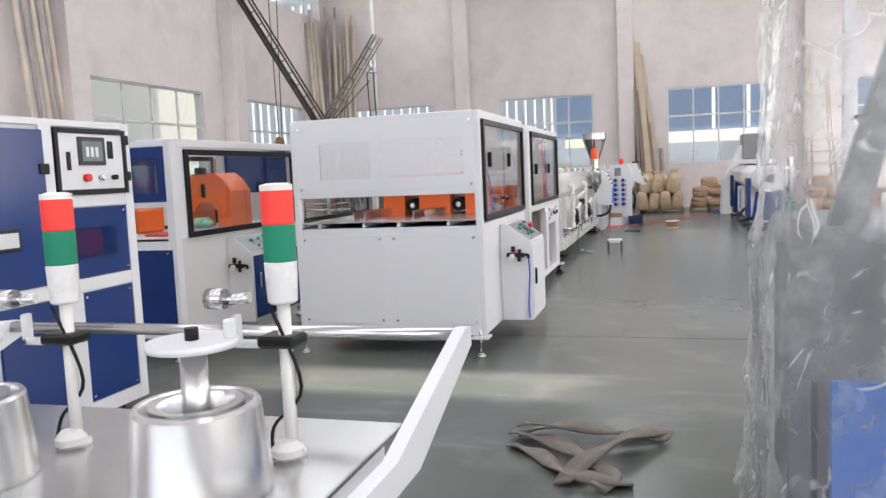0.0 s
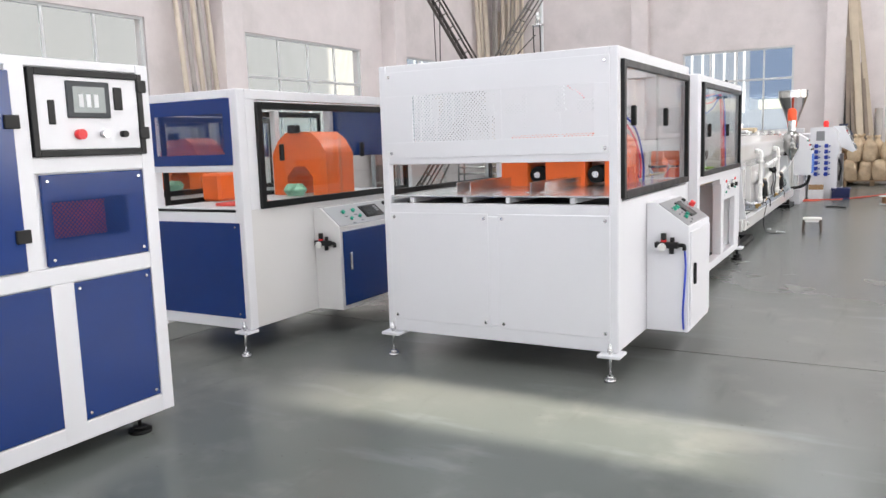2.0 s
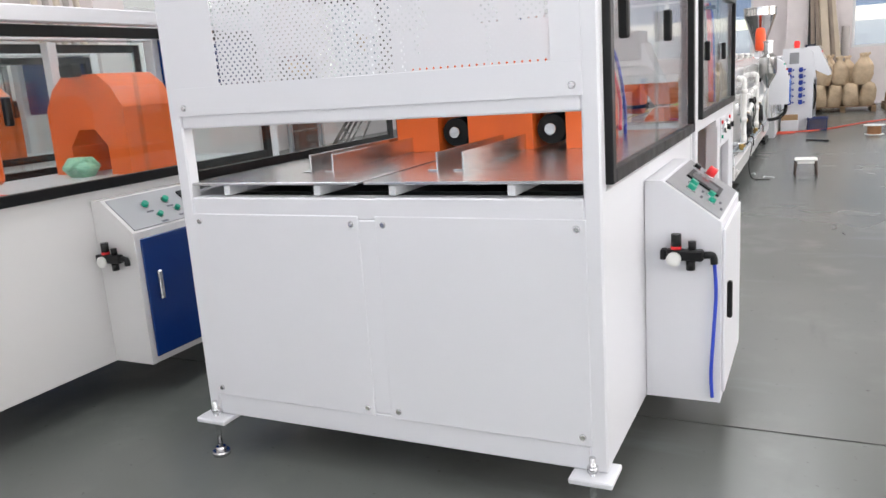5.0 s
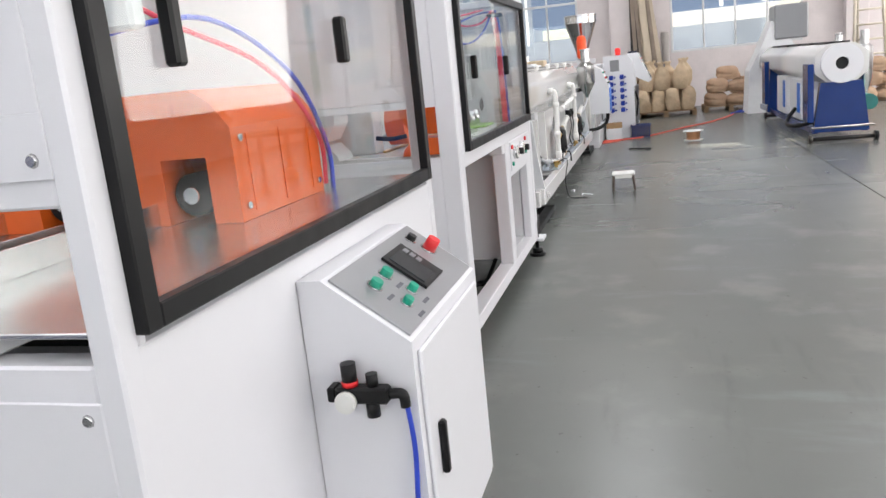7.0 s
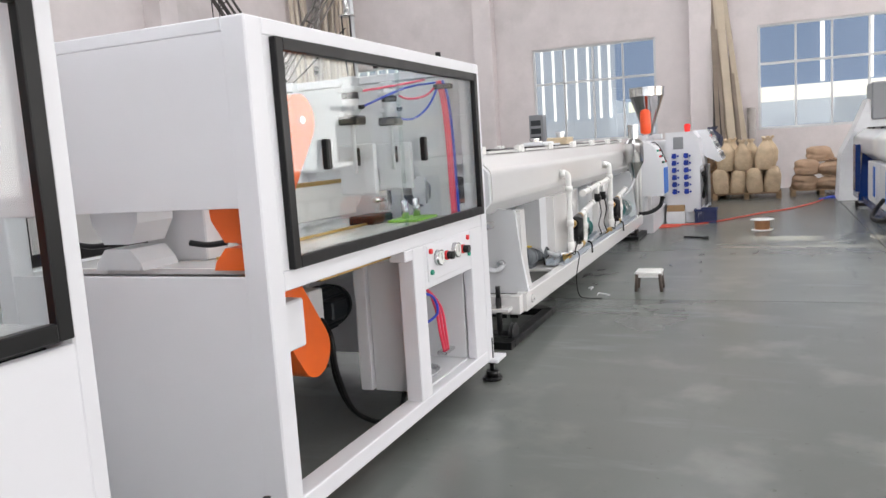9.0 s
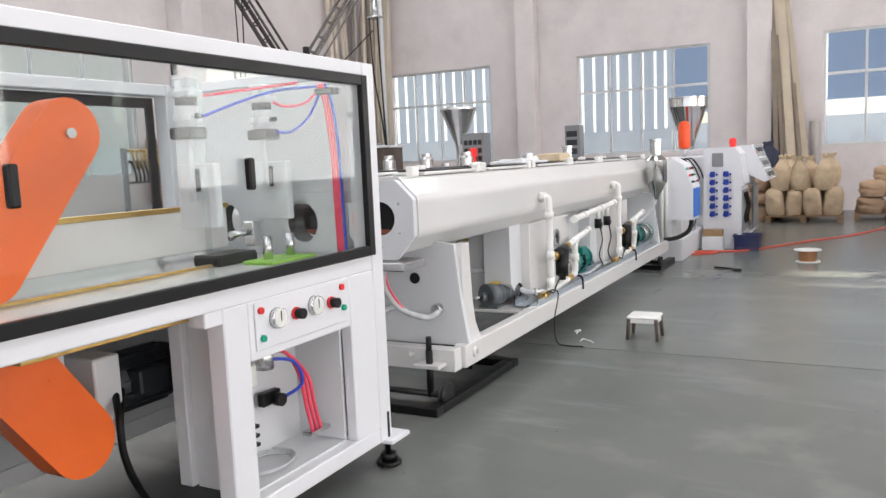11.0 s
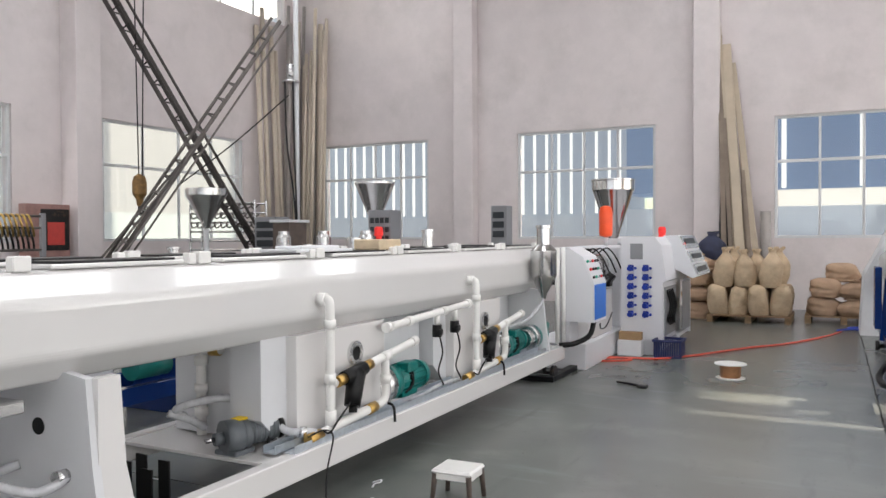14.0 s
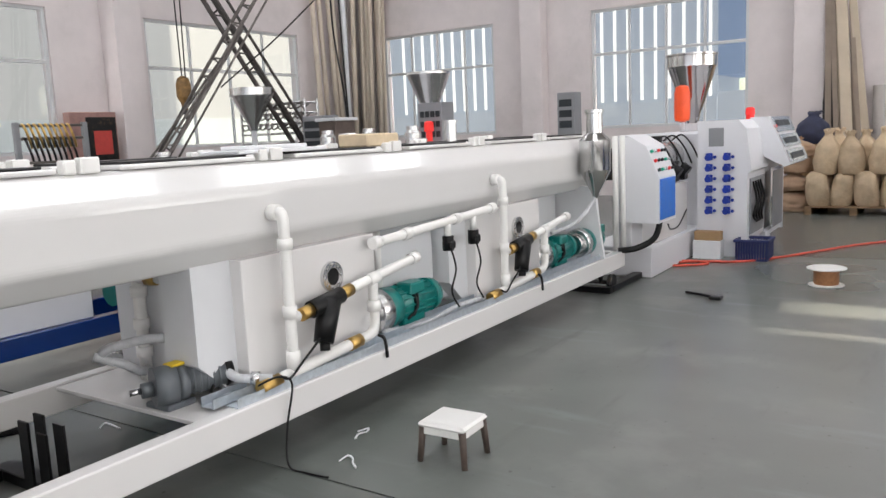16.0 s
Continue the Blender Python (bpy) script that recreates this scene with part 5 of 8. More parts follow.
def strainer(parent, x, y, z):
    """Black Y-strainer between brass unions on a pipe that runs along y."""
    st = part("strainer", cy(cy(cy(B(), (x, y - 0.10, z), (x, y + 0.12, z + 0.03), 0.044, 14), (x + 0.005, y + 0.03, z + 0.02), (x + 0.03, y - 0.06, z - 0.17), 0.060, 16, 0.050), (x + 0.03, y - 0.05, z - 0.17), (x + 0.035, y - 0.058, z - 0.21), 0.026, 10), BLACK, parent, "black Y-strainer with brass unions")
    part("union", cy(B(), (x, y - 0.17, z - 0.01), (x, y - 0.10, z), 0.034, 8), BRASS, st)
    part("union", cy(B(), (x, y + 0.12, z + 0.03), (x, y + 0.20, z + 0.045), 0.034, 8), BRASS, st)
    part("cable", tube(B(), [(x + 0.03, y - 0.05, z - 0.12), (x + 0.05, y - 0.14, z - 0.16), (x + 0.04, y - 0.22, z - 0.22), (x + 0.05, y - 0.32, z - 0.27), (x + 0.03, y - 0.36, z - 0.25)], 0.006, 6), RUBBER, st)
    return st


def pump(parent, x, y, z, ln=0.46):
    p = part("pump", cy(cy(B(), (x, y, z), (x, y + 0.10, z), 0.120, 20), (x, y + 0.10, z), (x, y + ln, z), 0.100, 20), GREEN, parent, "green electric water pump")
    part("volute", cy(cy(B(), (x, y - 0.09, z), (x, y, z), 0.125, 20, 0.13), (x, y - 0.15, z), (x, y - 0.09, z), 0.085, 16), BRUSHED, p, "bare metal pump housing")
    part("fan_cover", cy(B(), (x, y + ln, z), (x, y + ln + 0.07, z), 0.110, 20, 0.098), GREEN, p)
    fin = part("cooling_fin", bx(B(), x - 0.003, x + 0.003, y + 0.12, y + ln - 0.02, z + 0.097, z + 0.113, 0), GREEN, p)
    for i in range(1, 16):
        o = share(fin, p, (0, 0, 0))
        o.matrix_local = Matrix.Translation((x, 0, z)) @ Matrix.Rotation(2 * math.pi * i / 16, 4, "Y") @ Matrix.Translation((-x, 0, -z))
    part("terminal_box", bx(B(), x + 0.0, x + 0.11, y + 0.18, y + 0.32, z + 0.06, z + 0.13, 0.01), GREEN, p)
    part("lifting_band", cy(B(), (x, y + 0.22, z), (x, y + 0.235, z), 0.117, 20), BLACK, p)
    part("foot", bx(B(), x - 0.09, x + 0.09, y + 0.12, y + 0.34, 0.36, z - 0.07, 0.006), GREEN, p)
    part("cable", tube(B(), [(x + 0.10, y + 0.25, z + 0.06), (x + 0.12, y + 0.22, z - 0.02), (x + 0.09, y + 0.16, z - 0.08)], 0.008, 6), RUBBER, p)
    return p


TANKW = mat("glossy_white_enamel", (0.69, 0.682, 0.675), 0.11, var=0.02, scale=1.5, coat=0.25, bump=0.015, bscale=3, rvar=0.0)


def flange_radius(a):
    """Octagonal end flange, drawn in more towards its foot."""
    u, v = abs(math.cos(a)), math.sin(a)
    w, t_ = abs(v), 0.222 if v > 0 else 0.245
    return min(0.225 / max(u, 1e-6), t_ / max(w, 1e-6), (1.50 if v > 0 else 1.42) / (u / 0.225 + w / t_))


def tank_line():
    ob = thing("vacuum_calibration_tank", (-0.78, 9.0, 0), "long white twin vacuum calibration tank on a steel frame", "machine")
    y0, y1 = 5.842, 12.02
    for cx in (-0.535, -1.03):
        bm = prism(B(), octagon(cx, 1.175, 0.235, 0.228), "y", y0, y1)
        t = part("tank_barrel", bm, TANKW, ob, "glossy white octagonal tank barrel")
        fl = part("end_flange", plate_with_hole(B(), "y", 5.80, 5.84, flange_radius, (cx, 1.165), 0.098, 72), GREYW, ob, "grey-white end flange with a round opening")
        # solid black disc in the hole stands for the dark inside of the barrel
        part("opening", cy(B(), (cx, 5.815, 1.165), (cx, 5.838, 1.165), 0.099, 24), BLACK, fl)
        part("pipe_seat", bx(B(), cx - 0.06, cx + 0.06, 5.806, 5.815, 1.075, 1.10, 0.004), mat("rust_red", (0.28, 0.07, 0.04), 0.6, var=0.3, scale=9), fl)
        scr = part("bolt", cy(B(), (cx, 5.793, 1.165 + 0.17), (cx, 5.80, 1.165 + 0.17), 0.007, 6), STEEL, fl)
        for i in range(1, 6):
            a = 2 * math.pi * i / 6
            share(scr, fl, (0.15 * math.sin(a), 0, 0.17 * (math.cos(a) - 1)))
        part("drip_tray", bx(B(), cx - 0.24, cx + 0.19, 5.72, 5.98, 0.865, 0.915, 0.006), BRUSHED, ob, "small stainless drip tray")
        # lids with black seals and latches on the top
        for i in range(6):
            ya = 6.15 + i * 0.98
            lid = part("lid", bx(B(), cx - 0.12, cx + 0.12, ya, ya + 0.72, 1.404, 1.425, 0.006), CREAM, ob)
            part("seal", bx(B(), cx - 0.11, cx + 0.11, ya + 0.05, ya + 0.67, 1.425, 1.436, 0.004), BLACK, lid, "black lid seal")
            part("latch", bx(B(), cx + 0.08, cx + 0.13, ya - 0.17, ya - 0.09, 1.40, 1.462, 0.006), PVC, lid, "white latch")
            part("latch", bx(B(), cx + 0.08, cx + 0.13, ya + 0.74, ya + 0.79, 1.40, 1.455, 0.006), PVC, lid, "white latch")
    # end legs: tapered white plate boxes
    for ya, yb in ((6.17, 6.21), (11.55, 11.59)):
        prof = [(-1.36, 0.34), (-0.17, 0.34), (-0.215, 0.62), (-0.25, 0.97), (-0.45, 1.0), (-1.1, 1.0), (-1.30, 0.97), (-1.34, 0.62)]
        lp = part("end_plate", prism(B(), prof, "y", ya, yb), GREYW, ob, "tapered white end plate")
    rim = [(6.20, 0.34), (6.44, 0.34), (6.37, 0.45), (6.335, 0.6), (6.31, 0.97), (6.20, 0.97)]
    part("end_leg", prism(B(), rim, "x", -0.27, -0.215), CREAM, ob, "curved white side of the end leg")
    # black disc on the plate, its colour standing for a shaded hole
    part("plate_hole", cy(B(), (-0.535, 6.166, 0.755), (-0.535, 6.20, 0.755), 0.036, 18), BLACK, ob)
    # base frame
    for xa, xb in ((-0.25, -0.168), (-1.38, -1.30)):
        boxp("base_rail", ob, CREAM, xa, xb, 6.12, 12.05, 0.212, 0.355, 0.006, "white base rail")
    boxp("front_beam", ob, CREAM, -1.36, -0.20, 6.03, 6.12, 0.205, 0.345, 0.006)
    boxp("end_beam", ob, CREAM, -1.30, -0.265, 11.95, 12.04, 0.24, 0.35, 0.006)
    for yy in (7.25, 8.9, 10.5):
        boxp("cross_plate", ob, CREAM, -1.30, -0.265, yy, yy + (0.5 if yy < 8 else 0.3), 0.325, 0.345, 0.003)
    part("rail_end", cy(cy(B(), (-0.168, 6.24, 0.29), (-0.15, 6.24, 0.29), 0.032, 14), (-0.15, 6.24, 0.29), (-0.135, 6.24, 0.29), 0.015, 6), CREAM, ob)
    part("beam_bolt", cy(cy(B(), (-0.50, 6.005, 0.30), (-0.50, 6.03, 0.30), 0.024, 6), (-0.5, 5.985, 0.30), (-0.5, 6.005, 0.30), 0.012, 8), CREAM, ob)
    # screw jacks, axle and wheels
    for fx in (-0.35, -1.22):
        for fy in (5.98, 11.9):
            part("screw_jack", cy(cy(B(), (fx, fy, 0.345), (fx, fy, 0.43), 0.018, 10), (fx, fy, 0.06), (fx, fy, 0.345), 0.022, 12), IRON, ob, "black screw jack")
            boxp("jack_plate", ob, CREAM, fx - 0.09, fx + 0.09, fy - 0.05, fy + 0.14, 0.24, 0.265, 0.004)
    for fy in (5.98, 11.9):
        part("axle", cy(B(), (-1.32, fy, 0.075), (-0.27, fy, 0.075), 0.02, 12), IRON, ob, "dark iron axle")
        for fx in (-0.245, -1.33):
            part("wheel", lathe(B(), (fx, fy, 0.083), [(0.03, -0.024), (0.066, -0.024), (0.075, -0.014), (0.06, 0.0), (0.075, 0.014), (0.066, 0.024), (0.03, 0.024)], "x", 24), IRON, ob, "grooved black wheel")
    # water boxes under the barrels
    for ya, yb in ((7.62, 8.58), (9.66, 10.62)):
        prof = [(-0.32, 0.37), (-0.32, 0.965), (-1.25, 0.965), (-1.25, 0.37)]
        b = boxp("water_box", ob, CREAM, -1.24, -0.325, ya, yb, 0.36, 0.965, 0.004, "white water box")
        part("sloped_side", prism(B(), [(ya - 0.22, 0.965), (ya, 0.965), (ya, 0.37), (ya - 0.06, 0.37), (ya - 0.22, 0.52)], "x", -0.62, -0.40), GREYW, b)
        yc, zc = ya + 0.59, 0.79
        p = part("sight_glass", plate_with_hole(B(), "x", -0.325, -0.305, lambda a: 0.078, (yc, zc), 0.045, 28), BRUSHED, b, "round bolted sight glass")
        part("dark_glass", cy(B(), (-0.328, yc, zc), (-0.315, yc, zc), 0.046, 24), BLACK, p)
        bl = part("bolt", cy(B(), (-0.305, yc + 0.062, zc), (-0.298, yc + 0.062, zc), 0.007, 6), STEEL, p)
        for i in range(1, 8):
            a = 2 * math.pi * i / 8
            share(bl, p, (0, 0.062 * (math.cos(a) - 1), 0.062 * math.sin(a)))
    boxp("rear_box", ob, GREYW, -1.20, -0.70, 7.56, 7.618, 0.36, 0.965, 0.004)
    boxp("rear_box", ob, GREYW, -1.24, -0.50, 8.85, 9.40, 0.50, 0.965, 0.004)
    boxp("rear_box", ob, GREYW, -1.24, -0.50, 9.46, 9.62, 0.40, 0.965, 0.004)
    boxp("rear_plate", ob, GREYW, -0.62, -0.60, 10.75, 11.5, 0.36, 0.965, 0.003)
    # overflow pipes in white PVC
    for i, yy in enumerate((7.80, 9.87)):
        bm = tube(B(), [(-0.31, yy, 1.165), (-0.245, yy, 1.165), (-0.225, yy, 1.15), (-0.22, yy, 1.10), (-0.22, yy, 0.9), (-0.22, yy, 0.60), (-0.22, yy, 0.46)], 0.027, 12, 4)
        pipe_fitting(bm, (-0.22, yy, 1.02), (0, 0, 1), 0.036, 0.05)
        pipe_fitting(bm, (-0.22, yy, 0.70), (0, 0, 1), 0.034, 0.06)
        pipe_fitting(bm, (-0.22, yy, 0.47), (0, 0, 1), 0.034, 0.09)
        pipe_fitting(bm, (-0.27, yy, 1.165), (1, 0, 0), 0.038, 0.05)
        part("overflow_pipe", bm, PVC, ob, "white plastic overflow pipe")
        z = 0.70
        bm = tube(B(), [(-0.22, yy, z - 0.03), (-0.22, yy + 0.05, z - 0.03)], 0.026, 12)
        part("inlet_pipe", bm, PVC, ob)
        strainer(ob, -0.22, yy + 0.24, z - 0.02)
        bm = tube(B(), [(-0.22, yy + 0.44, z + 0.025), (-0.22, yy + 0.7, z + 0.06), (-0.22, yy + 1.02, z + 0.10)], 0.027, 12)
        pipe_fitting(bm, (-0.22, yy + 1.0, z + 0.098), (0, 1, 0.12), 0.034, 0.06)
        pipe_fitting(bm, (-0.22, yy + 0.62, z + 0.045), (0, 1, 0.1), 0.035, 0.08)
        tube(bm, [(-0.22, yy + 0.62, z + 0.03), (-0.22, yy + 0.62, z - 0.1), (-0.22, yy + 0.62, 0.50), (-0.22, yy + 0.58, 0.455), (-0.22, yy + 0.48, 0.445)], 0.027, 12, 4)
        pipe_fitting(bm, (-0.22, yy + 0.62, 0.60), (0, 0, 1), 0.036, 0.06)
        part("suction_pipe", bm, PVC, ob, "white plastic suction pipe")
        bm = tube(B(), [(-0.22, yy - 0.12, 0.40), (-0.22, yy + 0.2, 0.425), (-0.22, yy + 0.42, 0.44)], 0.029, 12)
        part("return_pipe", bm, PVC, ob)
        part("union", cy(B(), (-0.22, yy + 0.40, 0.438), (-0.22, yy + 0.49, 0.445), 0.035, 8), BRASS, ob, "brass union")
        part("union", cy(B(), (-0.22, yy - 0.22, 0.392), (-0.22, yy - 0.1, 0.402), 0.034, 8), BRASS, ob, "brass union")
        pump(ob, -0.40, yy + 0.88, 0.50, 0.46)
    pump(ob, -0.36, 11.46, 0.50, 0.28)
    bm = tube(B(), [(-0.24, 8.46, 0.927), (-0.24, 9.3, 0.965), (-0.24, 9.76, 0.985)], 0.026, 12)
    for yy in (8.49, 8.77, 9.3, 9.74):
        pipe_fitting(bm, (-0.24, yy, 0.94 + (yy - 8.75) * 0.045), (0, 1, 0.045), 0.034, 0.06)
    tube(bm, [(-0.24, 9.2, 0.95), (-0.24, 9.2, 0.86)], 0.022, 10)
    tube(bm, [(-0.24, 9.5, 0.96), (-0.24, 9.5, 0.87)], 0.022, 10)
    tube(bm, [(-0.5, 8.82, 0.94), (-0.5, 8.82, 0.5)], 0.026, 10)
    part("manifold_pipe", bm, PVC, ob, "white plastic manifold pipe")
    for yy in (9.2, 9.5):
        v = part("solenoid_valve", bx(cy(B(), (-0.24, yy, 0.78), (-0.24, yy, 0.87), 0.036, 12), -0.27, -0.2, yy - 0.03, yy + 0.03, 0.79, 0.84, 0.008), BLACK, ob, "black solenoid valve")
        part("cable", tube(B(), [(-0.22, yy, 0.79), (-0.21, yy + 0.03, 0.66), (-0.24, yy + 0.02, 0.52), (-0.22, yy + 0.06, 0.42), (-0.28, yy + 0.16, 0.40)], 0.006, 6), RUBBER, v)
    bm = tube(B(), [(-0.95, 7.52, 0.95), (-0.95, 7.52, 0.36)], 0.03, 12)
    for zz in (0.80, 0.64, 0.50):
        pipe_fitting(bm, (-0.95, 7.52, zz), (0, 0, 1), 0.04, 0.05)
    tube(bm, [(-0.95, 7.52, 0.86), (-0.80, 7.53, 0.87)], 0.026, 10)
    part("stand_pipe", bm, PVC, ob, "white plastic stand pipe")
    part("union", cy(B(), (-0.88, 7.525, 0.865), (-0.81, 7.53, 0.87), 0.034, 8), BRASS, ob)
    # cable tray along the rail
    tray = part("cable_tray", prism(B(), [(-0.355, 0.36), (-0.275, 0.36), (-0.275, 0.405), (-0.28, 0.405), (-0.28, 0.366), (-0.35, 0.366), (-0.35, 0.405), (-0.355, 0.405)], "y", 7.36, 11.5), ZINC, ob, "galvanised slotted cable tray")
    part("tray_lid", prism(B(), [(-0.27, 0.357), (-0.19, 0.357), (-0.19, 0.40), (-0.194, 0.40), (-0.194, 0.361), (-0.27, 0.361)], "y", 7.42, 11.5), ZINC, tray)
    for yy in (8.42, 10.3):
        part("cable_tie", tube(B(), [(-0.2, yy, 0.44), (-0.16, yy, 0.42), (-0.155, yy + 0.01, 0.32)], 0.009, 6), RUBBER, tray)
    # gear motor on its plate
    gm = part("gear_motor", cy(cy(cy(cy(B(), (-0.555, 7.27, 0.445), (-0.515, 7.36, 0.445), 0.090, 22), (-0.515, 7.36, 0.445), (-0.50, 7.40, 0.445), 0.078, 22), (-0.50, 7.40, 0.45), (-0.435, 7.56, 0.45), 0.064, 20), (-0.575, 7.225, 0.44), (-0.555, 7.27, 0.44), 0.034, 14), GEAR, ob, "grey gear motor with a yellow label")
    part("shaft", cy(B(), (-0.595, 7.18, 0.44), (-0.575, 7.225, 0.44), 0.014, 10), STEEL, gm)
    part("label", bx(B(), -0.555, -0.49, 7.33, 7.40, 0.525, 0.538, 0.003), YELLOW, gm, "yellow label")
    for k_ in range(5):
        part("rib", cy(B(), (-0.492 + 0.011 * k_, 7.42 + 0.027 * k_, 0.45), (-0.489 + 0.011 * k_, 7.427 + 0.027 * k_, 0.45), 0.070, 20), GEAR, gm)
    part("fan_cover", cy(B(), (-0.435, 7.56, 0.45), (-0.42, 7.595, 0.45), 0.068, 20, 0.058), BLACK, gm)
    part("foot", bx(B(), -0.62, -0.46, 7.27, 7.42, 0.345, 0.372, 0.006), GEAR, gm)
    part("terminal_box", bx(B(), -0.50, -0.42, 7.44, 7.53, 0.505, 0.55, 0.01), GEAR, gm)
    part("cable", tube(B(), [(-0.42, 7.5, 0.43), (-0.40, 7.46, 0.40), (-0.38, 7.42, 0.36)], 0.008, 6), RUBBER, gm)
    # hoses
    hz = [(-0.95, 7.38, 0.50), (-0.90, 7.27, 0.56), (-0.83, 7.31, 0.595), (-0.70, 7.43, 0.615), (-0.55, 7.53, 0.58), (-0.42, 7.545, 0.48), (-0.34, 7.56, 0.435), (-0.28, 7.60, 0.43), (-0.22, 7.66, 0.42)]
    dh = part("drain_hose", tube(B(), hz, 0.022, 12), GREYTUBE, ob, "ribbed clear grey drain hose")
    part("drain_hose", tube(B(), [(-0.93, 7.24, 0.545), (-0.86, 7.33, 0.50), (-0.84, 7.42, 0.44), (-0.92, 7.50, 0.42)], 0.022, 10), GREYTUBE, ob)
    part("clip", cy(B(), (-0.29, 7.595, 0.43), (-0.26, 7.62, 0.426), 0.032, 10), STEEL, dh)
    part("drain_hose", tube(B(), [(-0.55, 5.84, 0.87), (-0.56, 5.84, 0.76), (-0.50, 5.90, 0.62), (-0.40, 6.02, 0.54), (-0.36, 6.10, 0.545), (-0.36, 6.17, 0.57)], 0.020, 10), GREYTUBE, ob, "clear drain hose")
    part("drain_hose", tube(B(), [(-0.55, 5.855, 0.86), (-0.535, 5.85, 0.75), (-0.47, 5.92, 0.60), (-0.40, 6.02, 0.53)], 0.008, 8), PINKHOSE, ob)
    part("drain_hose", tube(B(), [(-1.05, 5.84, 0.87), (-1.03, 5.84, 0.72), (-0.9, 5.92, 0.58), (-0.75, 6.05, 0.55), (-0.66, 6.17, 0.58)], 0.020, 10), GREYTUBE, ob, "clear drain hose")
    part("drain_hose", tube(B(), [(-0.30, 8.6, 0.40), (-0.28, 9.0, 0.37), (-0.27, 9.3, 0.40), (-0.25, 9.62, 0.40)], 0.018, 8), GREYTUBE, ob)
    part("loose_cable", tube(B(), [(-0.2, 7.55, 0.42), (-0.14, 7.62, 0.45), (-0.12, 7.68, 0.40), (-0.15, 7.66, 0.2), (-0.12, 7.62, 0.04), (-0.04, 7.65, 0.006), (0.08, 7.66, 0.006)], 0.005, 6), RUBBER, ob, "loose black cable")
    part("coupling", cy(B(), (-0.37, 6.12, 0.57), (-0.37, 6.17, 0.57), 0.03, 12), STEEL, ob)
    boxp("blue_card", ob, SKYBLUE, -1.12, -1.02, 5.97, 5.975, 0.55, 0.83, 0, "blue card hung by the frame")
    # stainless separator on the far end
    sp = part("separator", lathe(B(), (-0.165, 11.36, 0), [(0.02, 0.90), (0.035, 0.95), (0.125, 1.12), (0.13, 1.14), (0.13, 1.38), (0.068, 1.44), (0.066, 1.60), (0.076, 1.605), (0.076, 1.63), (0.03, 1.63)], "z", 32), POLISH, ob, "polished stainless separator with a cone")
    part("bracket", bx(B(), -0.32, -0.24, 11.34, 11.38, 1.2, 1.26, 0.004), BRUSHED, sp)
    part("hose", tube(B(), [(-0.165, 11.36, 0.93), (-0.18, 11.3, 0.85), (-0.24, 11.1, 0.72), (-0.36, 10.9, 0.66)], 0.016, 8), GREYTUBE, sp)
    for i, (yy, hh) in enumerate(((8.9, 0.10), (9.05, 0.07), (10.1, 0.17))):
        part("vacuum_port", lathe(B(), (-0.9, yy + 0.2, 1.40), [(0.05, 0), (0.05, hh), (0.06, hh), (0.06, hh + 0.02), (0.03, hh + 0.02)], "z", 18), BRUSHED, ob)
    return ob


tank_line()
solo("cardboard_block", bx(B(), -0.66, -0.44, 8.72, 9.02, 1.436, 1.51, 0.008), mat("pale_wood_block", (0.62, 0.50, 0.34), 0.7, var=0.15, scale=9), "pale wooden block lying on the tank lid", "block")
solo("paper_sheet", bx(bx(B(), -0.70, -0.42, 7.75, 8.35, 1.437, 1.455, 0.004), -0.66, -0.46, 7.85, 8.25, 1.455, 1.475, 0.004), PAPER, "white paper sheets lying on the tank lid", "paper")
# black channel skids under both tank ends


def skid(y0, y1, name="steel_skid"):
    ob = thing(name, (-0.75, (y0 + y1) / 2, 0), "black channel steel skid frame lying on the floor", "skid", "black steel skids under the tank")
    for a in ((-1.34, -0.20, y0, y0 + 0.09, 0, 0.055), (-1.34, -0.20, y1 - 0.09, y1, 0, 0.055), (-0.29, -0.20, y0 + 0.09, y1 - 0.09, 0.001, 0.054), (-1.34, -1.25, y0 + 0.09, y1 - 0.09, 0.001, 0.054)):
        boxp("channel", ob, BLACK, *a, 0.004)
    return ob


skid(5.78, 7.02)
skid(11.75, 12.86)
sc = thing("steel_offcuts", (-0.64, 6.80, 0), "bundle of upright black flat bars under the tank frame", "offcuts")
for u, v, h in ((-0.80, 6.80, 0.415), (-0.712, 6.82, 0.455), (-0.632, 6.78, 0.40), (-0.537, 6.80, 0.45)):
    boxp("bar", sc, BLACK, u, u + 0.072, v, v + 0.012, 0, h, 0.002)


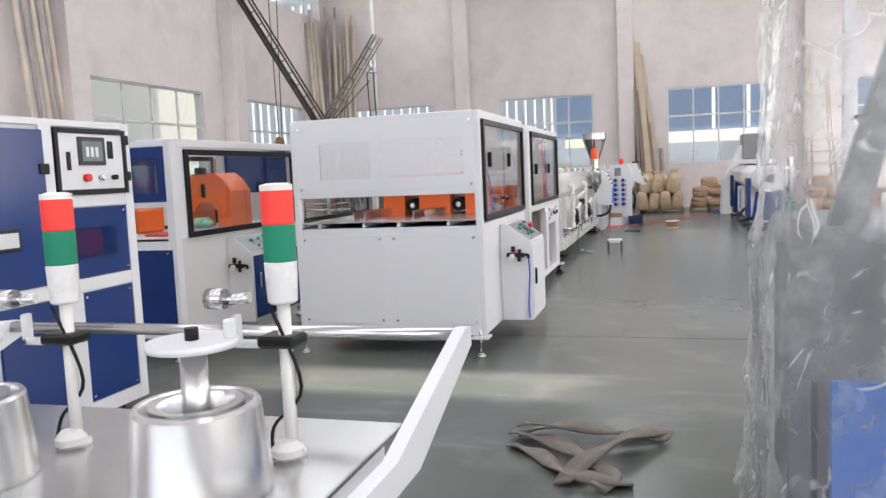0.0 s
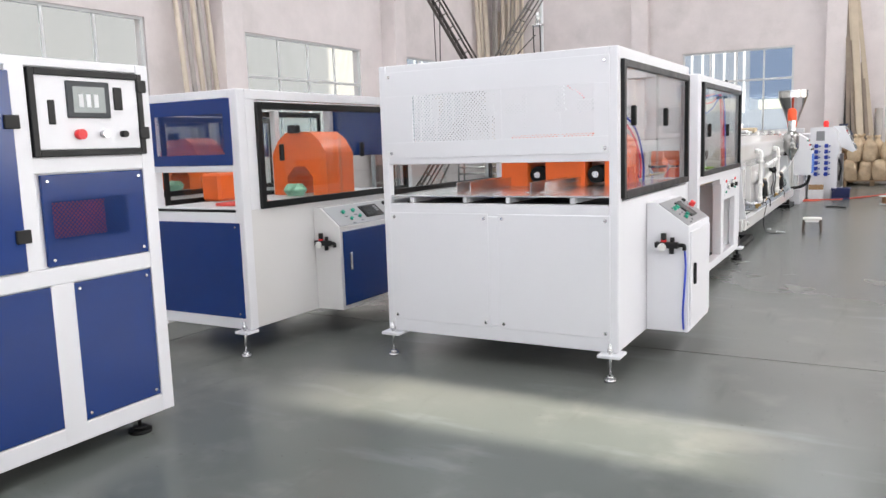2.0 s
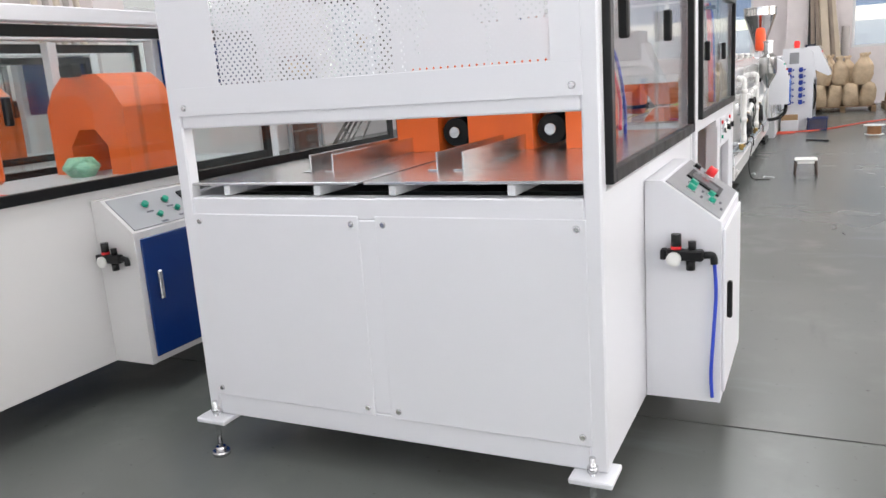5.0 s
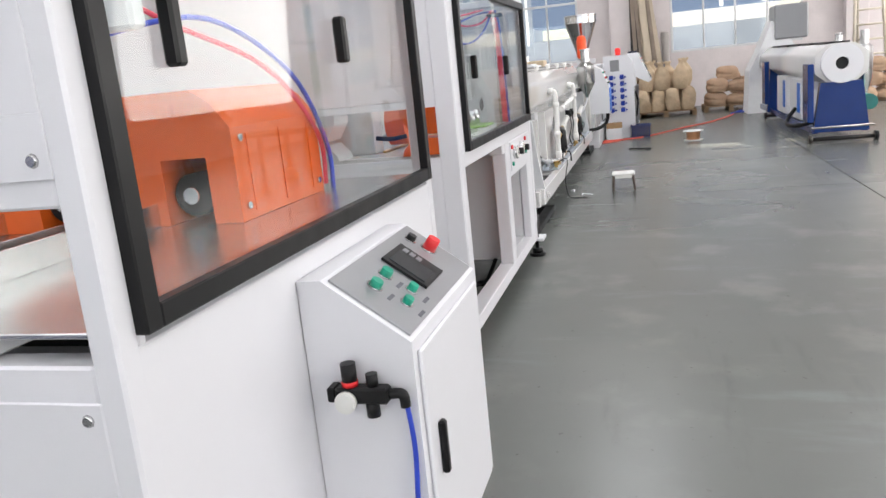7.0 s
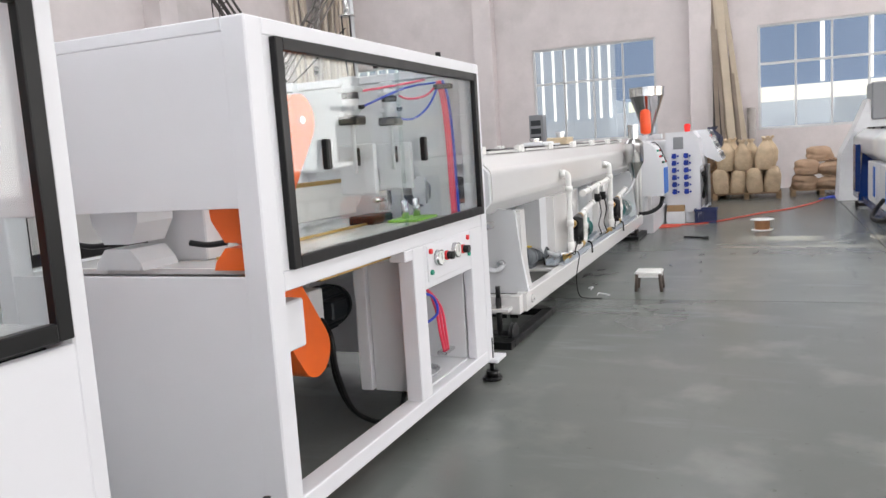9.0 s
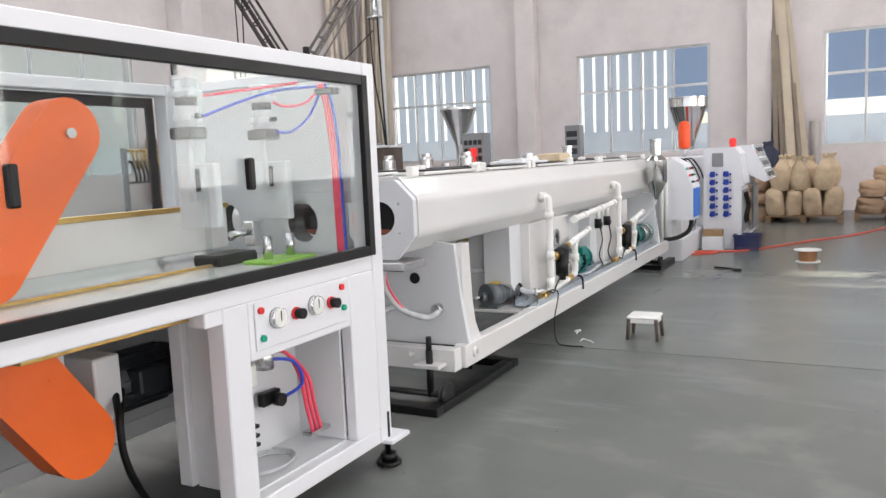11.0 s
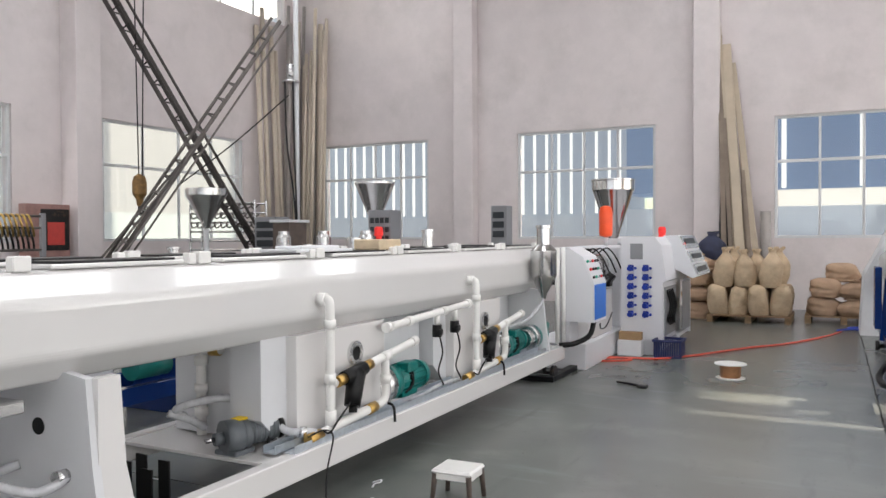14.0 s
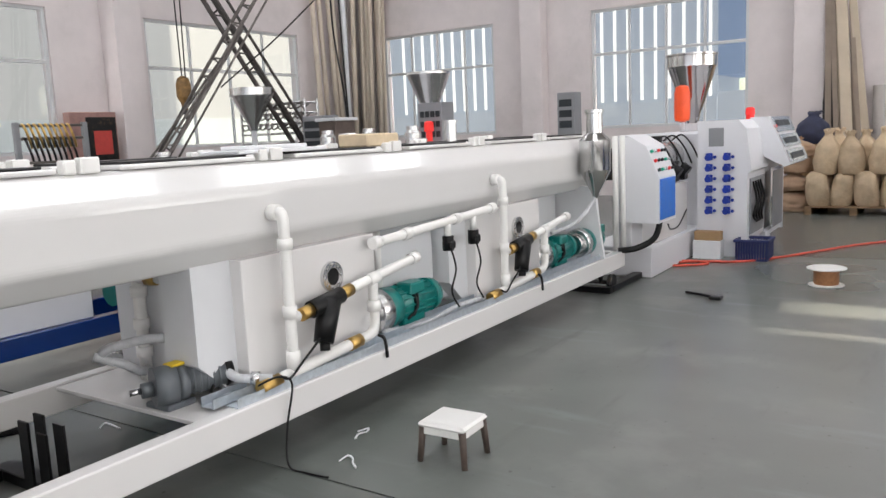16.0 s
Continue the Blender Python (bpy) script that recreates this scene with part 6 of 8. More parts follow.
# ---------------------------------------------------------------- extruder with its cabinets
def extruder():
    ob = thing("extruder", (-0.5, 14.5, 0), "white twin-screw extruder with hopper and control cabinet", "machine")
    # electric cabinet with blue sockets
    xa, xb, ya, yb, zt = -0.10, 0.43, 14.05, 15.85, 1.50
    c = part("socket_cabinet", prism(B(), [(xa, 0.18), (xb, 0.18), (xb, 0.92), (xb + 0.04, 0.95), (xb - 0.02, 1.40), (xb - 0.10, zt), (xa, zt)], "y", ya, yb - 0.9), WHITE, ob, "white cabinet with two rows of blue sockets")
    part("side_frame", bx(bx(bx(bx(B(), xa, xb, yb - 0.9, yb, 0.90, zt, 0.005), xb - 0.05, xb + 0.05, yb - 0.06, yb, 0.12, 0.9, 0.004), xb - 0.05, xb + 0.02, ya + 0.9, yb - 0.06, 0.12, 0.17, 0.004), xa, xb - 0.1, yb - 0.9, yb, 0.15, 0.90, 0), WHITE, ob)
    part("base", bx(B(), xa + 0.02, xb - 0.1, ya + 0.02, yb, 0.0, 0.18, 0), WHITE, ob)
    part("open_bay", bx(bx(B(), xb - 0.001, xb + 0.012, ya + 0.10, ya + 0.85, 0.24, 0.86, 0.002), xb + 0.05, xb + 0.055, yb - 0.7, yb - 0.08, 0.2, 0.88, 0), PANELGREY, ob, "open grey wiring bay")
    for i in range(4):
        part("cable", tube(B(), [(xb + 0.015, ya + 0.2 + i * 0.12, 0.82), (xb + 0.05, ya + 0.24 + i * 0.13, 0.62), (xb + 0.03, ya + 0.18 + i * 0.14, 0.45), (xb + 0.02, ya + 0.4 + i * 0.1, 0.36)], 0.013, 6), RUBBER, ob)
    part("mesh_vent", bx(B(), xa + 0.12, xa + 0.28, ya - 0.006, ya, 1.22, 1.42, 0.002), PANELGREY, c, "grey mesh vent")
    first = None
    for i in range(6):
        for j in range(2):
            x_, z_ = xa + 0.13 + j * 0.19, 0.52 + i * 0.118
            if first is None:
                first = part("socket", cy(bx(B(), x_ - 0.035, x_ + 0.035, ya - 0.03, ya, z_ - 0.04, z_ + 0.04, 0.008), (x_ - 0.005, ya - 0.03, z_ - 0.01), (x_ - 0.005, ya - 0.065, z_ - 0.01), 0.034, 14), NAVY, c, "blue industrial socket")
                pl = part("plug", cy(B(), (x_ + 0.06, ya - 0.01, z_ - 0.005), (x_ + 0.06, ya - 0.03, z_ - 0.005), 0.018, 8), NAVY, c)
                b0 = Vector((x_, 0, z_))
            else:
                share(first, c, Vector((x_, 0, z_)) - b0)
                share(pl, c, Vector((x_, 0, z_)) - b0)
    # operator console with sloped steel faces
    prof = [(0.30, zt + 0.02), (0.50, zt + 0.02), (0.74, 0.98), (0.68, 0.95), (0.36, 1.12)]
    k_ = part("operator_console", prism(B(), prof, "y", 14.75, 15.95), WHITE, ob, "operator console with sloped steel panels")
    for i, (s0, s1) in enumerate(((0.02, 0.34), (0.40, 0.66), (0.72, 0.97))):
        q = [(0.50 + 0.24 * s + 0.006, zt + 0.02 - 0.54 * s + 0.003) for s in (s0, s1)]
        part("steel_face", prism(B(), [(q[0][0], q[0][1]), (q[1][0], q[1][1]), (q[1][0] + 0.012, q[1][1] + 0.006), (q[0][0] + 0.012, q[0][1] + 0.006)], "y", 14.80, 15.9), BRUSHED, k_, "stainless instrument panel")
        q2 = [(0.50 + 0.24 * s + 0.018, zt + 0.02 - 0.54 * s + 0.009) for s in (s0 + 0.08, s0 + 0.2)]
        part("display_row", prism(B(), [q2[0], q2[1], (q2[1][0] + 0.006, q2[1][1] + 0.003), (q2[0][0] + 0.006, q2[0][1] + 0.003)], "y", 14.9, 15.7), BLACK, k_, "row of dark displays")
    for i, yy in enumerate((14.82, 14.9)):
        part("button", cy(B(), (0.53, yy, zt - 0.10 - i * 0.06), (0.58, yy, zt - 0.09 - i * 0.06), 0.02, 10), RED, k_)
    part("warning_lamp", lathe(B(), (0.10, 15.7, zt), [(0.05, 0), (0.05, 0.06), (0.058, 0.065), (0.055, 0.13), (0.035, 0.15)], "z", 18), LAMPRED, ob, "red warning lamp")
    # gearbox side and barrel
    boxp("gear_housing", ob, WHITE, -0.85, -0.12, 14.4, 15.9, 0.25, 1.38, 0.02)
    boxp("machine_base", ob, WHITE, -0.85, -0.14, 12.6, 15.9, 0.0, 0.30, 0.01)
    boxp("base_cabinet", ob, CREAM, -0.60, -0.20, 12.9, 14.0, 0.30, 0.85, 0.008, "white base cabinet with a door")
    boxp("cabinet_vent", ob, PANELGREY, -0.205, -0.195, 13.2, 13.5, 0.62, 0.78, 0.002)
    part("cable", tube(B(), [(0.05, 12.5, 0.55), (-0.05, 12.9, 0.45), (-0.12, 13.4, 0.42), (-0.15, 13.8, 0.55)], 0.008, 6), RUBBER, ob)
    for i in range(5):
        yy = 12.7 + i * 0.32
        part("heater_band", lathe(B(), (-0.46, yy, 1.12), [(0.10, 0), (0.165, 0.0), (0.17, 0.02), (0.17, 0.22), (0.165, 0.24), (0.10, 0.24)], "y", 20), BRUSHED, ob, "steel heater band")
        part("fan", bx(cy(B(), (-0.30, yy + 0.12, 1.0), (-0.22, yy + 0.12, 0.94), 0.07, 12), -0.36, -0.24, yy + 0.05, yy + 0.19, 0.86, 0.97, 0.01), BLACK, ob, "black cooling fan")
        part("clamp", bx(B(), -0.50, -0.42, yy + 0.08, yy + 0.16, 1.28, 1.36, 0.008), BLACK if i % 2 else STEEL, ob)
        part("cable", tube(B(), [(-0.40, yy + 0.1, 1.3), (-0.30, yy + 0.15, 1.36), (-0.2, yy + 0.2, 1.24), (-0.14, yy + 0.3, 1.05)], 0.010, 6), BLACK, ob)
    boxp("barrel", ob, IRON, -0.56, -0.36, 12.5, 14.4, 1.02, 1.22, 0.02)
    boxp("die_head", ob, IRON, -0.66, -0.28, 12.3, 12.6, 0.98, 1.28, 0.03)
    # hopper
    hp = part("hopper", lathe(B(), (-0.60, 15.6, 0), [(0.07, 1.40), (0.09, 1.52), (0.11, 1.62), (0.30, 2.18), (0.315, 2.20), (0.315, 2.33), (0.325, 2.34), (0.325, 2.36), (0.30, 2.36), (0.28, 2.2)], "z", 32), POLISH, ob, "polished stainless feed hopper")
    part("feeder", bx(bx(B(), -0.70, -0.50, 15.5, 15.7, 1.36, 1.48, 0.01), -0.52, -0.34, 15.52, 15.66, 1.40, 1.5, 0.01), GREYW, hp)
    part("extinguisher", lathe(B(), (-0.55, 15.0, 0), [(0.03, 1.50), (0.085, 1.52), (0.095, 1.56), (0.095, 1.86), (0.075, 1.93), (0.03, 1.95)], "z", 20), mat("orange_red_enamel", (0.85, 0.09, 0.02), 0.35, var=0.1, scale=5), ob, "orange-red vertical cylinder")
    part("stand", cy(B(), (-0.55, 15.0, 1.36), (-0.55, 15.0, 1.52), 0.03, 12), GREYW, ob)
    # tank control box with blue door and sloped buttons
    tb = part("line_control_box", prism(B(), [(-0.34, 0.60), (0.085, 0.60), (0.085, 1.02), (-0.03, 1.30), (-0.20, 1.40), (-0.34, 1.40)], "y", 12.12, 12.62), WHITE, ob, "white control box with a blue door")
    part("door", bx(B(), 0.085, 0.097, 12.15, 12.58, 0.63, 1.0, 0.003), SKYBLUE, tb, "bright blue door film")
    part("post", bx(B(), -0.34, -0.2, 12.2, 12.5, 0.30, 0.60, 0.005), WHITE, tb)
    for i in range(3):
        for j in range(5):
            s = 0.2 + 0.3 * i
            part("button", cy(B(), (0.085 - 0.115 * s, 12.18 + j * 0.095, 1.02 + 0.28 * s), (0.085 - 0.115 * s + 0.022, 12.18 + j * 0.095, 1.02 + 0.28 * s + 0.012), 0.015, 8), (BLACK, RED, BTN_GREEN, BLACK, STEEL)[(i + 2 * j) % 5], tb)
    for yy in (12.10, 12.18):
        part("riser_pipe", cy(B(), (-0.29 + (yy - 12.1) * 0.5, yy - 0.06, 0.36), (-0.29 + (yy - 12.1) * 0.5, yy - 0.06, 1.40), 0.026, 12), PVC, ob)
    part("suction_hose", tube(B(), [(-0.25, 11.98, 0.36), (-0.1, 12.05, 0.38), (0.02, 12.2, 0.46), (0.04, 12.3, 0.62)], 0.028, 10), RUBBER, ob, "black rubber hose")
    return ob


extruder().location.x += 0.04

# ---------------------------------------------------------------- loose things on the floor
def stool():
    ob = thing("plastic_stool", (0.45, 8.12, 0), "small white plastic stool with dark worn legs", "stool")
    DARK = mat("worn_brown_leg", (0.07, 0.05, 0.04), 0.6, var=0.4, scale=14)
    turn = Matrix.Translation((0.45, 8.12, 0)) @ Matrix.Rotation(radians(2), 4, "Z")
    bits = [("seat", bx(B(), -0.125, 0.125, -0.115, 0.115, 0.165, 0.192, 0.012), PVC, "white stool seat"),
            ("apron", bx(bx(bx(bx(B(), -0.108, 0.108, -0.106, -0.096, 0.135, 0.166, 0.002), -0.108, 0.108, 0.096, 0.106, 0.135, 0.166, 0.002), -0.116, -0.108, -0.098, 0.098, 0.135, 0.166, 0.002), 0.108, 0.116, -0.098, 0.098, 0.135, 0.166, 0.002), PVC, "")]
    for u in (-1, 1):
        for v in (-1, 1):
            bits.append(("leg", cy(B(), (u * 0.118, v * 0.108, 0), (u * 0.105, v * 0.095, 0.166), 0.014, 8, 0.018), DARK, "dark worn leg"))
    for nm, bm, m, lb in bits:
        bmesh.ops.transform(bm, matrix=turn, verts=bm.verts)
        part(nm, bm, m, ob, lb)
    return ob


stool()
sp = thing("cable_spool", (1.42, 12.78, 0), "cable spool with white flanges and copper wire", "spool")
part("flange", lathe(B(), (1.42, 12.78, 0), [(0.14, 0), (0.15, 0.004), (0.15, 0.012), (0.14, 0.016)], "z", 28), PVC, sp)
part("flange", lathe(B(), (1.42, 12.78, 0.15), [(0.155, 0), (0.165, 0.004), (0.165, 0.012), (0.155, 0.016)], "z", 28), PVC, sp)
part("wire", lathe(B(), (1.42, 12.78, 0), [(0.1, 0.016), (0.105, 0.03), (0.105, 0.14), (0.1, 0.15)], "z", 24), COPPER, sp, "copper-coloured wire")
wr = thing("wrench", (0.6, 11.9, 0), "dark steel wrench lying on the floor", "tool")
part("shaft", tube(B(), [(0.40, 12.02, 0.014), (0.55, 11.95, 0.016), (0.68, 11.88, 0.014)], 0.013, 8), IRON, wr)
part("jaw", bx(B(), 0.64, 0.74, 11.83, 11.92, 0.0, 0.03, 0.008), IRON, wr)

bk = thing("plastic_basket", (0.56, 14.0, 0), "dark blue plastic basket with lattice sides", "basket")
bm = B()
for i in range(12):
    u = 0.40 + i * 0.0273
    for v0, v1 in ((13.84, 13.85), (14.15, 14.16)):
        bx(bm, u, u + 0.017, v0, v1, 0.02, 0.20, 0)
for i in range(12):
    v = 13.85 + i * 0.0265
    for u0, u1 in ((0.395, 0.405), (0.715, 0.725)):
        bx(bm, u0, u1, v, v + 0.017, 0.02, 0.20, 0)
part("lattice", bm, NAVYTUB, bk)
part("rim", bx(bx(bx(bx(B(), 0.38, 0.74, 13.82, 13.85, 0.20, 0.23), 0.38, 0.74, 14.15, 14.18, 0.20, 0.23), 0.38, 0.41, 13.85, 14.15, 0.20, 0.23), 0.71, 0.74, 13.85, 14.15, 0.20, 0.23), NAVYTUB, bk)
part("bottom", bx(B(), 0.40, 0.72, 13.85, 14.15, 0.0, 0.02), NAVYTUB, bk)
cb = thing("cardboard_box", (0.09, 13.95, 0), "open brown and white cardboard box by the cabinet", "box")
boxp("carton", cb, PAPER, -0.06, 0.24, 13.86, 14.02, 0, 0.20, 0.004)
boxp("flap", cb, CARD, -0.05, 0.23, 13.88, 14.0, 0.20, 0.30, 0.004, "brown flap")

# scraps of packing film on the floor
for u, v, w_, turn in ((0.05, 7.84, 0.05, 25), (-0.12, 8.14, 0.035, -15), (-1.42, 7.58, 0.05, 60)):
    bm = tube(B(), [(-w_, 0.0, 0.004), (-w_ * 0.4, 0.022, 0.012), (w_ * 0.2, 0.012, 0.006), (w_ * 0.5, -0.015, 0.014), (w_, -0.03, 0.004)], 0.004, 5, 4)
    bmesh.ops.scale(bm, vec=(1, 2.2, 1), verts=bm.verts)
    o = solo("film_scrap", bm, PAPER, "curled scrap of white packing film on the floor", "scrap", "scraps on the floor")
    o.matrix_world = pose(u, v, 0, 0, 0, turn)

# hoses on the floor
solo("red_floor_hose", tube(B(), [(-0.55, 13.4, 0.012), (-0.2, 13.45, 0.012), (0.1, 13.62, 0.012), (0.45, 13.72, 0.012), (0.75, 14.05, 0.012), (0.98, 14.45, 0.012), (1.4, 15.2, 0.012), (1.85, 15.85, 0.012), (2.3, 16.9, 0.012), (2.5, 17.6, 0.012)], 0.012, 8), mat("red_hose", (0.75, 0.10, 0.06), 0.5, var=0.1, scale=8), "thin red air hose across the floor", "hose")
solo("red_floor_hose", tube(B(), [(-0.5, 13.3, 0.012), (-0.1, 13.28, 0.012), (0.2, 13.5, 0.012), (0.0, 13.62, 0.012), (-0.3, 13.5, 0.012)], 0.012, 8), mat("red_hose_b", (0.75, 0.10, 0.06), 0.5, var=0.1, scale=8), "looped red air hose on the floor", "hose")
solo("blue_floor_hose", tube(B(), [(2.45, 17.75, 0.014), (2.65, 17.95, 0.014), (2.95, 17.9, 0.014), (3.1, 18.2, 0.014), (2.8, 18.3, 0.014), (2.6, 18.1, 0.014), (2.9, 17.85, 0.014)], 0.014, 8), BLUEHOSE, "coiled blue hose on the floor", "hose")

# flat lifting straps in a heap
st = thing("lifting_strap", (1.05, -1.95, 0), "grey canvas lifting straps in a loose heap on the floor", "strap")


def ribbon(pts, w, th=0.012):
    line = smooth_line(pts, 6)
    bm, prev = B(), None
    for i, p in enumerate(line):
        d = (line[min(i + 1, len(line) - 1)] - line[max(i - 1, 0)]).normalized()
        side = Vector((d.y, -d.x, 0.35 * math.sin(i * 0.6))).normalized() * w / 2
        up = d.cross(side).normalized() * th
        q = [bm.verts.new(p + side + up), bm.verts.new(p - side + up), bm.verts.new(p - side), bm.verts.new(p + side)]
        if prev:
            for k_ in range(4):
                f = bm.faces.new((prev[k_], prev[(k_ + 1) % 4], q[(k_ + 1) % 4], q[k_]))
                f.smooth = True
        else:
            bm.faces.new(q)
        prev = q
    bm.faces.new(prev[::-1])
    return bm


for pts, w in (([(0.66, -1.80, 0.03), (0.9, -1.72, 0.07), (1.2, -1.70, 0.04), (1.42, -1.66, 0.03)], 0.08),
               ([(0.64, -1.84, 0.06), (0.85, -1.92, 0.05), (1.05, -2.1, 0.04), (1.2, -2.3, 0.03), (1.15, -2.45, 0.03)], 0.09),
               ([(1.44, -1.68, 0.06), (1.25, -1.95, 0.10), (1.08, -2.2, 0.07), (0.98, -2.42, 0.03)], 0.09),
               ([(0.68, -1.80, 0.09), (0.95, -1.86, 0.11), (1.2, -1.84, 0.08), (1.4, -1.78, 0.05), (1.44, -1.70, 0.05)], 0.08),
               ([(0.65, -1.93, 0.02), (0.80, -2.05, 0.03), (0.95, -2.25, 0.03), (1.1, -2.38, 0.05), (1.3, -2.36, 0.02)], 0.08)):
    part("strap", ribbon(pts, w), CANVAS, st)
st.location += Vector((-0.07, 0.13, 0))


# ---------------------------------------------------------------- sacks and pallets
def sack_mesh(w, d, h, seed, tied):
    rnd = random.Random(seed)
    bm = B()
    nu, nv = 28, 20
    rows = []
    ph = [rnd.uniform(0, 6.3) for _ in range(6)]
    for j in range(nv + 1):
        t = j / nv
        z = h * t
        cut = 0.66 if tied else 0.84
        if t < cut:
            bul = 0.86 + 0.14 * math.sin(math.pi * t / cut) ** 0.6
        else:
            s = (t - cut) / (1 - cut)
            bul = 0.86 - (0.56 * min(1, s * 1.35) ** 1.1 if tied else 0.34 * s ** 1.5)
        row = []
        for i in range(nu):
            a = 2 * math.pi * i / nu
            e = 3.0
            q = (abs(math.cos(a)) ** e + abs(math.sin(a)) ** e) ** (-1 / e)
            wob = 1 + 0.035 * math.sin(3 * a + ph[0] + 3 * t) + 0.03 * math.sin(5 * a + ph[1] - 5 * t) + 0.02 * math.sin(9 * t + ph[2] + 2 * a) + 0.10 * noise.noise(Vector((math.cos(a) * 2.2, math.sin(a) * 2.2 + seed, t * 5))) + (0.09 * math.sin(9 * a + ph[5]) * max(0, t - 0.55) if tied else 0)
            row.append(bm.verts.new((w / 2 * bul * q * math.cos(a) * wob + 0.03 * math.sin(ph[3] + 2 * t), d / 2 * bul * q * math.sin(a) * wob + 0.03 * math.sin(ph[4] + 2 * t), z)))
        rows.append(row)
    if tied:
        for v in rows[-1]:
            v.co.x, v.co.y, v.co.z = v.co.x * 1.5, v.co.y * 1.3, v.co.z + rnd.uniform(-0.01, 0.05)
    for a, b in zip(rows, rows[1:]):
        for i in range(nu):
            f = bm.faces.new((a[i], a[(i + 1) % nu], b[(i + 1) % nu], b[i]))
            f.smooth = True
    bm.faces.new(rows[0][::-1])
    bm.faces.new(rows[-1])
    return bm


def pallet(x0, x1, y0, y1, label):
    ob = thing("wooden_pallet", ((x0 + x1) / 2, (y0 + y1) / 2, 0), label, "pallet", "pallets by the end wall")
    n = 7
    w = (y1 - y0) / n
    for i in range(n):
        boxp("deck_board", ob, WOOD, x0, x1, y0 + i * w + 0.01, y0 + (i + 1) * w - 0.01, 0.11, 0.132, 0.003)
    for i in range(3):
        u = x0 + i * (x1 - x0 - 0.1) / 2
        boxp("bearer", ob, WOOD, u, u + 0.1, y0, y1, 0.02, 0.11, 0.003)
        boxp("bottom_board", ob, WOOD, u, u + 0.1, y0, y1, 0, 0.02, 0.002)
    return ob


pallet(0.40, 1.76, 18.3, 19.5, "worn wooden pallet loaded with beige sacks")
pallet(1.95, 3.15, 18.7, 19.9, "worn wooden pallet loaded with brown sacks")
sacks = []
for i, (w, d, h, tied, m) in enumerate(((0.34, 0.42, 0.52, False, SACK), (0.36, 0.42, 0.62, True, SACK), (0.33, 0.40, 0.50, False, SACK), (0.36, 0.44, 0.66, True, SACK), (0.50, 0.62, 0.32, False, SACK2), (0.56, 0.60, 0.28, True, SACK2))):
    me = bpy.data.meshes.new("sack")
    bm = sack_mesh(w, d, h, 11 + i, tied)
    bmesh.ops.recalc_face_normals(bm, faces=bm.faces)
    bm.to_mesh(me)
    bm.free()
    me.materials.append(m)
    sacks.append(me)


def sack(i, x, y, z, turn, label, tilt=0.0):
    ob = new("sack", sacks[i])
    ob.matrix_world = pose(x, y, z, tilt, 0, turn)
    return tagged(ob, label, "sack", "sacks on pallets")


for r, yy in enumerate((18.52, 18.95, 19.32)):
    for i in range(4):
        sack((0, 2)[(i + r) % 2], 0.58 + i * 0.335, yy, 0.132, random.uniform(-8, 8), "full beige woven sack standing on a pallet")
for r, yy in enumerate((18.55, 19.0)):
    for i, u in enumerate((0.66, 0.98, 1.42) if r == 0 else (0.75, 1.15, 1.5)):
        sack((3, 1)[i % 2], u, yy, 0.61, random.uniform(-15, 15), "tied beige woven sack on top of other sacks")
for k_, (u, v, z) in enumerate(((2.2, 19.0, 0.132), (2.72, 19.0, 0.132), (2.95, 19.5, 0.132), (2.3, 19.5, 0.132), (2.25, 19.05, 0.44), (2.75, 19.1, 0.44), (2.5, 19.3, 0.70), (2.9, 19.4, 0.44))):
    sack(4 + k_ % 2, u, v, z, random.uniform(-30, 30), "brown woven sack lying in a pile")
for k_, (u, v, z) in enumerate(((0.16, 18.9, 0.0), (0.18, 18.9, 0.33), (0.14, 18.95, 0.62), (0.2, 18.92, 0.88))):
    sack(4 + k_ % 2, u, v, z, random.uniform(-10, 10), "brown sack stacked by the pallet")
for k_, (u, v, z) in enumerate(((3.35, 18.8, 0.0), (3.4, 19.3, 0.0), (3.38, 18.9, 0.5))):
    o = solo("sack", sack_mesh(0.42, 0.5, 0.52, 40 + k_, True), SACKW, "white woven sack standing by the pile", "sack", "white sacks")
    o.location = (u, v, z)

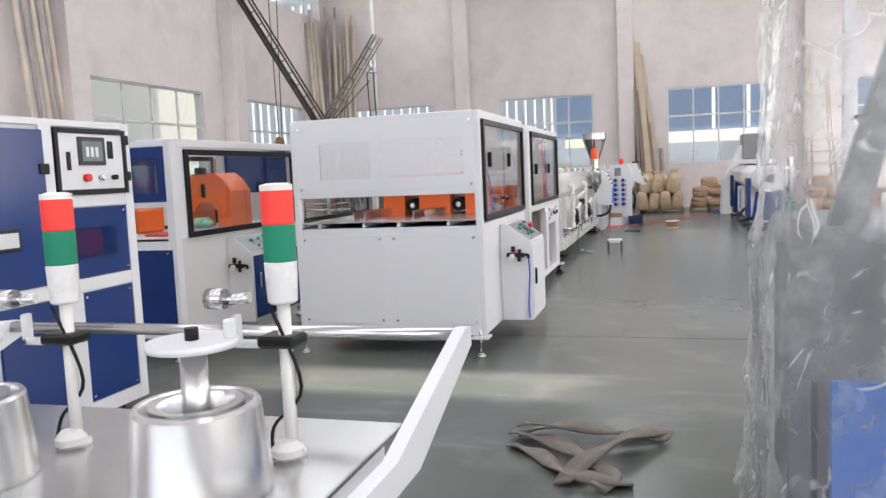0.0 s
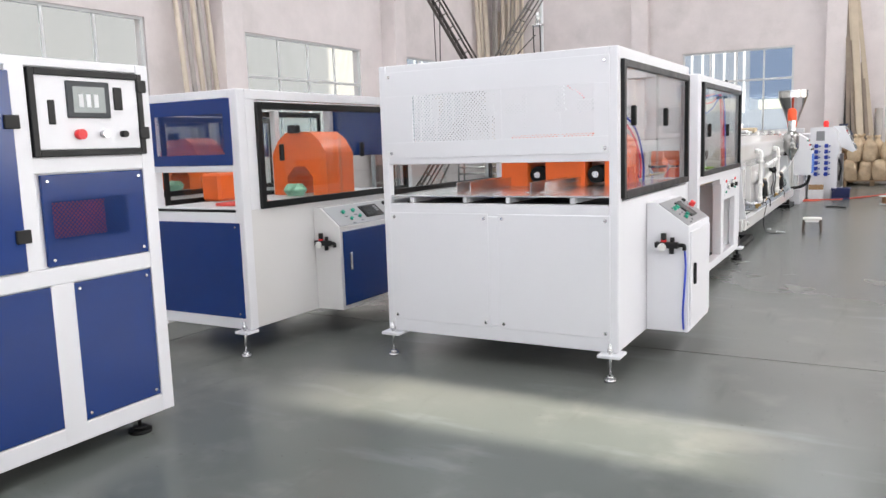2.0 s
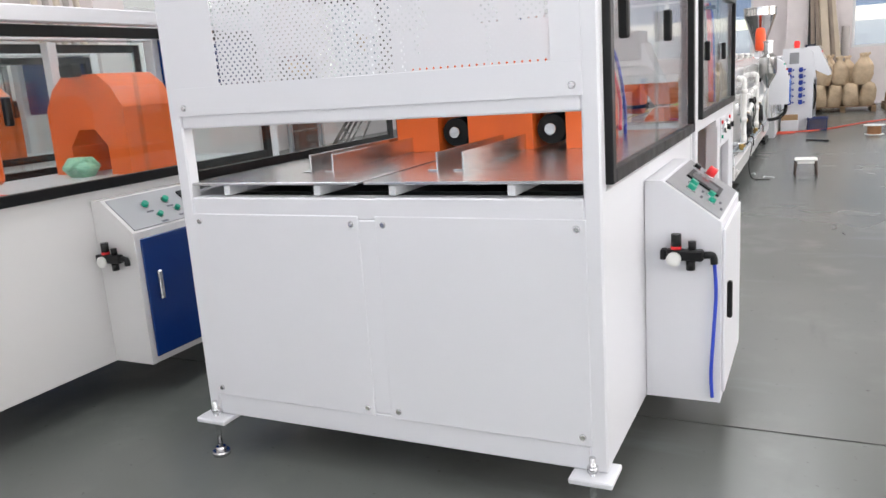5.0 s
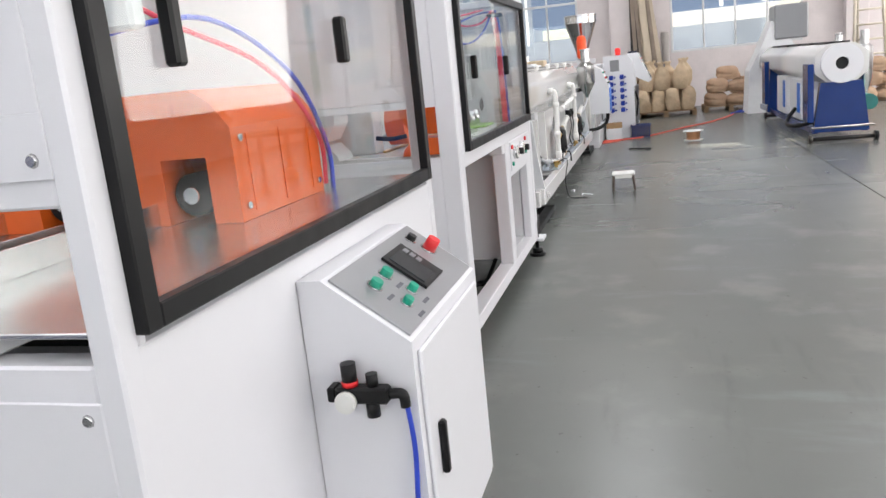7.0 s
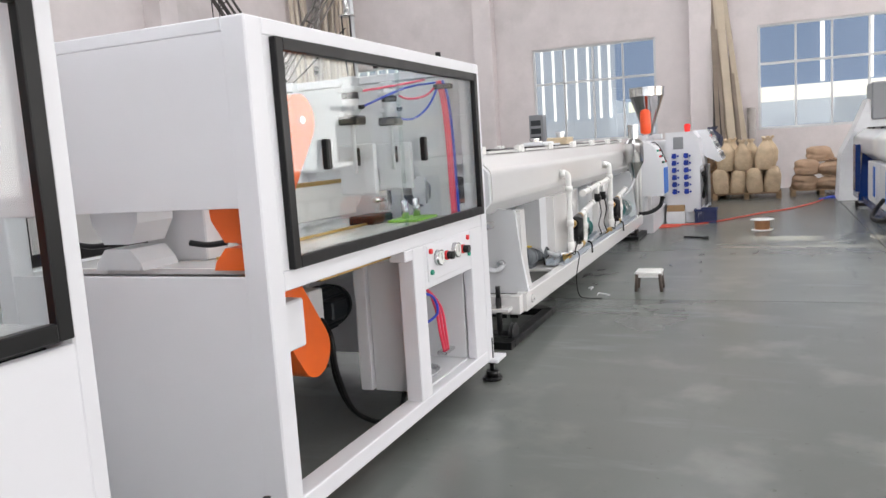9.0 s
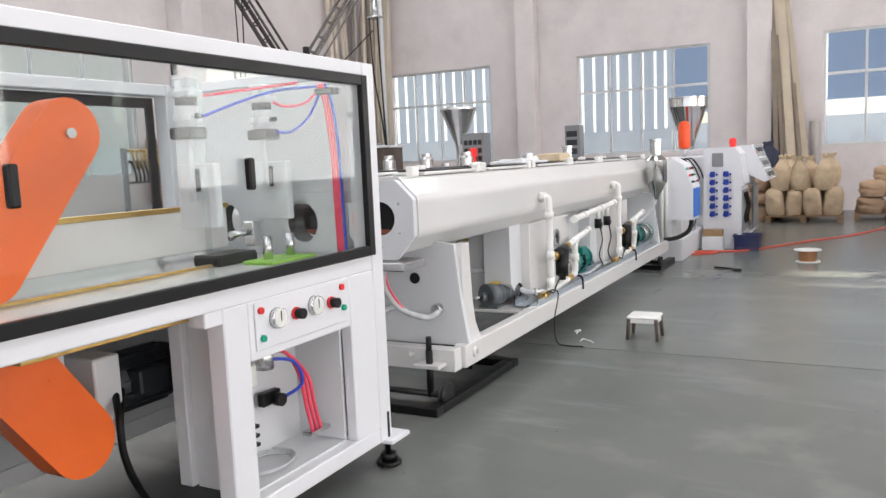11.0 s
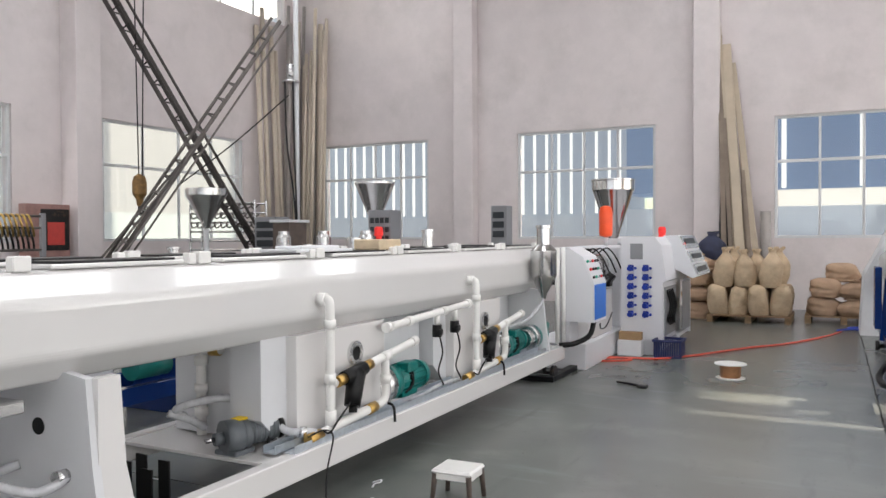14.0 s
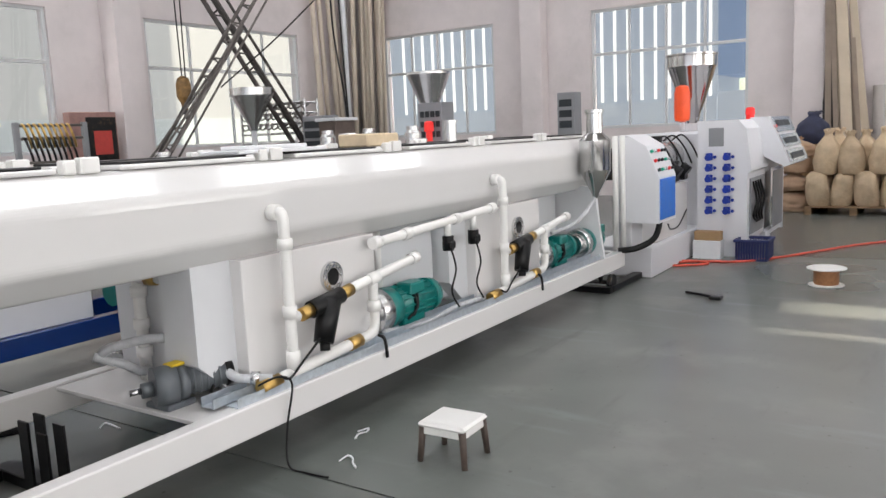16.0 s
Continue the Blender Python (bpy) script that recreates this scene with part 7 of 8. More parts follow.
# planks leaning in the corner of the pilaster
pk = thing("timber_planks", (0.8, 20.7, 0), "long pale timber planks leaning on the wall", "planks")
PALE_BOARD = mat("pale_board", (0.50, 0.42, 0.32), 0.65, var=0.10, scale=2.5)
GREY_BOARD = mat("weathered_board", (0.25, 0.20, 0.16), 0.8, var=0.2, scale=3)
for i, (xb, xt, yb, zt, m, w) in enumerate(((0.45, 0.24, 20.55, 5.7, GREY_BOARD, 0.05), (0.62, 0.27, 20.45, 5.4, GREY_BOARD, 0.04), (0.82, 0.38, 20.38, 5.5, PALE_BOARD, 0.085), (1.02, 0.56, 20.32, 4.7, GREY_BOARD, 0.035), (1.16, 0.50, 20.42, 5.1, PALE_BOARD, 0.06), (0.70, 0.24, 20.6, 5.9, PALE_BOARD, 0.03), (0.36, 0.28, 20.75, 3.0, IRON, 0.05), (0.52, 0.34, 20.7, 2.9, IRON, 0.05), (0.90, 0.70, 20.6, 3.3, GREY_BOARD, 0.06))):
    b_, t_ = Vector((xb, yb, 0)), Vector((xt, 21.26, zt))
    bm = B()
    q = [bm.verts.new(b_ + Vector(o)) for o in ((-w, -0.02, 0), (w, -0.02, 0), (w, 0.02, 0), (-w, 0.02, 0))]
    p = [bm.verts.new(t_ + Vector(o)) for o in ((-w, -0.02, 0), (w, -0.02, 0), (w, 0.02, 0), (-w, 0.02, 0))]
    for a in range(4):
        bm.faces.new((q[a], q[(a + 1) % 4], p[(a + 1) % 4], p[a]))
    bm.faces.new(q[::-1])
    bm.faces.new(p)
    part("plank", bm, m, pk)
solo("grey_pipe_offcut", cy(B(), (1.15, 21.15, 0), (1.15, 21.15, 2.0), 0.10, 18), TUBEGREY, "short grey plastic pipe standing on end", "pipe")
dj = solo("dark_bag", sack_mesh(0.5, 0.45, 0.5, 77, True), mat("dark_blue_cloth", (0.03, 0.035, 0.07), 0.8, var=0.3, scale=8), "dark blue cloth bundle on the sacks", "bundle")
dj.location = (0.30, 19.6, 1.05)
boxp("crate", thing("crate", (0.3, 19.7, 0), "brown crate behind the sacks", "crate"), CARD, 0.05, 0.6, 19.45, 19.95, 0, 1.05, 0.01)

# plastic pipes standing in the corner
pr = thing("standing_pipes", (-10.3, 20.9, 0), "bundle of long cream and grey plastic pipes standing in the corner", "pipes")
for i in range(15):
    u = -10.55 + (i % 8) * 0.13 + random.uniform(-0.03, 0.03)
    v = 20.35 + (i // 8) * 0.45 + random.uniform(-0.1, 0.1) + (0.25 if i % 8 > 3 else 0)
    part("pipe", cy(B(), (u, v, 0), (u + random.uniform(-0.12, 0.1), min(21.25, v + 0.25), random.uniform(5.6, 7.8)), random.choice((0.045, 0.06, 0.075)), 12), random.choice((TUBEWALL, TUBEWALL, TUBEGREY)), pr)
for v, h_ in ((19.55, 6.9), (19.78, 7.4), (20.12, 7.0), (20.3, 6.4)):
    part("pipe", cy(B(), (-10.35, v - 0.1, 0), (-10.72, v + 0.05, h_), 0.06, 12), TUBEWALL, pr)
pr2 = thing("standing_pipes", (-10.1, 7.0, 0), "long cream pipes leaning on the side wall", "pipes")
for i in range(5):
    part("pipe", cy(B(), (-10.1 + i * 0.02, 6.55 + i * 0.17, 0), (-10.72, 6.62 + i * 0.20, 6.4 + 0.3 * (i % 3)), 0.05, 12), (TUBEWALL, TUBEGREY)[i % 2], pr2)


# ---------------------------------------------------------------- lattice masts crossed in the background
def lattice(parent, p0, p1, w, r, material):
    p0, p1 = Vector(p0), Vector(p1)
    d = (p1 - p0).normalized()
    s = Vector((0, -1, 0))
    u = d.cross(s).normalized() * w / 2
    v = s * w / 2
    for k_, o in enumerate((u + v, -u + v, -u - v, u - v)):
        part("chord", cy(B(), p0 + o, p1 + o, r if k_ in (1, 2) else r * 0.62, 8), material, parent)
    n = int((p1 - p0).length / (w * 1.5))
    a = p0 + d * 0.1
    first = [part("rung", cy(B(), a + u + v, a - u + v, 0.016, 6), material, parent), part("rung", cy(B(), a - u + v, a - u - v, 0.016, 6), material, parent)]
    for i in range(1, n):
        for o in first:
            share(o, parent, d * (i * w * 1.5))


lm = thing("lattice_mast", (-9.0, 15.5, 0), "pair of crossed steel lattice masts with a hoist", "hoist")
DARKMAST = mat("dark_mast_steel", (0.06, 0.052, 0.048), 0.6, 0.3, var=0.3, scale=12)
lattice(lm, (-6.914, 16.217, 0.0), (-10.218, 14.305, 6.858), 0.26, 0.045, DARKMAST)
lattice(lm, (-9.299, 13.055, 0.0), (-6.447, 15.2, 5.384), 0.22, 0.03, LATTICE)
for foot in ((-9.128, 12.336, 0.0), (-8.802, 12.337, 0.0), (-8.389, 12.338, 0.0)):
    part("stay_rod", cy(B(), foot, (-7.674, 14.6, 3.381), 0.022, 6), LATTICE, lm)
for u in (-9.577, -9.222):
    part("hoist_rope", cy(B(), (-9.42 + (u + 9.4) * 0.25, 14.7, 2.6), (u, 14.7, 8.98), 0.013, 6), IRON, lm)
hk = part("hook_block", lathe(B(), (-9.45, 14.7, 2.12), [(0.02, 0.0), (0.05, 0.02), (0.07, 0.14), (0.13, 0.24), (0.135, 0.46), (0.10, 0.58), (0.03, 0.62)], "z", 16), mat("yellow_hoist", (0.27, 0.15, 0.045), 0.6, var=0.5, scale=14), lm, "worn yellow hook block")
part("hook", tube(B(), [(-9.45, 14.7, 2.14), (-9.45, 14.7, 2.02), (-9.38, 14.7, 1.95), (-9.33, 14.7, 2.04)], 0.03, 8), IRON, hk)
part("slack_rope", tube(B(), [(-8.681, 14.9, 2.492), (-7.986, 15.7, 3.356), (-7.29, 16.5, 4.34)], 0.016, 6), IRON, lm)
pm = thing("steel_post", (-7.22, 16.5, 0), "slim steel post with hanging ropes", "post")
part("shaft", cy(B(), (-7.10, 16.5, 0), (-7.10, 16.5, 7.2), 0.05, 12), GREYW, pm)
part("collar", cy(B(), (-7.18, 16.42, 4.60), (-7.18, 16.42, 4.92), 0.075, 14), BRUSHED, pm)
part("flange", cy(B(), (-7.18, 16.42, 4.56), (-7.18, 16.42, 4.60), 0.17, 14), BRUSHED, pm)
for dx in (-0.12, 0.08):
    part("rope", tube(B(), [(-7.2 + dx, 16.42, 4.57), (-7.16 + dx * 0.9, 16.4, 3.4), (-7.08 + dx * 0.3, 16.4, 2.4), (-7.02, 16.4, 1.4)], 0.018, 6), IRON, pm)


# ---------------------------------------------------------------- second line in the background
def far_machine():
    ob = thing("extruder", (-5.3, 16.0, 0), "white extruder of the next line with a steel hopper", "machine")
    boxp("body", ob, WHITE, -6.0, -4.9, 14.6, 18.0, 0.0, 1.25, 0.02)
    hp = part("hopper", lathe(B(), (-5.42, 16.7, 0), [(0.06, 1.25), (0.08, 1.75), (0.09, 1.82), (0.37, 2.50), (0.385, 2.52), (0.385, 2.56), (0.35, 2.56)], "z", 28), BRUSHED, ob, "conical stainless hopper")
    c = boxp("control_unit", ob, PANELGREY, -4.60, -4.16, 15.15, 15.5, 1.25, 1.97, 0.01, "grey control unit")
    for i in range(3):
        for j in range(4):
            part("display", bx(B(), -4.55 + j * 0.095, -4.48 + j * 0.095, 15.135, 15.15, 1.45 + i * 0.15, 1.54 + i * 0.15, 0.003), MOTOR, c)
    part("warning_lamp", lathe(B(), (-4.3, 15.0, 1.25), [(0.05, 0), (0.05, 0.28), (0.075, 0.29), (0.07, 0.42), (0.04, 0.44)], "z", 14), LAMPRED, ob, "red warning lamp")
    boxp("side_unit", ob, WHITE, -4.9, -3.9, 14.4, 15.4, 0.0, 1.26, 0.01)
    boxp("open_cabinet", ob, mat("brown_open_cabinet", (0.12, 0.09, 0.075), 0.7, var=0.3, scale=7), -6.42, -6.05, 14.9, 15.4, 0.0, 1.78, 0.01, "open brown cabinet")
    boxp("cabinet_shelf", ob, GREYW, -6.46, -6.02, 14.86, 15.44, 1.78, 1.83, 0.006)
    for i, u in enumerate((-6.0, -5.2, -4.4)):
        part("canister", lathe(B(), (u + 0.3, 14.3, 0.0), [(0.12, 0), (0.12, 1.52), (0.09, 1.56), (0.09, 1.62), (0.05, 1.62)], "z", 18), BRUSHED, ob, "stainless canister")
    return ob


far_machine()
fu = thing("control_unit", (-3.3, 17.8, 0), "grey control unit on a tall stand", "control unit")
boxp("stand", fu, GREYW, -3.38, -3.22, 17.75, 17.95, 0, 1.35, 0.006)
boxp("cabinet", fu, PANELGREY, -3.45, -3.13, 17.7, 18.0, 1.35, 2.10, 0.01)
for i in range(3):
    boxp("display", fu, MOTOR, -3.41, -3.18, 17.69, 17.70, 1.50 + i * 0.18, 1.62 + i * 0.18, 0.002)
fm = thing("vacuum_calibration_tank", (-2.95, 10.5, 0), "white vacuum tank of the next line on a blue frame", "machine")
part("tank_barrel", prism(B(), octagon(-2.9, 1.0, 0.26, 0.25), "y", 6.6, 13.4, True), CREAM, fm)
for yy in (7.2, 9.2, 11.2, 12.8):
    part("canister", lathe(B(), (-2.9, yy, 1.22), [(0.05, 0), (0.05, 0.20), (0.06, 0.205), (0.06, 0.225), (0.03, 0.225)], "z", 16), BRUSHED, fm)
boxp("base_rail", fm, BLUE, -2.66, -2.56, 5.6, 13.6, 0.20, 0.34, 0.006, "blue base rail")
boxp("base_rail", fm, BLUE, -3.3, -3.2, 5.6, 13.6, 0.20, 0.34, 0.006, "blue base rail")
for yy in (5.7, 9.0, 13.3):
    boxp("leg_plate", fm, BLUE, -3.3, -2.56, yy, yy + 0.08, 0.0, 0.80 if yy > 6 else 0.34, 0.006, "blue leg plate")
for yy in (7.5, 9.8, 11.6):
    boxp("water_box", fm, WHITE, -3.2, -2.62, yy, yy + 0.8, 0.34, 0.82, 0.006)
    part("motor", cy(B(), (-2.55, yy + 0.9, 0.5), (-2.55, yy + 1.25, 0.5), 0.10, 16), GREEN, fm, "green pump motor")
for yy in (6.4, 7.0):
    part("cable_coil", lathe(B(), (-2.7, yy, 0.34), [(0.14, 0), (0.22, 0.01), (0.24, 0.05), (0.22, 0.09), (0.14, 0.1)], "z", 24), BRASS if yy < 6.8 else TUBEGREY, fm, "coil of cable on the frame")
    part("motor", cy(B(), (-2.75, yy + 0.1, 0.52), (-2.45, yy + 0.1, 0.52), 0.07, 14), MOTOR, fm)
for i in range(3):
    solo("floor_cable", tube(B(), [(-2.6, 5.9 + i * 0.3, 0.02), (-2.2, 6.2 + i * 0.2, 0.02), (-1.9, 6.6, 0.02), (-2.1, 7.0, 0.02), (-2.4, 6.8 - i * 0.2, 0.02), (-2.2, 6.4, 0.03), (-1.8, 6.9 + i * 0.2, 0.02)], 0.02, 8), RUBBER, "loose black cable on the floor", "cable", "loose floor cables")

# pipe rack frames and small hopper by the side wall


def rack(x0, x1, y0, y1, z1, label):
    ob = thing("steel_rack", ((x0 + x1) / 2, (y0 + y1) / 2, 0), label, "rack")
    for u in (x0, x1):
        for v in (y0, y1):
            part("post", cy(B(), (u, v, 0), (u * 0.98 + (x0 + x1) * 0.01, v, z1), 0.025, 8), BRUSHED, ob)
    z = 0.5
    while z <= z1:
        for v in (y0, y1):
            part("bar", cy(B(), (x0, v, z), (x1, v, z), 0.02, 8), BRUSHED, ob)
        z += 0.19
    n = int((x1 - x0) / 0.16)
    u, zz = x0 + 0.5 * (x1 - x0) / n, z1 - 0.05
    hook = part("hook", tube(B(), [(u, y0, zz), (u + 0.03, y0 - 0.07, zz - 0.03), (u + 0.05, y0 - 0.03, zz - 0.12), (u + 0.08, y0 + 0.1, zz - 0.05)], 0.016, 6, 3), LATTICE if x0 < -9.2 else BRUSHED, ob)
    for i in range(n):
        for j in range(3):
            if i or j:
                share(hook, ob, (i * (x1 - x0) / n, 0, -0.19 * j))
    return ob


rack(-9.72, -7.95, 16.25, 16.6, 2.27, "bright steel rack with rows of hooks")
def rack_side(x_, y0, y1, z1, label):
    """The same kind of rack, standing along the side wall."""
    ob = thing("steel_rack", (x_, (y0 + y1) / 2, 0), label, "rack")
    for v in (y0, y1):
        boxp("post", ob, PANELGREY, x_ - 0.04, x_ + 0.04, v - 0.04, v + 0.04, 0, z1, 0.006)
    for z in (z1 - 0.05, z1 - 0.25, z1 - 0.62, 0.5):
        part("bar", cy(B(), (x_, y0, z), (x_, y1, z), 0.022, 8), LATTICE, ob)
    n = 9
    for j in range(2):
        z = z1 - 0.03 - 0.2 * j
        hook = part("hook", tube(B(), [(x_, y0 + 0.1, z), (x_ + 0.1, y0 + 0.08, z - 0.04), (x_ + 0.12, y0 + 0.13, z - 0.24), (x_ + 0.04, y0 + 0.2, z - 0.36)], 0.02, 6, 4), IRON if j else BRASS, ob, "bent rod hanging on the rack")
        for i in range(1, n):
            share(hook, ob, (0, i * (y1 - y0 - 0.3) / n, 0))
    return ob


sh = thing("small_hopper", (-8.25, 15.2, 0), "steel hopper on a narrow stand", "hopper")
part("stand", cy(B(), (-8.25, 15.2, 0), (-8.25, 15.2, 1.75), 0.05, 12), GREYW, sh)
part("cone", lathe(B(), (-8.25, 15.2, 0), [(0.07, 1.70), (0.09, 1.80), (0.38, 2.30), (0.39, 2.32), (0.39, 2.45), (0.34, 2.45)], "z", 24), BRUSHED, sh)
gu = thing("control_unit", (-7.0, 15.6, 0), "grey control unit on a stand", "control unit")
boxp("body", gu, PANELGREY, -7.25, -6.75, 15.4, 15.8, 0, 1.9, 0.01)
for i in range(3):
    boxp("display", gu, MOTOR, -7.2, -6.8, 15.39, 15.40, 1.35 + i * 0.17, 1.47 + i * 0.17, 0.002)
rack_side(-9.62, 11.66, 12.78, 1.95, "steel rack hung with coiled rods")
fb = thing("fire_cabinet", (-10.25, 13.35, 0), "dark framed fire cabinet with a red notice", "cabinet")
boxp("frame", fb, mat("pink_brown_frame", (0.30, 0.17, 0.15), 0.6, var=0.2, scale=8), -10.62, -10.42, 13.03, 13.93, 0.9, 2.15, 0.01)
boxp("notice", fb, PINKISH, -10.41, -10.403, 13.45, 13.8, 1.4, 1.82, 0.002, "red notice")
boxp("panel", fb, IRON, -10.42, -10.41, 13.32, 13.90, 1.3, 2.06, 0.002)
boxp("stand", fb, mat("brown_stand", (0.12, 0.08, 0.07), 0.6, var=0.2, scale=8), -10.6, -10.44, 13.1, 13.9, 0, 0.9, 0.01)


# ---------------------------------------------------------------- line on the other side of the aisle
def right_line():
    ob = thing("vacuum_calibration_tank", (3.35, 14.0, 0), "white vacuum tank with dark blue legs and a wheeled frame", "machine")
    cx, cz = 3.33, 1.08
    part("end_flange", plate_with_hole(B(), "y", 11.2, 11.25, lambda a: 0.27, (cx, cz), 0.085, 36), WHITE, ob, "round white end flange")
    # black plug in the flange hole gives its dark inside
    part("opening", cy(B(), (cx, 11.24, cz), (cx, 11.5, cz), 0.086, 20), BLACK, ob)
    part("tank_barrel", prism(B(), octagon(cx, cz, 0.34, 0.27), "y", 11.25, 17.2, True), CREAM, ob)
    part("end_leg", prism(B(), [(cx - 0.36, 0.14), (cx + 0.36, 0.14), (cx + 0.27, 0.83), (cx - 0.27, 0.83)], "y", 11.22, 11.34), BLUE, ob, "dark blue tapered leg")
    part("end_leg", prism(B(), [(cx - 0.4, 0.14), (cx + 0.4, 0.14), (cx + 0.34, 0.95), (cx - 0.34, 0.95)], "y", 15.6, 15.75), BLUE, ob, "dark blue tapered leg")
    for yy in (11.28, 15.67):
        part("leg_plate", bx(B(), cx - 0.46, cx - 0.38, yy - 0.2, yy + 0.2, 0.3, 1.1, 0.01), BLUE, ob)
    boxp("base_rail", ob, BLUE, cx - 0.36, cx - 0.28, 11.3, 17.0, 0.12, 0.22, 0.006)
    boxp("base_rail", ob, BLUE, cx + 0.28, cx + 0.36, 11.3, 17.0, 0.12, 0.22, 0.006)
    for yy in (11.12, 15.7):
        part("axle", cy(B(), (cx - 0.42, yy, 0.06), (cx + 0.42, yy, 0.06), 0.03, 10), IRON, ob)
        part("cross_bar", cy(B(), (cx - 0.40, yy, 0.22), (cx + 0.40, yy, 0.22), 0.018, 10), STEEL, ob)
        for u in (-0.42, 0.42):
            part("wheel", cy(B(), (cx + u - 0.025, yy, 0.065), (cx + u + 0.025, yy, 0.065), 0.065, 16), IRON, ob)
    for yy in (12.2, 13.6):
        boxp("water_box", ob, WHITE, cx - 0.36, cx + 0.3, yy, yy + 1.0, 0.24, 0.86, 0.01)
        part("door", bx(B(), cx - 0.372, cx - 0.36, yy + 0.1, yy + 0.3, 0.35, 0.8, 0.004), SKYBLUE, ob)
    part("hose", tube(B(), [(cx - 0.3, 11.5, 0.28), (cx - 0.5, 11.8, 0.2), (cx - 0.55, 12.3, 0.22), (cx - 0.38, 12.6, 0.4)], 0.03, 8), RUBBER, ob)
    for i in range(5):
        part("lid", bx(B(), cx - 0.16, cx + 0.16, 11.5 + i * 1.1, 12.3 + i * 1.1, 1.345, 1.375, 0.005), BLACK, ob)
    part("vacuum_port", lathe(B(), (cx + 0.02, 11.55, 1.34), [(0.05, 0), (0.05, 0.12), (0.06, 0.13), (0.03, 0.15)], "z", 14), BRUSHED, ob)
    part("pump", cy(B(), (cx + 0.42, 11.5, 0.5), (cx + 0.42, 11.9, 0.5), 0.11, 16), GREEN, ob, "green pump")
    part("separator", lathe(B(), (cx + 0.5, 12.2, 0), [(0.03, 0.5), (0.12, 0.8), (0.12, 1.25), (0.06, 1.3), (0.06, 1.5), (0.03, 1.5)], "z", 18), BRUSHED, ob)
    return ob


right_line()
# film-covered heap on the far end of that line
fh = thing("film_covered_unit", (3.2, 17.8, 0), "machine unit draped in white plastic film", "machine")
part("drape", prism(B(), [(2.75, 0.0), (3.9, 0.0), (3.8, 1.2), (3.45, 1.75), (3.25, 1.9), (3.0, 1.3), (2.8, 0.9)], "y", 17.3, 18.2), PAPER, fh)
boxp("body", fh, PANELGREY, 3.3, 3.95, 17.25, 18.1, 1.5, 2.2, 0.03)

# sacks, ladder, and orange crate by the far right
for k_, (u, v, z) in enumerate(((5.2, 18.2, 0), (5.75, 18.3, 0), (5.3, 18.8, 0), (5.8, 18.9, 0), (5.4, 18.5, 0.33), (5.85, 18.6, 0.33), (5.5, 18.6, 0.62), (6.3, 18.5, 0), (6.3, 18.6, 0.33))):
    sack(4 + k_ % 2, u, v, z, random.uniform(-40, 40), "brown woven sack in a heap by the wall")
ld = thing("step_ladder", (5.6, 19.4, 0), "tall pale step ladder standing open", "ladder")
PALE = mat("pale_aluminium", (0.62, 0.56, 0.46), 0.45, 0.3, var=0.1, scale=8)
for s_ in (-1, 1):
    part("rail", cy(B(), (5.55 + s_ * 0.36, 19.0, 0), (5.55 + s_ * 0.2, 19.6, 4.6), 0.035, 8), PALE, ld)
    part("brace", cy(B(), (5.95 + s_ * 0.36, 20.4, 0), (5.6 + s_ * 0.2, 19.7, 4.6), 0.03, 8), PALE, ld)
for i in range(13):
    t_ = (i + 1) / 14
    w_ = 0.36 - 0.16 * t_
    part("rung", cy(B(), (5.55 - w_, 19.0 + 0.6 * t_, 4.6 * t_), (5.55 + w_, 19.0 + 0.6 * t_, 4.6 * t_), 0.022, 8), PALE, ld)
oc = thing("orange_drum", (5.3, 13.4, 0), "orange plastic drum lying on a wooden pallet", "drum")
part("drum", lathe(B(), (5.0, 13.5, 0.42), [(0.22, 0), (0.27, 0.02), (0.28, 0.2), (0.27, 0.22), (0.28, 0.24), (0.28, 0.55), (0.27, 0.7), (0.2, 0.72)], "x", 24), ORANGE, oc)
boxp("pallet", oc, WOOD, 4.9, 5.85, 13.1, 13.9, 0.0, 0.14, 0.006)
rp = thing("white_column", (5.4, 14.6, 0), "white painted steel column with a wall arm", "column")
boxp("shaft", rp, WHITE, 5.28, 5.52, 14.4, 14.64, 0, 8.99, 0.01)
part("arm", cy(B(), (5.5, 14.4, 2.35), (6.3, 14.2, 2.42), 0.05, 10), IRON, rp, "dark arm")
boxp("screen", rp, mat("beige_board", (0.42, 0.38, 0.27), 0.7, var=0.1, scale=6), 5.6, 6.4, 14.5, 14.54, 1.35, 2.2, 0.005, "beige board")
ib = thing("iron_bench", (5.9, 12.0, 0), "rusty iron bench frame", "bench")
RUST = mat("rusty_iron", (0.13, 0.065, 0.04), 0.75, var=0.35, scale=9)
for u, v in ((5.35, 11.6), (6.3, 11.6), (5.35, 12.4), (6.3, 12.4)):
    boxp("leg", ib, RUST, u, u + 0.08, v, v + 0.08, 0, 0.72, 0.004)
boxp("top", ib, RUST, 5.3, 6.4, 11.55, 12.5, 0.72, 0.78, 0.005)
boxp("block", ib, TUBEGREY, 5.2, 5.45, 11.35, 11.54, 0, 0.16, 0.01)


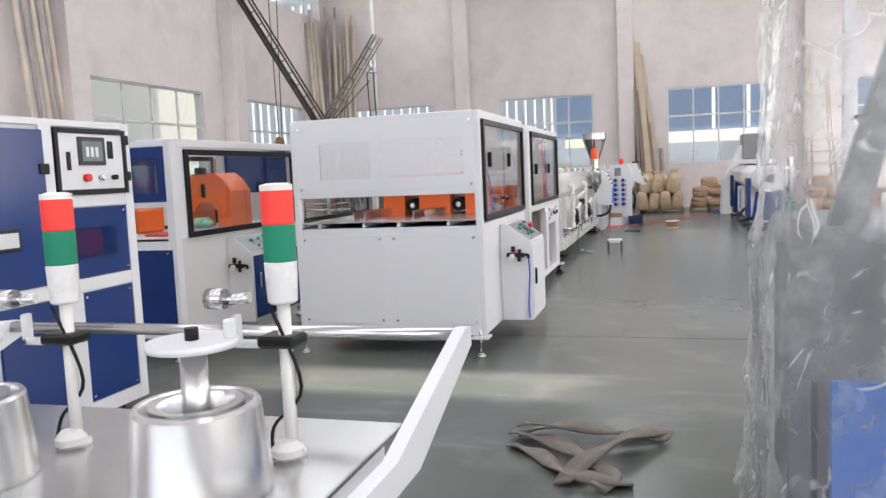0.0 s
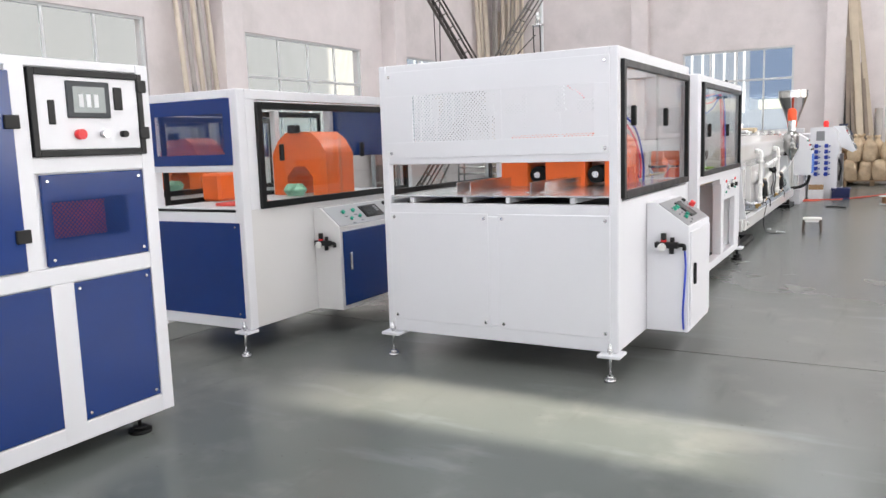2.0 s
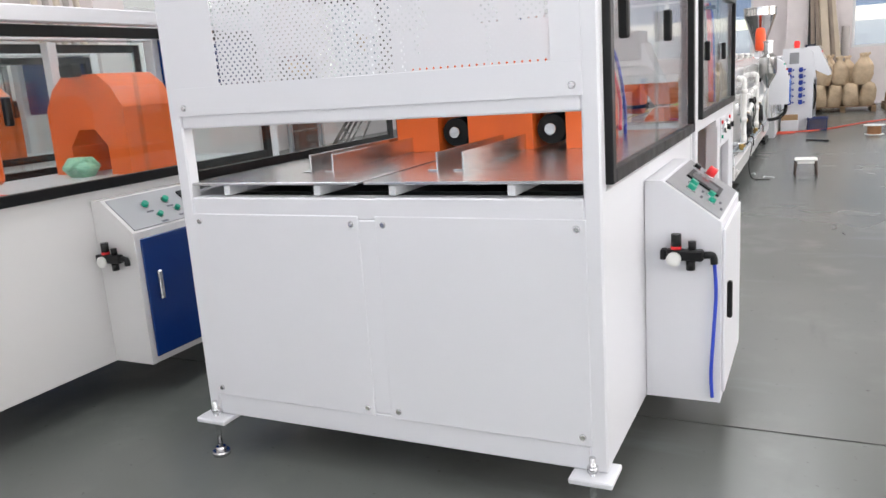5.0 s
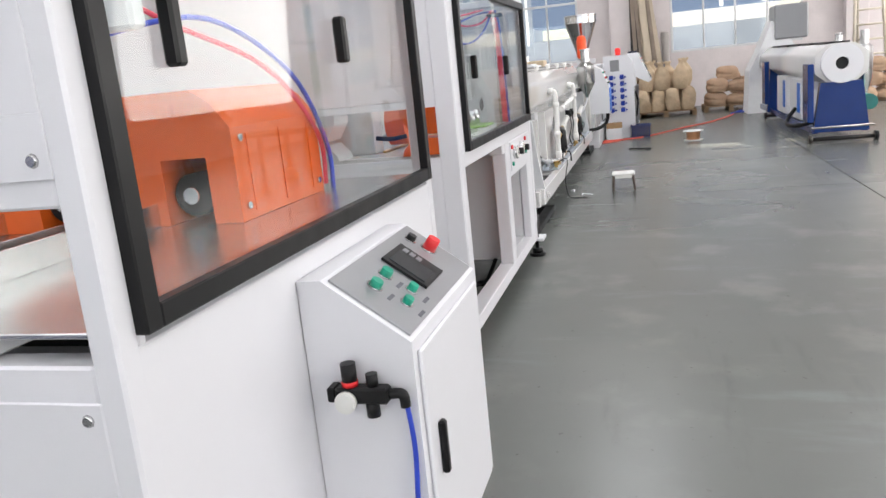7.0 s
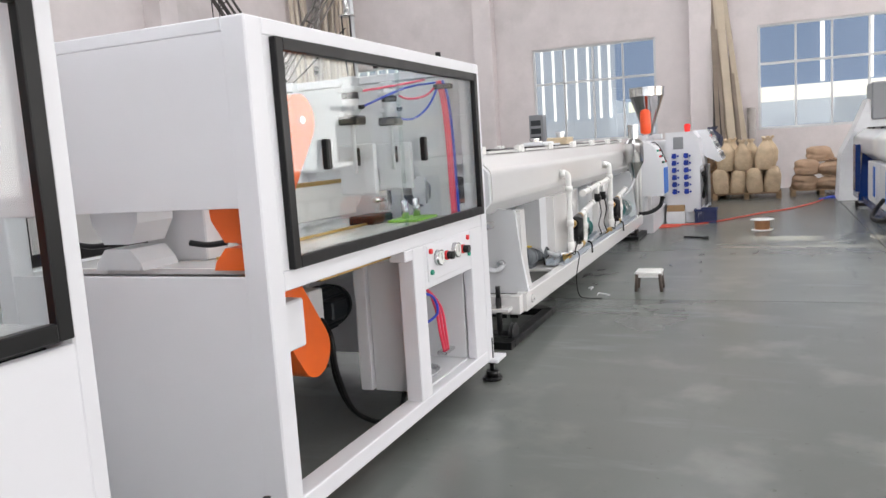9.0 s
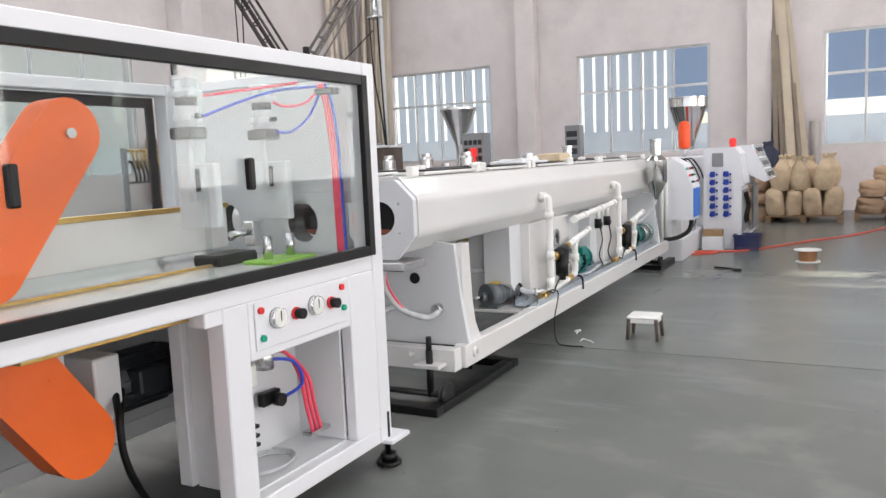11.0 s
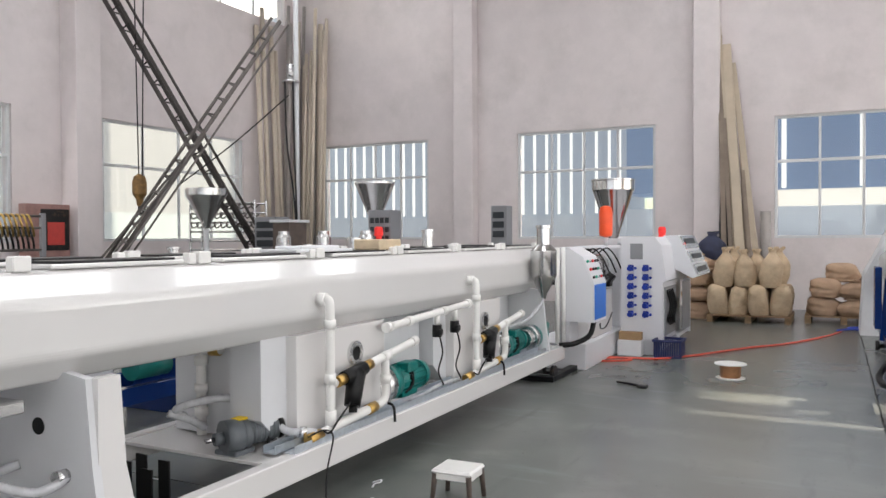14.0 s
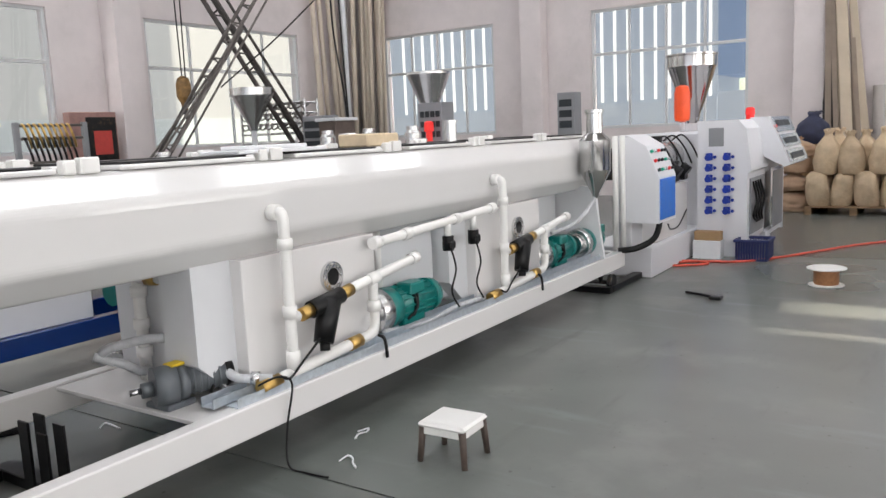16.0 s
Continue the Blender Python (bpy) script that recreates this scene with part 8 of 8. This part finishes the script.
# ---------------------------------------------------------------- steel-topped winder beside the start of the walk
def winder():
    ob = thing("coiling_table", (0.2, -4.7, 0), "steel-topped coiling table with two signal towers", "machine")
    top = boxp("table_top", ob, BRUSHED, -0.9, 0.90, -6.2, -4.22, 0.885, 0.90, 0.003, "bright stainless table top")
    boxp("body", ob, WHITE, -0.88, 0.87, -6.18, -4.26, 0.25, 0.885, 0.008)
    boxp("blue_panel", ob, BLUE, 0.87, 0.876, -6.1, -4.6, 0.32, 0.80, 0.004, "dark blue side panel")
    for u in (-0.8, 0.8):
        for v in (-6.1, -4.4):
            levelling_foot(ob, u, v, 0.27)

    def arm(x_):
        prof = [(-5.2, 0.905), (-4.5, 0.905), (-4.070, 1.056), (-4.070, 1.101), (-4.120, 1.106), (-4.62, 0.965), (-5.2, 0.965)]
        return part("side_arm", prism(B(), prof, "x", x_ - 0.015, x_ + 0.015), WHITE, ob, "white bent side arm")
    arm(1.020)
    arm(-0.35)
    part("roller", cy(B(), (-0.34, -4.100, 1.086), (1.000, -4.100, 1.086), 0.016, 16), STEEL, ob, "polished steel roller bar")
    for cx, cyy in ((0.655, -4.66), (0.135, -4.70)):
        dr = part("drum", lathe(B(), (cx, cyy, 0.90), [(0.128, 0), (0.132, 0.005), (0.118, 0.165), (0.114, 0.172), (0.104, 0.172), (0.100, 0.16), (0.100, 0.15), (0.088, 0.15), (0.088, 0.172), (0.072, 0.172), (0.068, 0.16), (0.068, 0.04), (0.02, 0.04)], "z", 48), ALU, ob, "thick-walled aluminium drum")
        part("spindle", cy(B(), (cx, cyy, 0.94), (cx, cyy, 1.18), 0.026, 16), BRUSHED, dr)
        part("guide_head", cy(B(), (cx, cyy, 1.176), (cx, cyy, 1.19), 0.084, 32), WHITE, dr, "round white guide plate")
        part("guide_post", bx(B(), cx + 0.055, cx + 0.075, cyy + 0.015, cyy + 0.035, 1.188, 1.225, 0.004), WHITE, dr)
        part("knob", cy(B(), (cx, cyy, 1.19), (cx, cyy, 1.213), 0.013, 12), BLACK, dr, "black knob")
    for cx, cyy in ((0.74, -4.461), (0.21, -4.481)):
        tw = part("signal_tower", cy(cy(B(), (cx, cyy, 0.90), (cx, cyy, 1.225), 0.014, 12), (cx, cyy, 0.90), (cx, cyy, 0.912), 0.03, 14), PVC, ob, "signal tower with red and green lamps")
        part("clamp", bx(B(), cx - 0.05, cx + 0.035, cyy - 0.035, cyy + 0.035, 1.135, 1.16, 0.006), BLACK, tw)
        part("clear_segment", lathe(B(), (cx, cyy, 0), [(0.026, 1.225), (0.031, 1.23), (0.034, 1.31), (0.032, 1.312)], "z", 20), TOWER_CLEAR, tw)
        part("green_lamp", lathe(B(), (cx, cyy, 0), [(0.032, 1.312), (0.0335, 1.315), (0.0335, 1.385), (0.032, 1.388)], "z", 20), TOWER_GREEN, tw, "green lamp")
        part("red_lamp", lathe(B(), (cx, cyy, 0), [(0.032, 1.388), (0.0335, 1.39), (0.0335, 1.455), (0.032, 1.457)], "z", 20), TOWER_RED, tw, "red lamp")
        part("cap", lathe(B(), (cx, cyy, 0), [(0.0335, 1.457), (0.0335, 1.468), (0.02, 1.472)], "z", 20), PVC, tw)
        part("bracket", bx(bx(B(), cx - 0.12, cx - 0.05, cyy - 0.012, cyy + 0.012, 1.13, 1.145, 0.003), cx - 0.12, cx - 0.105, cyy - 0.012, cyy + 0.012, 1.13, 1.20, 0.003), WHITE, tw)
        part("cable", tube(B(), [(cx - 0.02, cyy - 0.02, 1.22), (cx + 0.03, cyy, 1.05), (cx - 0.04, cyy, 0.96), (cx - 0.02, cyy - 0.04, 0.905)], 0.004, 6), RUBBER, tw)
        part("sensor", cy(cy(B(), (cx - 0.17, cyy - 0.01, 1.235), (cx - 0.13, cyy - 0.01, 1.235), 0.022, 14), (cx - 0.13, cyy - 0.01, 1.232), (cx - 0.075, cyy - 0.005, 1.236), 0.012, 10), STEEL, tw, "steel proximity sensor")
        part("cable_coil", lathe(B(), (cx + 0.0, cyy - 0.02, 0.9), [(0.02, 0), (0.034, 0.01), (0.034, 0.025), (0.02, 0.04)], "z", 14), PVC, tw)
    wl = boxp("warning_label", ob, YELLOW, 0.70, 0.80, -4.86, -4.76, 0.9, 0.902, 0, "worn warning label")
    part("print", bx(B(), 0.72, 0.79, -4.80, -4.77, 0.902, 0.903, 0), ORANGE, wl)
    return ob


wd = winder()
wd.location += Vector((-0.08, 0.14, 0))
wd.scale = (0.99, 0.99, 0.99)


# ---------------------------------------------------------------- wrapped machine on the other side
def wrapped_machine():
    ob = thing("wrapped_machine", (2.45, -3.0, 0), "grey and blue machine wrapped in clear plastic film", "machine")
    GREYM = mat("dark_grey_panel", (0.115, 0.12, 0.13), 0.45, var=0.08, scale=4)
    boxp("body", ob, GREYM, 1.92, 3.1, -3.2, -2.2, 0.12, 1.25, 0.015, "dark grey body")
    part("strut", prism(B(), [(1.98, 1.25), (2.10, 1.25), (2.22, 1.85), (2.16, 1.85)], "y", -3.1, -3.05), GREYM, ob, "dark sloping strut")
    boxp("blue_panel", ob, SKYBLUE, 1.97, 3.0, -3.216, -3.202, 0.16, 0.76, 0.005, "bright blue lower panel")
    boxp("post", ob, GREYM, 1.84, 1.91, -3.24, -3.17, 0.1, 0.92, 0.006)
    boxp("plinth", ob, BLACK, 1.98, 3.05, -3.15, -2.25, 0, 0.12, 0)
    # crumpled film hung over it
    bm = B()
    pts = [(1.86, -2.0), (1.80, -2.4), (1.77, -2.9), (1.78, -3.2), (1.86, -3.36), (2.1, -3.40), (2.5, -3.42), (3.1, -3.40)]
    line = smooth_line([(a, b, 0) for a, b in pts], 18)
    rows = []
    nz = 96
    for j in range(nz + 1):
        z = 0.02 + 2.18 * j / nz
        row = []
        for i, p in enumerate(line):
            q_ = i * 0.022
            ridge = 1 - abs(noise.noise(Vector((q_ * 2.2 + z * 0.9, z * 1.1 - q_ * 1.6, 7.7)))) * 2.2
            fine = 1 - abs(noise.noise(Vector((q_ * 4.5 - z * 2.0, z * 3.1 + q_ * 2.4, 1.3)))) * 2.2
            n_ = noise.noise(Vector((q_ * 1.5, z * 0.8, 3.1))) * 0.06 + max(0, ridge) ** 3 * 0.035 + max(0, fine) ** 4 * 0.014
            flare = 0.16 * max(0, 0.35 - z) ** 1.0 + 0.0
            c = Vector((2.5, -2.7, 0))
            out = (p - c).normalized()
            lean = 0.06 * max(0, z - 0.9)
            row.append(bm.verts.new(p + out * (n_ + flare - lean - 0.03) + Vector((0, 0, z))))
        rows.append(row)
    for a, b in zip(rows, rows[1:]):
        for i in range(len(line) - 1):
            bm.faces.new((a[i], a[i + 1], b[i + 1], b[i])).smooth = True
    part("plastic_film", bm, FILM, ob, "crumpled clear plastic film")
    return ob


wm = wrapped_machine()
wm.location += Vector((-0.08, 0.14, 0))
wm.scale = (0.99, 0.99, 0.99)
